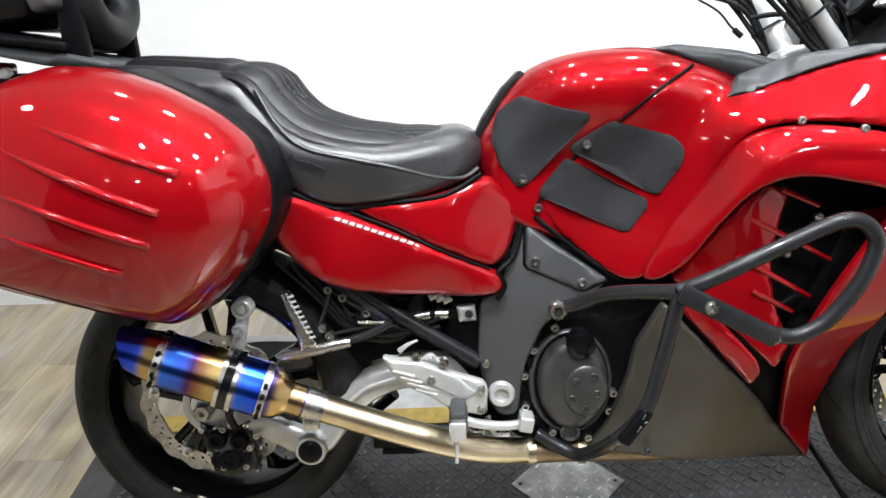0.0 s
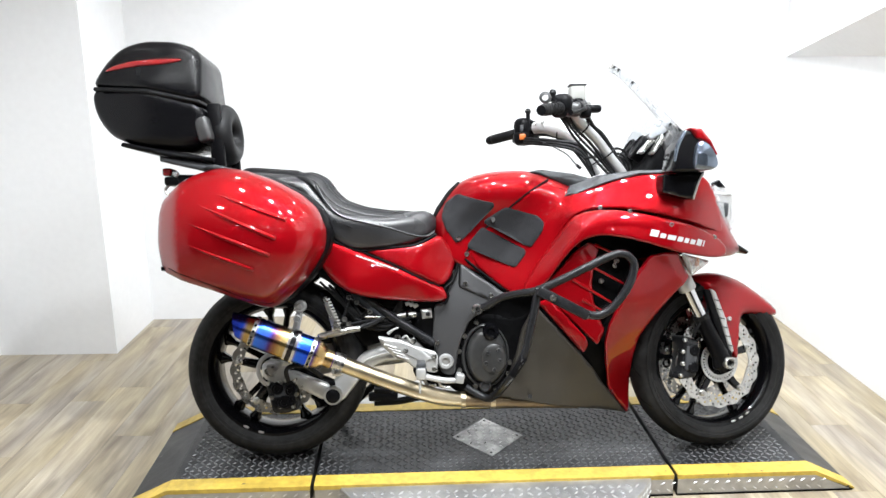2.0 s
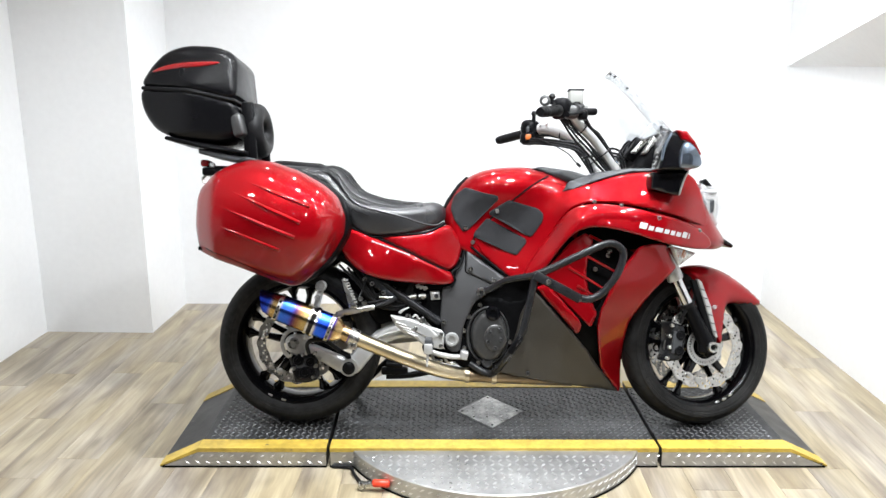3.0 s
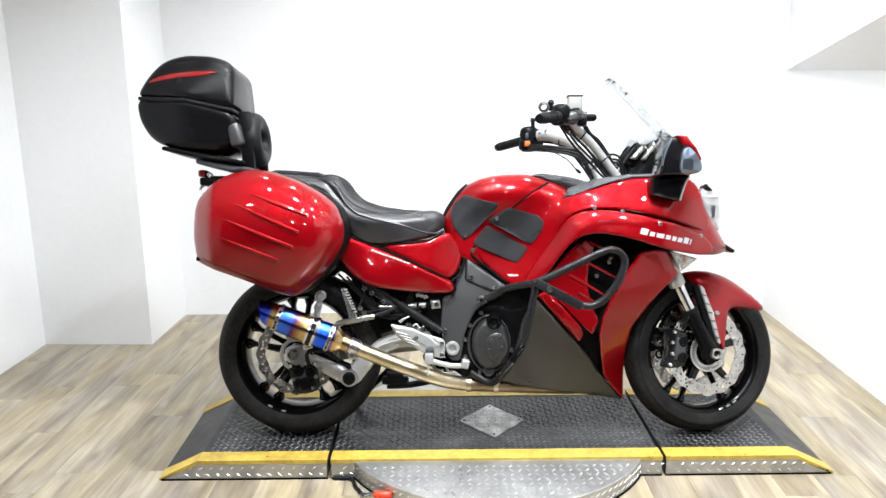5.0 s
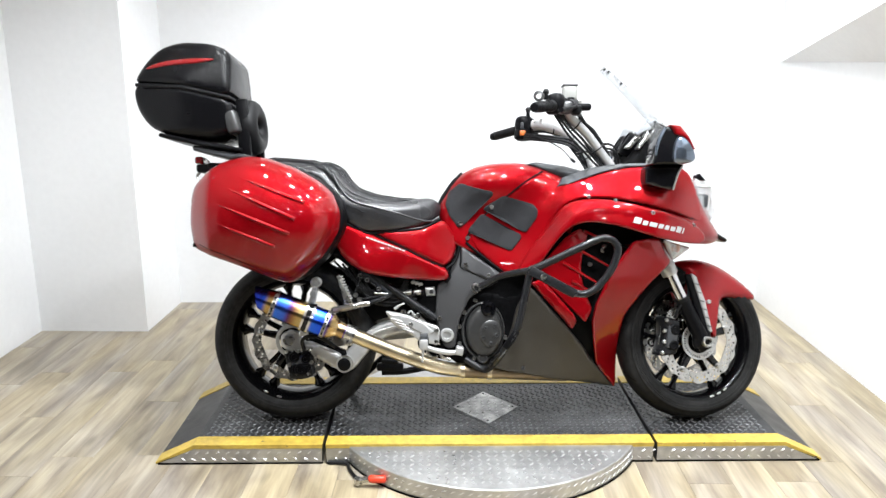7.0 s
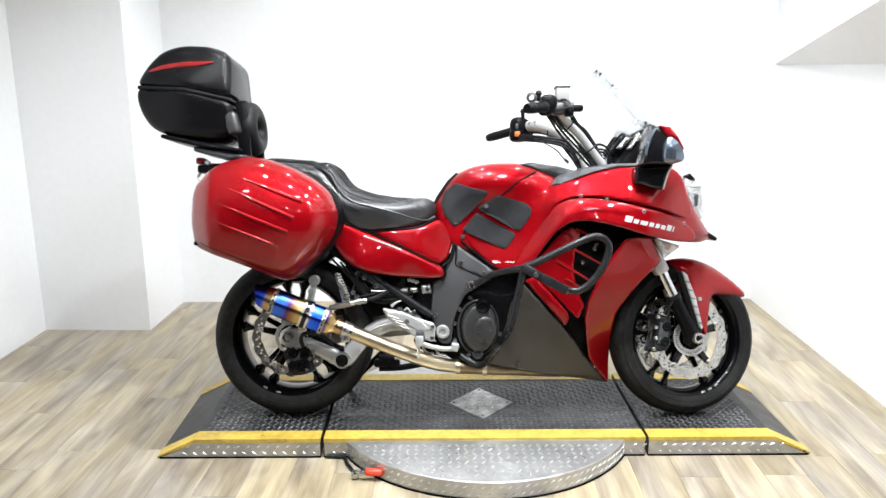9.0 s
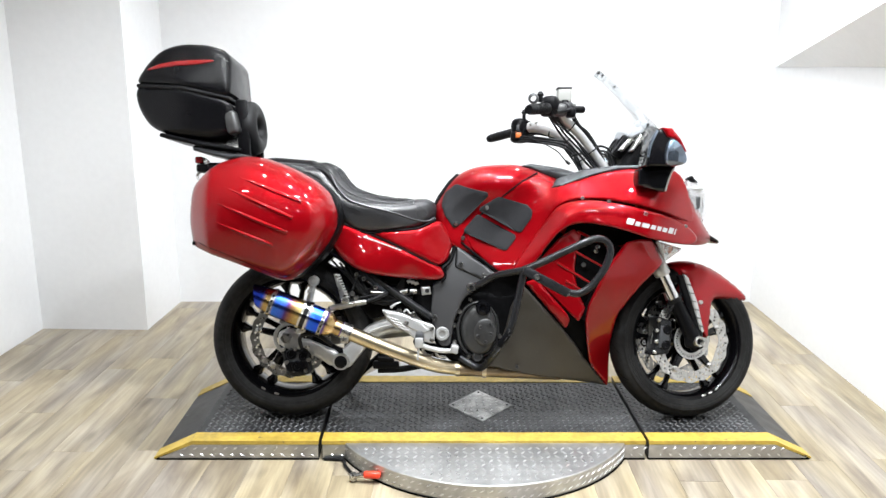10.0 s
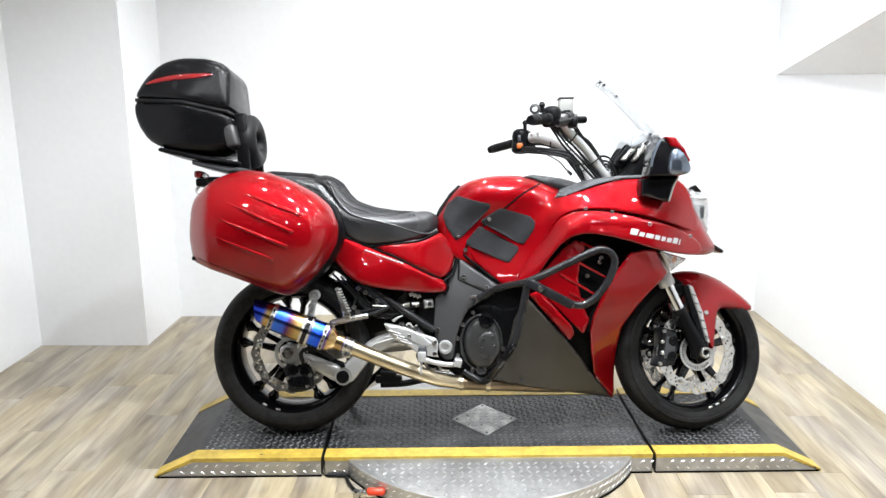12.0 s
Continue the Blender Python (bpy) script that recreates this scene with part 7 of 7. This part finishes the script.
    for k in range(3):
        part("dash_cable", tube([(0.36 + 0.02 * k, -0.06 + 0.05 * k, 1.02), (0.41, -0.05 + 0.05 * k, 1.035 - 0.012 * k), (0.45, -0.04 + 0.04 * k, 1.01), (0.47, -0.04 + 0.04 * k, 0.94)], 0.0045, 8, k=5), SOFT, g, "black dash cable")


bars()
for name, pts, w, mt in (("hood_plate", [(0.485, 1.062), (0.516, 1.114), (0.555, 1.106), (0.545, 1.077), (0.495, 1.053)], 0.155, HOODGREY), ("gauge_rim", [(0.452, 1.012), (0.499, 1.064), (0.512, 1.050), (0.470, 1.006)], 0.145, STEEL),
                         ("gauge_rim", [(0.486, 1.006), (0.529, 1.074), (0.543, 1.053), (0.500, 1.003)], 0.160, STEEL), ("dash_side", [(0.526, 1.049), (0.558, 1.092), (0.608, 1.038), (0.556, 0.975)], 0.158, COVER)):
    side_pair(name, mt, "grey instrument trim", fillet(pts, 0.006), w, 0.005, 0.02, 0.012)
part("tank_dash", shell(fillet([(0.10, 0.957), (0.14, 0.965), (0.25, 0.95), (0.36, 0.92), (0.40, 0.86), (0.22, 0.90)], 0.01), 0.10, 0.03, 0, 0.02, mirror=True), TRIMGREY, bike, "grey tank console")
part("console_floor", shell(fillet([(0.28, 0.90), (0.50, 0.92), (0.56, 0.80), (0.30, 0.78)], 0.02), 0.17, 0.02, 0, 0.03, mirror=True), BLACK, bike, "black cockpit tray")


def badge_row(x0, z0, x1, z1, bars, high, width, name, slant=0.15):
    """Lettering that stays plain: a row of small bars along a line, each with its own share of the length and height."""
    total, at = sum(b[0] for b in bars), 0.0
    dx, dz = x1 - x0, z1 - z0
    l = math.hypot(dx, dz)
    ux, uz, vx, vz = dx / l, dz / l, -dz / l, dx / l
    for share, tall in bars:
        t0, t1 = (at + 0.13) / total, (at + share - 0.13) / total
        at += share
        q = [(x0 + dx * t + vx * h + ux * slant * h, z0 + dz * t + vz * h) for t, h in ((t0, -high / 2), (t1, -high / 2), (t1, high * (tall - 0.5)), (t0, high * (tall - 0.5)))]
        part(name, shell(q, lambda x, z: width(x, z) + 0.0025, 0.001, 0.004, 0.012), WHITE, bike)


LONG = ((1.25, 1.35), (0.95, 0.95), (1.3, 0.95), (0.95, 0.95), (0.85, 0.95), (0.95, 0.95), (1.0, 1.3), (0.45, 1.25))
badge_row(0.450, 0.749, 0.636, 0.710, LONG, 0.0150, W_ARCH, "fairing_badge_bar")
badge_row(-0.478, 0.688, -0.338, 0.638, ((1, 1),) * 11, 0.0048, W_SIDE, "side_badge_bar", 0.4)
for x, z, w in ((0.519, 0.775, W_ARCH), (0.677, 0.733, W_ARCH), (0.309, 0.832, W_ARCH), (0.397, 0.818, W_ARCH)):
    bolt(bike, x, float(w(np.array([x]), np.array([z]))[0]) - 0.002, z, 0.007, 0.004, name="screw")
bolt(bike, 0.088, 0.152, 0.212, 0.007, 0.005, DARKALU, name="screw")
part("seat_script", tube([(-0.548, -0.186, 0.795), (-0.54, -0.1875, 0.803), (-0.53, -0.1885, 0.792), (-0.515, -0.189, 0.790), (-0.50, -0.189, 0.783), (-0.485, -0.188, 0.776)], 0.0016, 6, k=4), SOFT, seat, "embroidered black squiggle")

# no piece lies deeper than two levels below the motorcycle
for ob in bike.children_recursive:
    while ob.parent.parent and ob.parent.parent.parent:
        ob.parent = ob.parent.parent
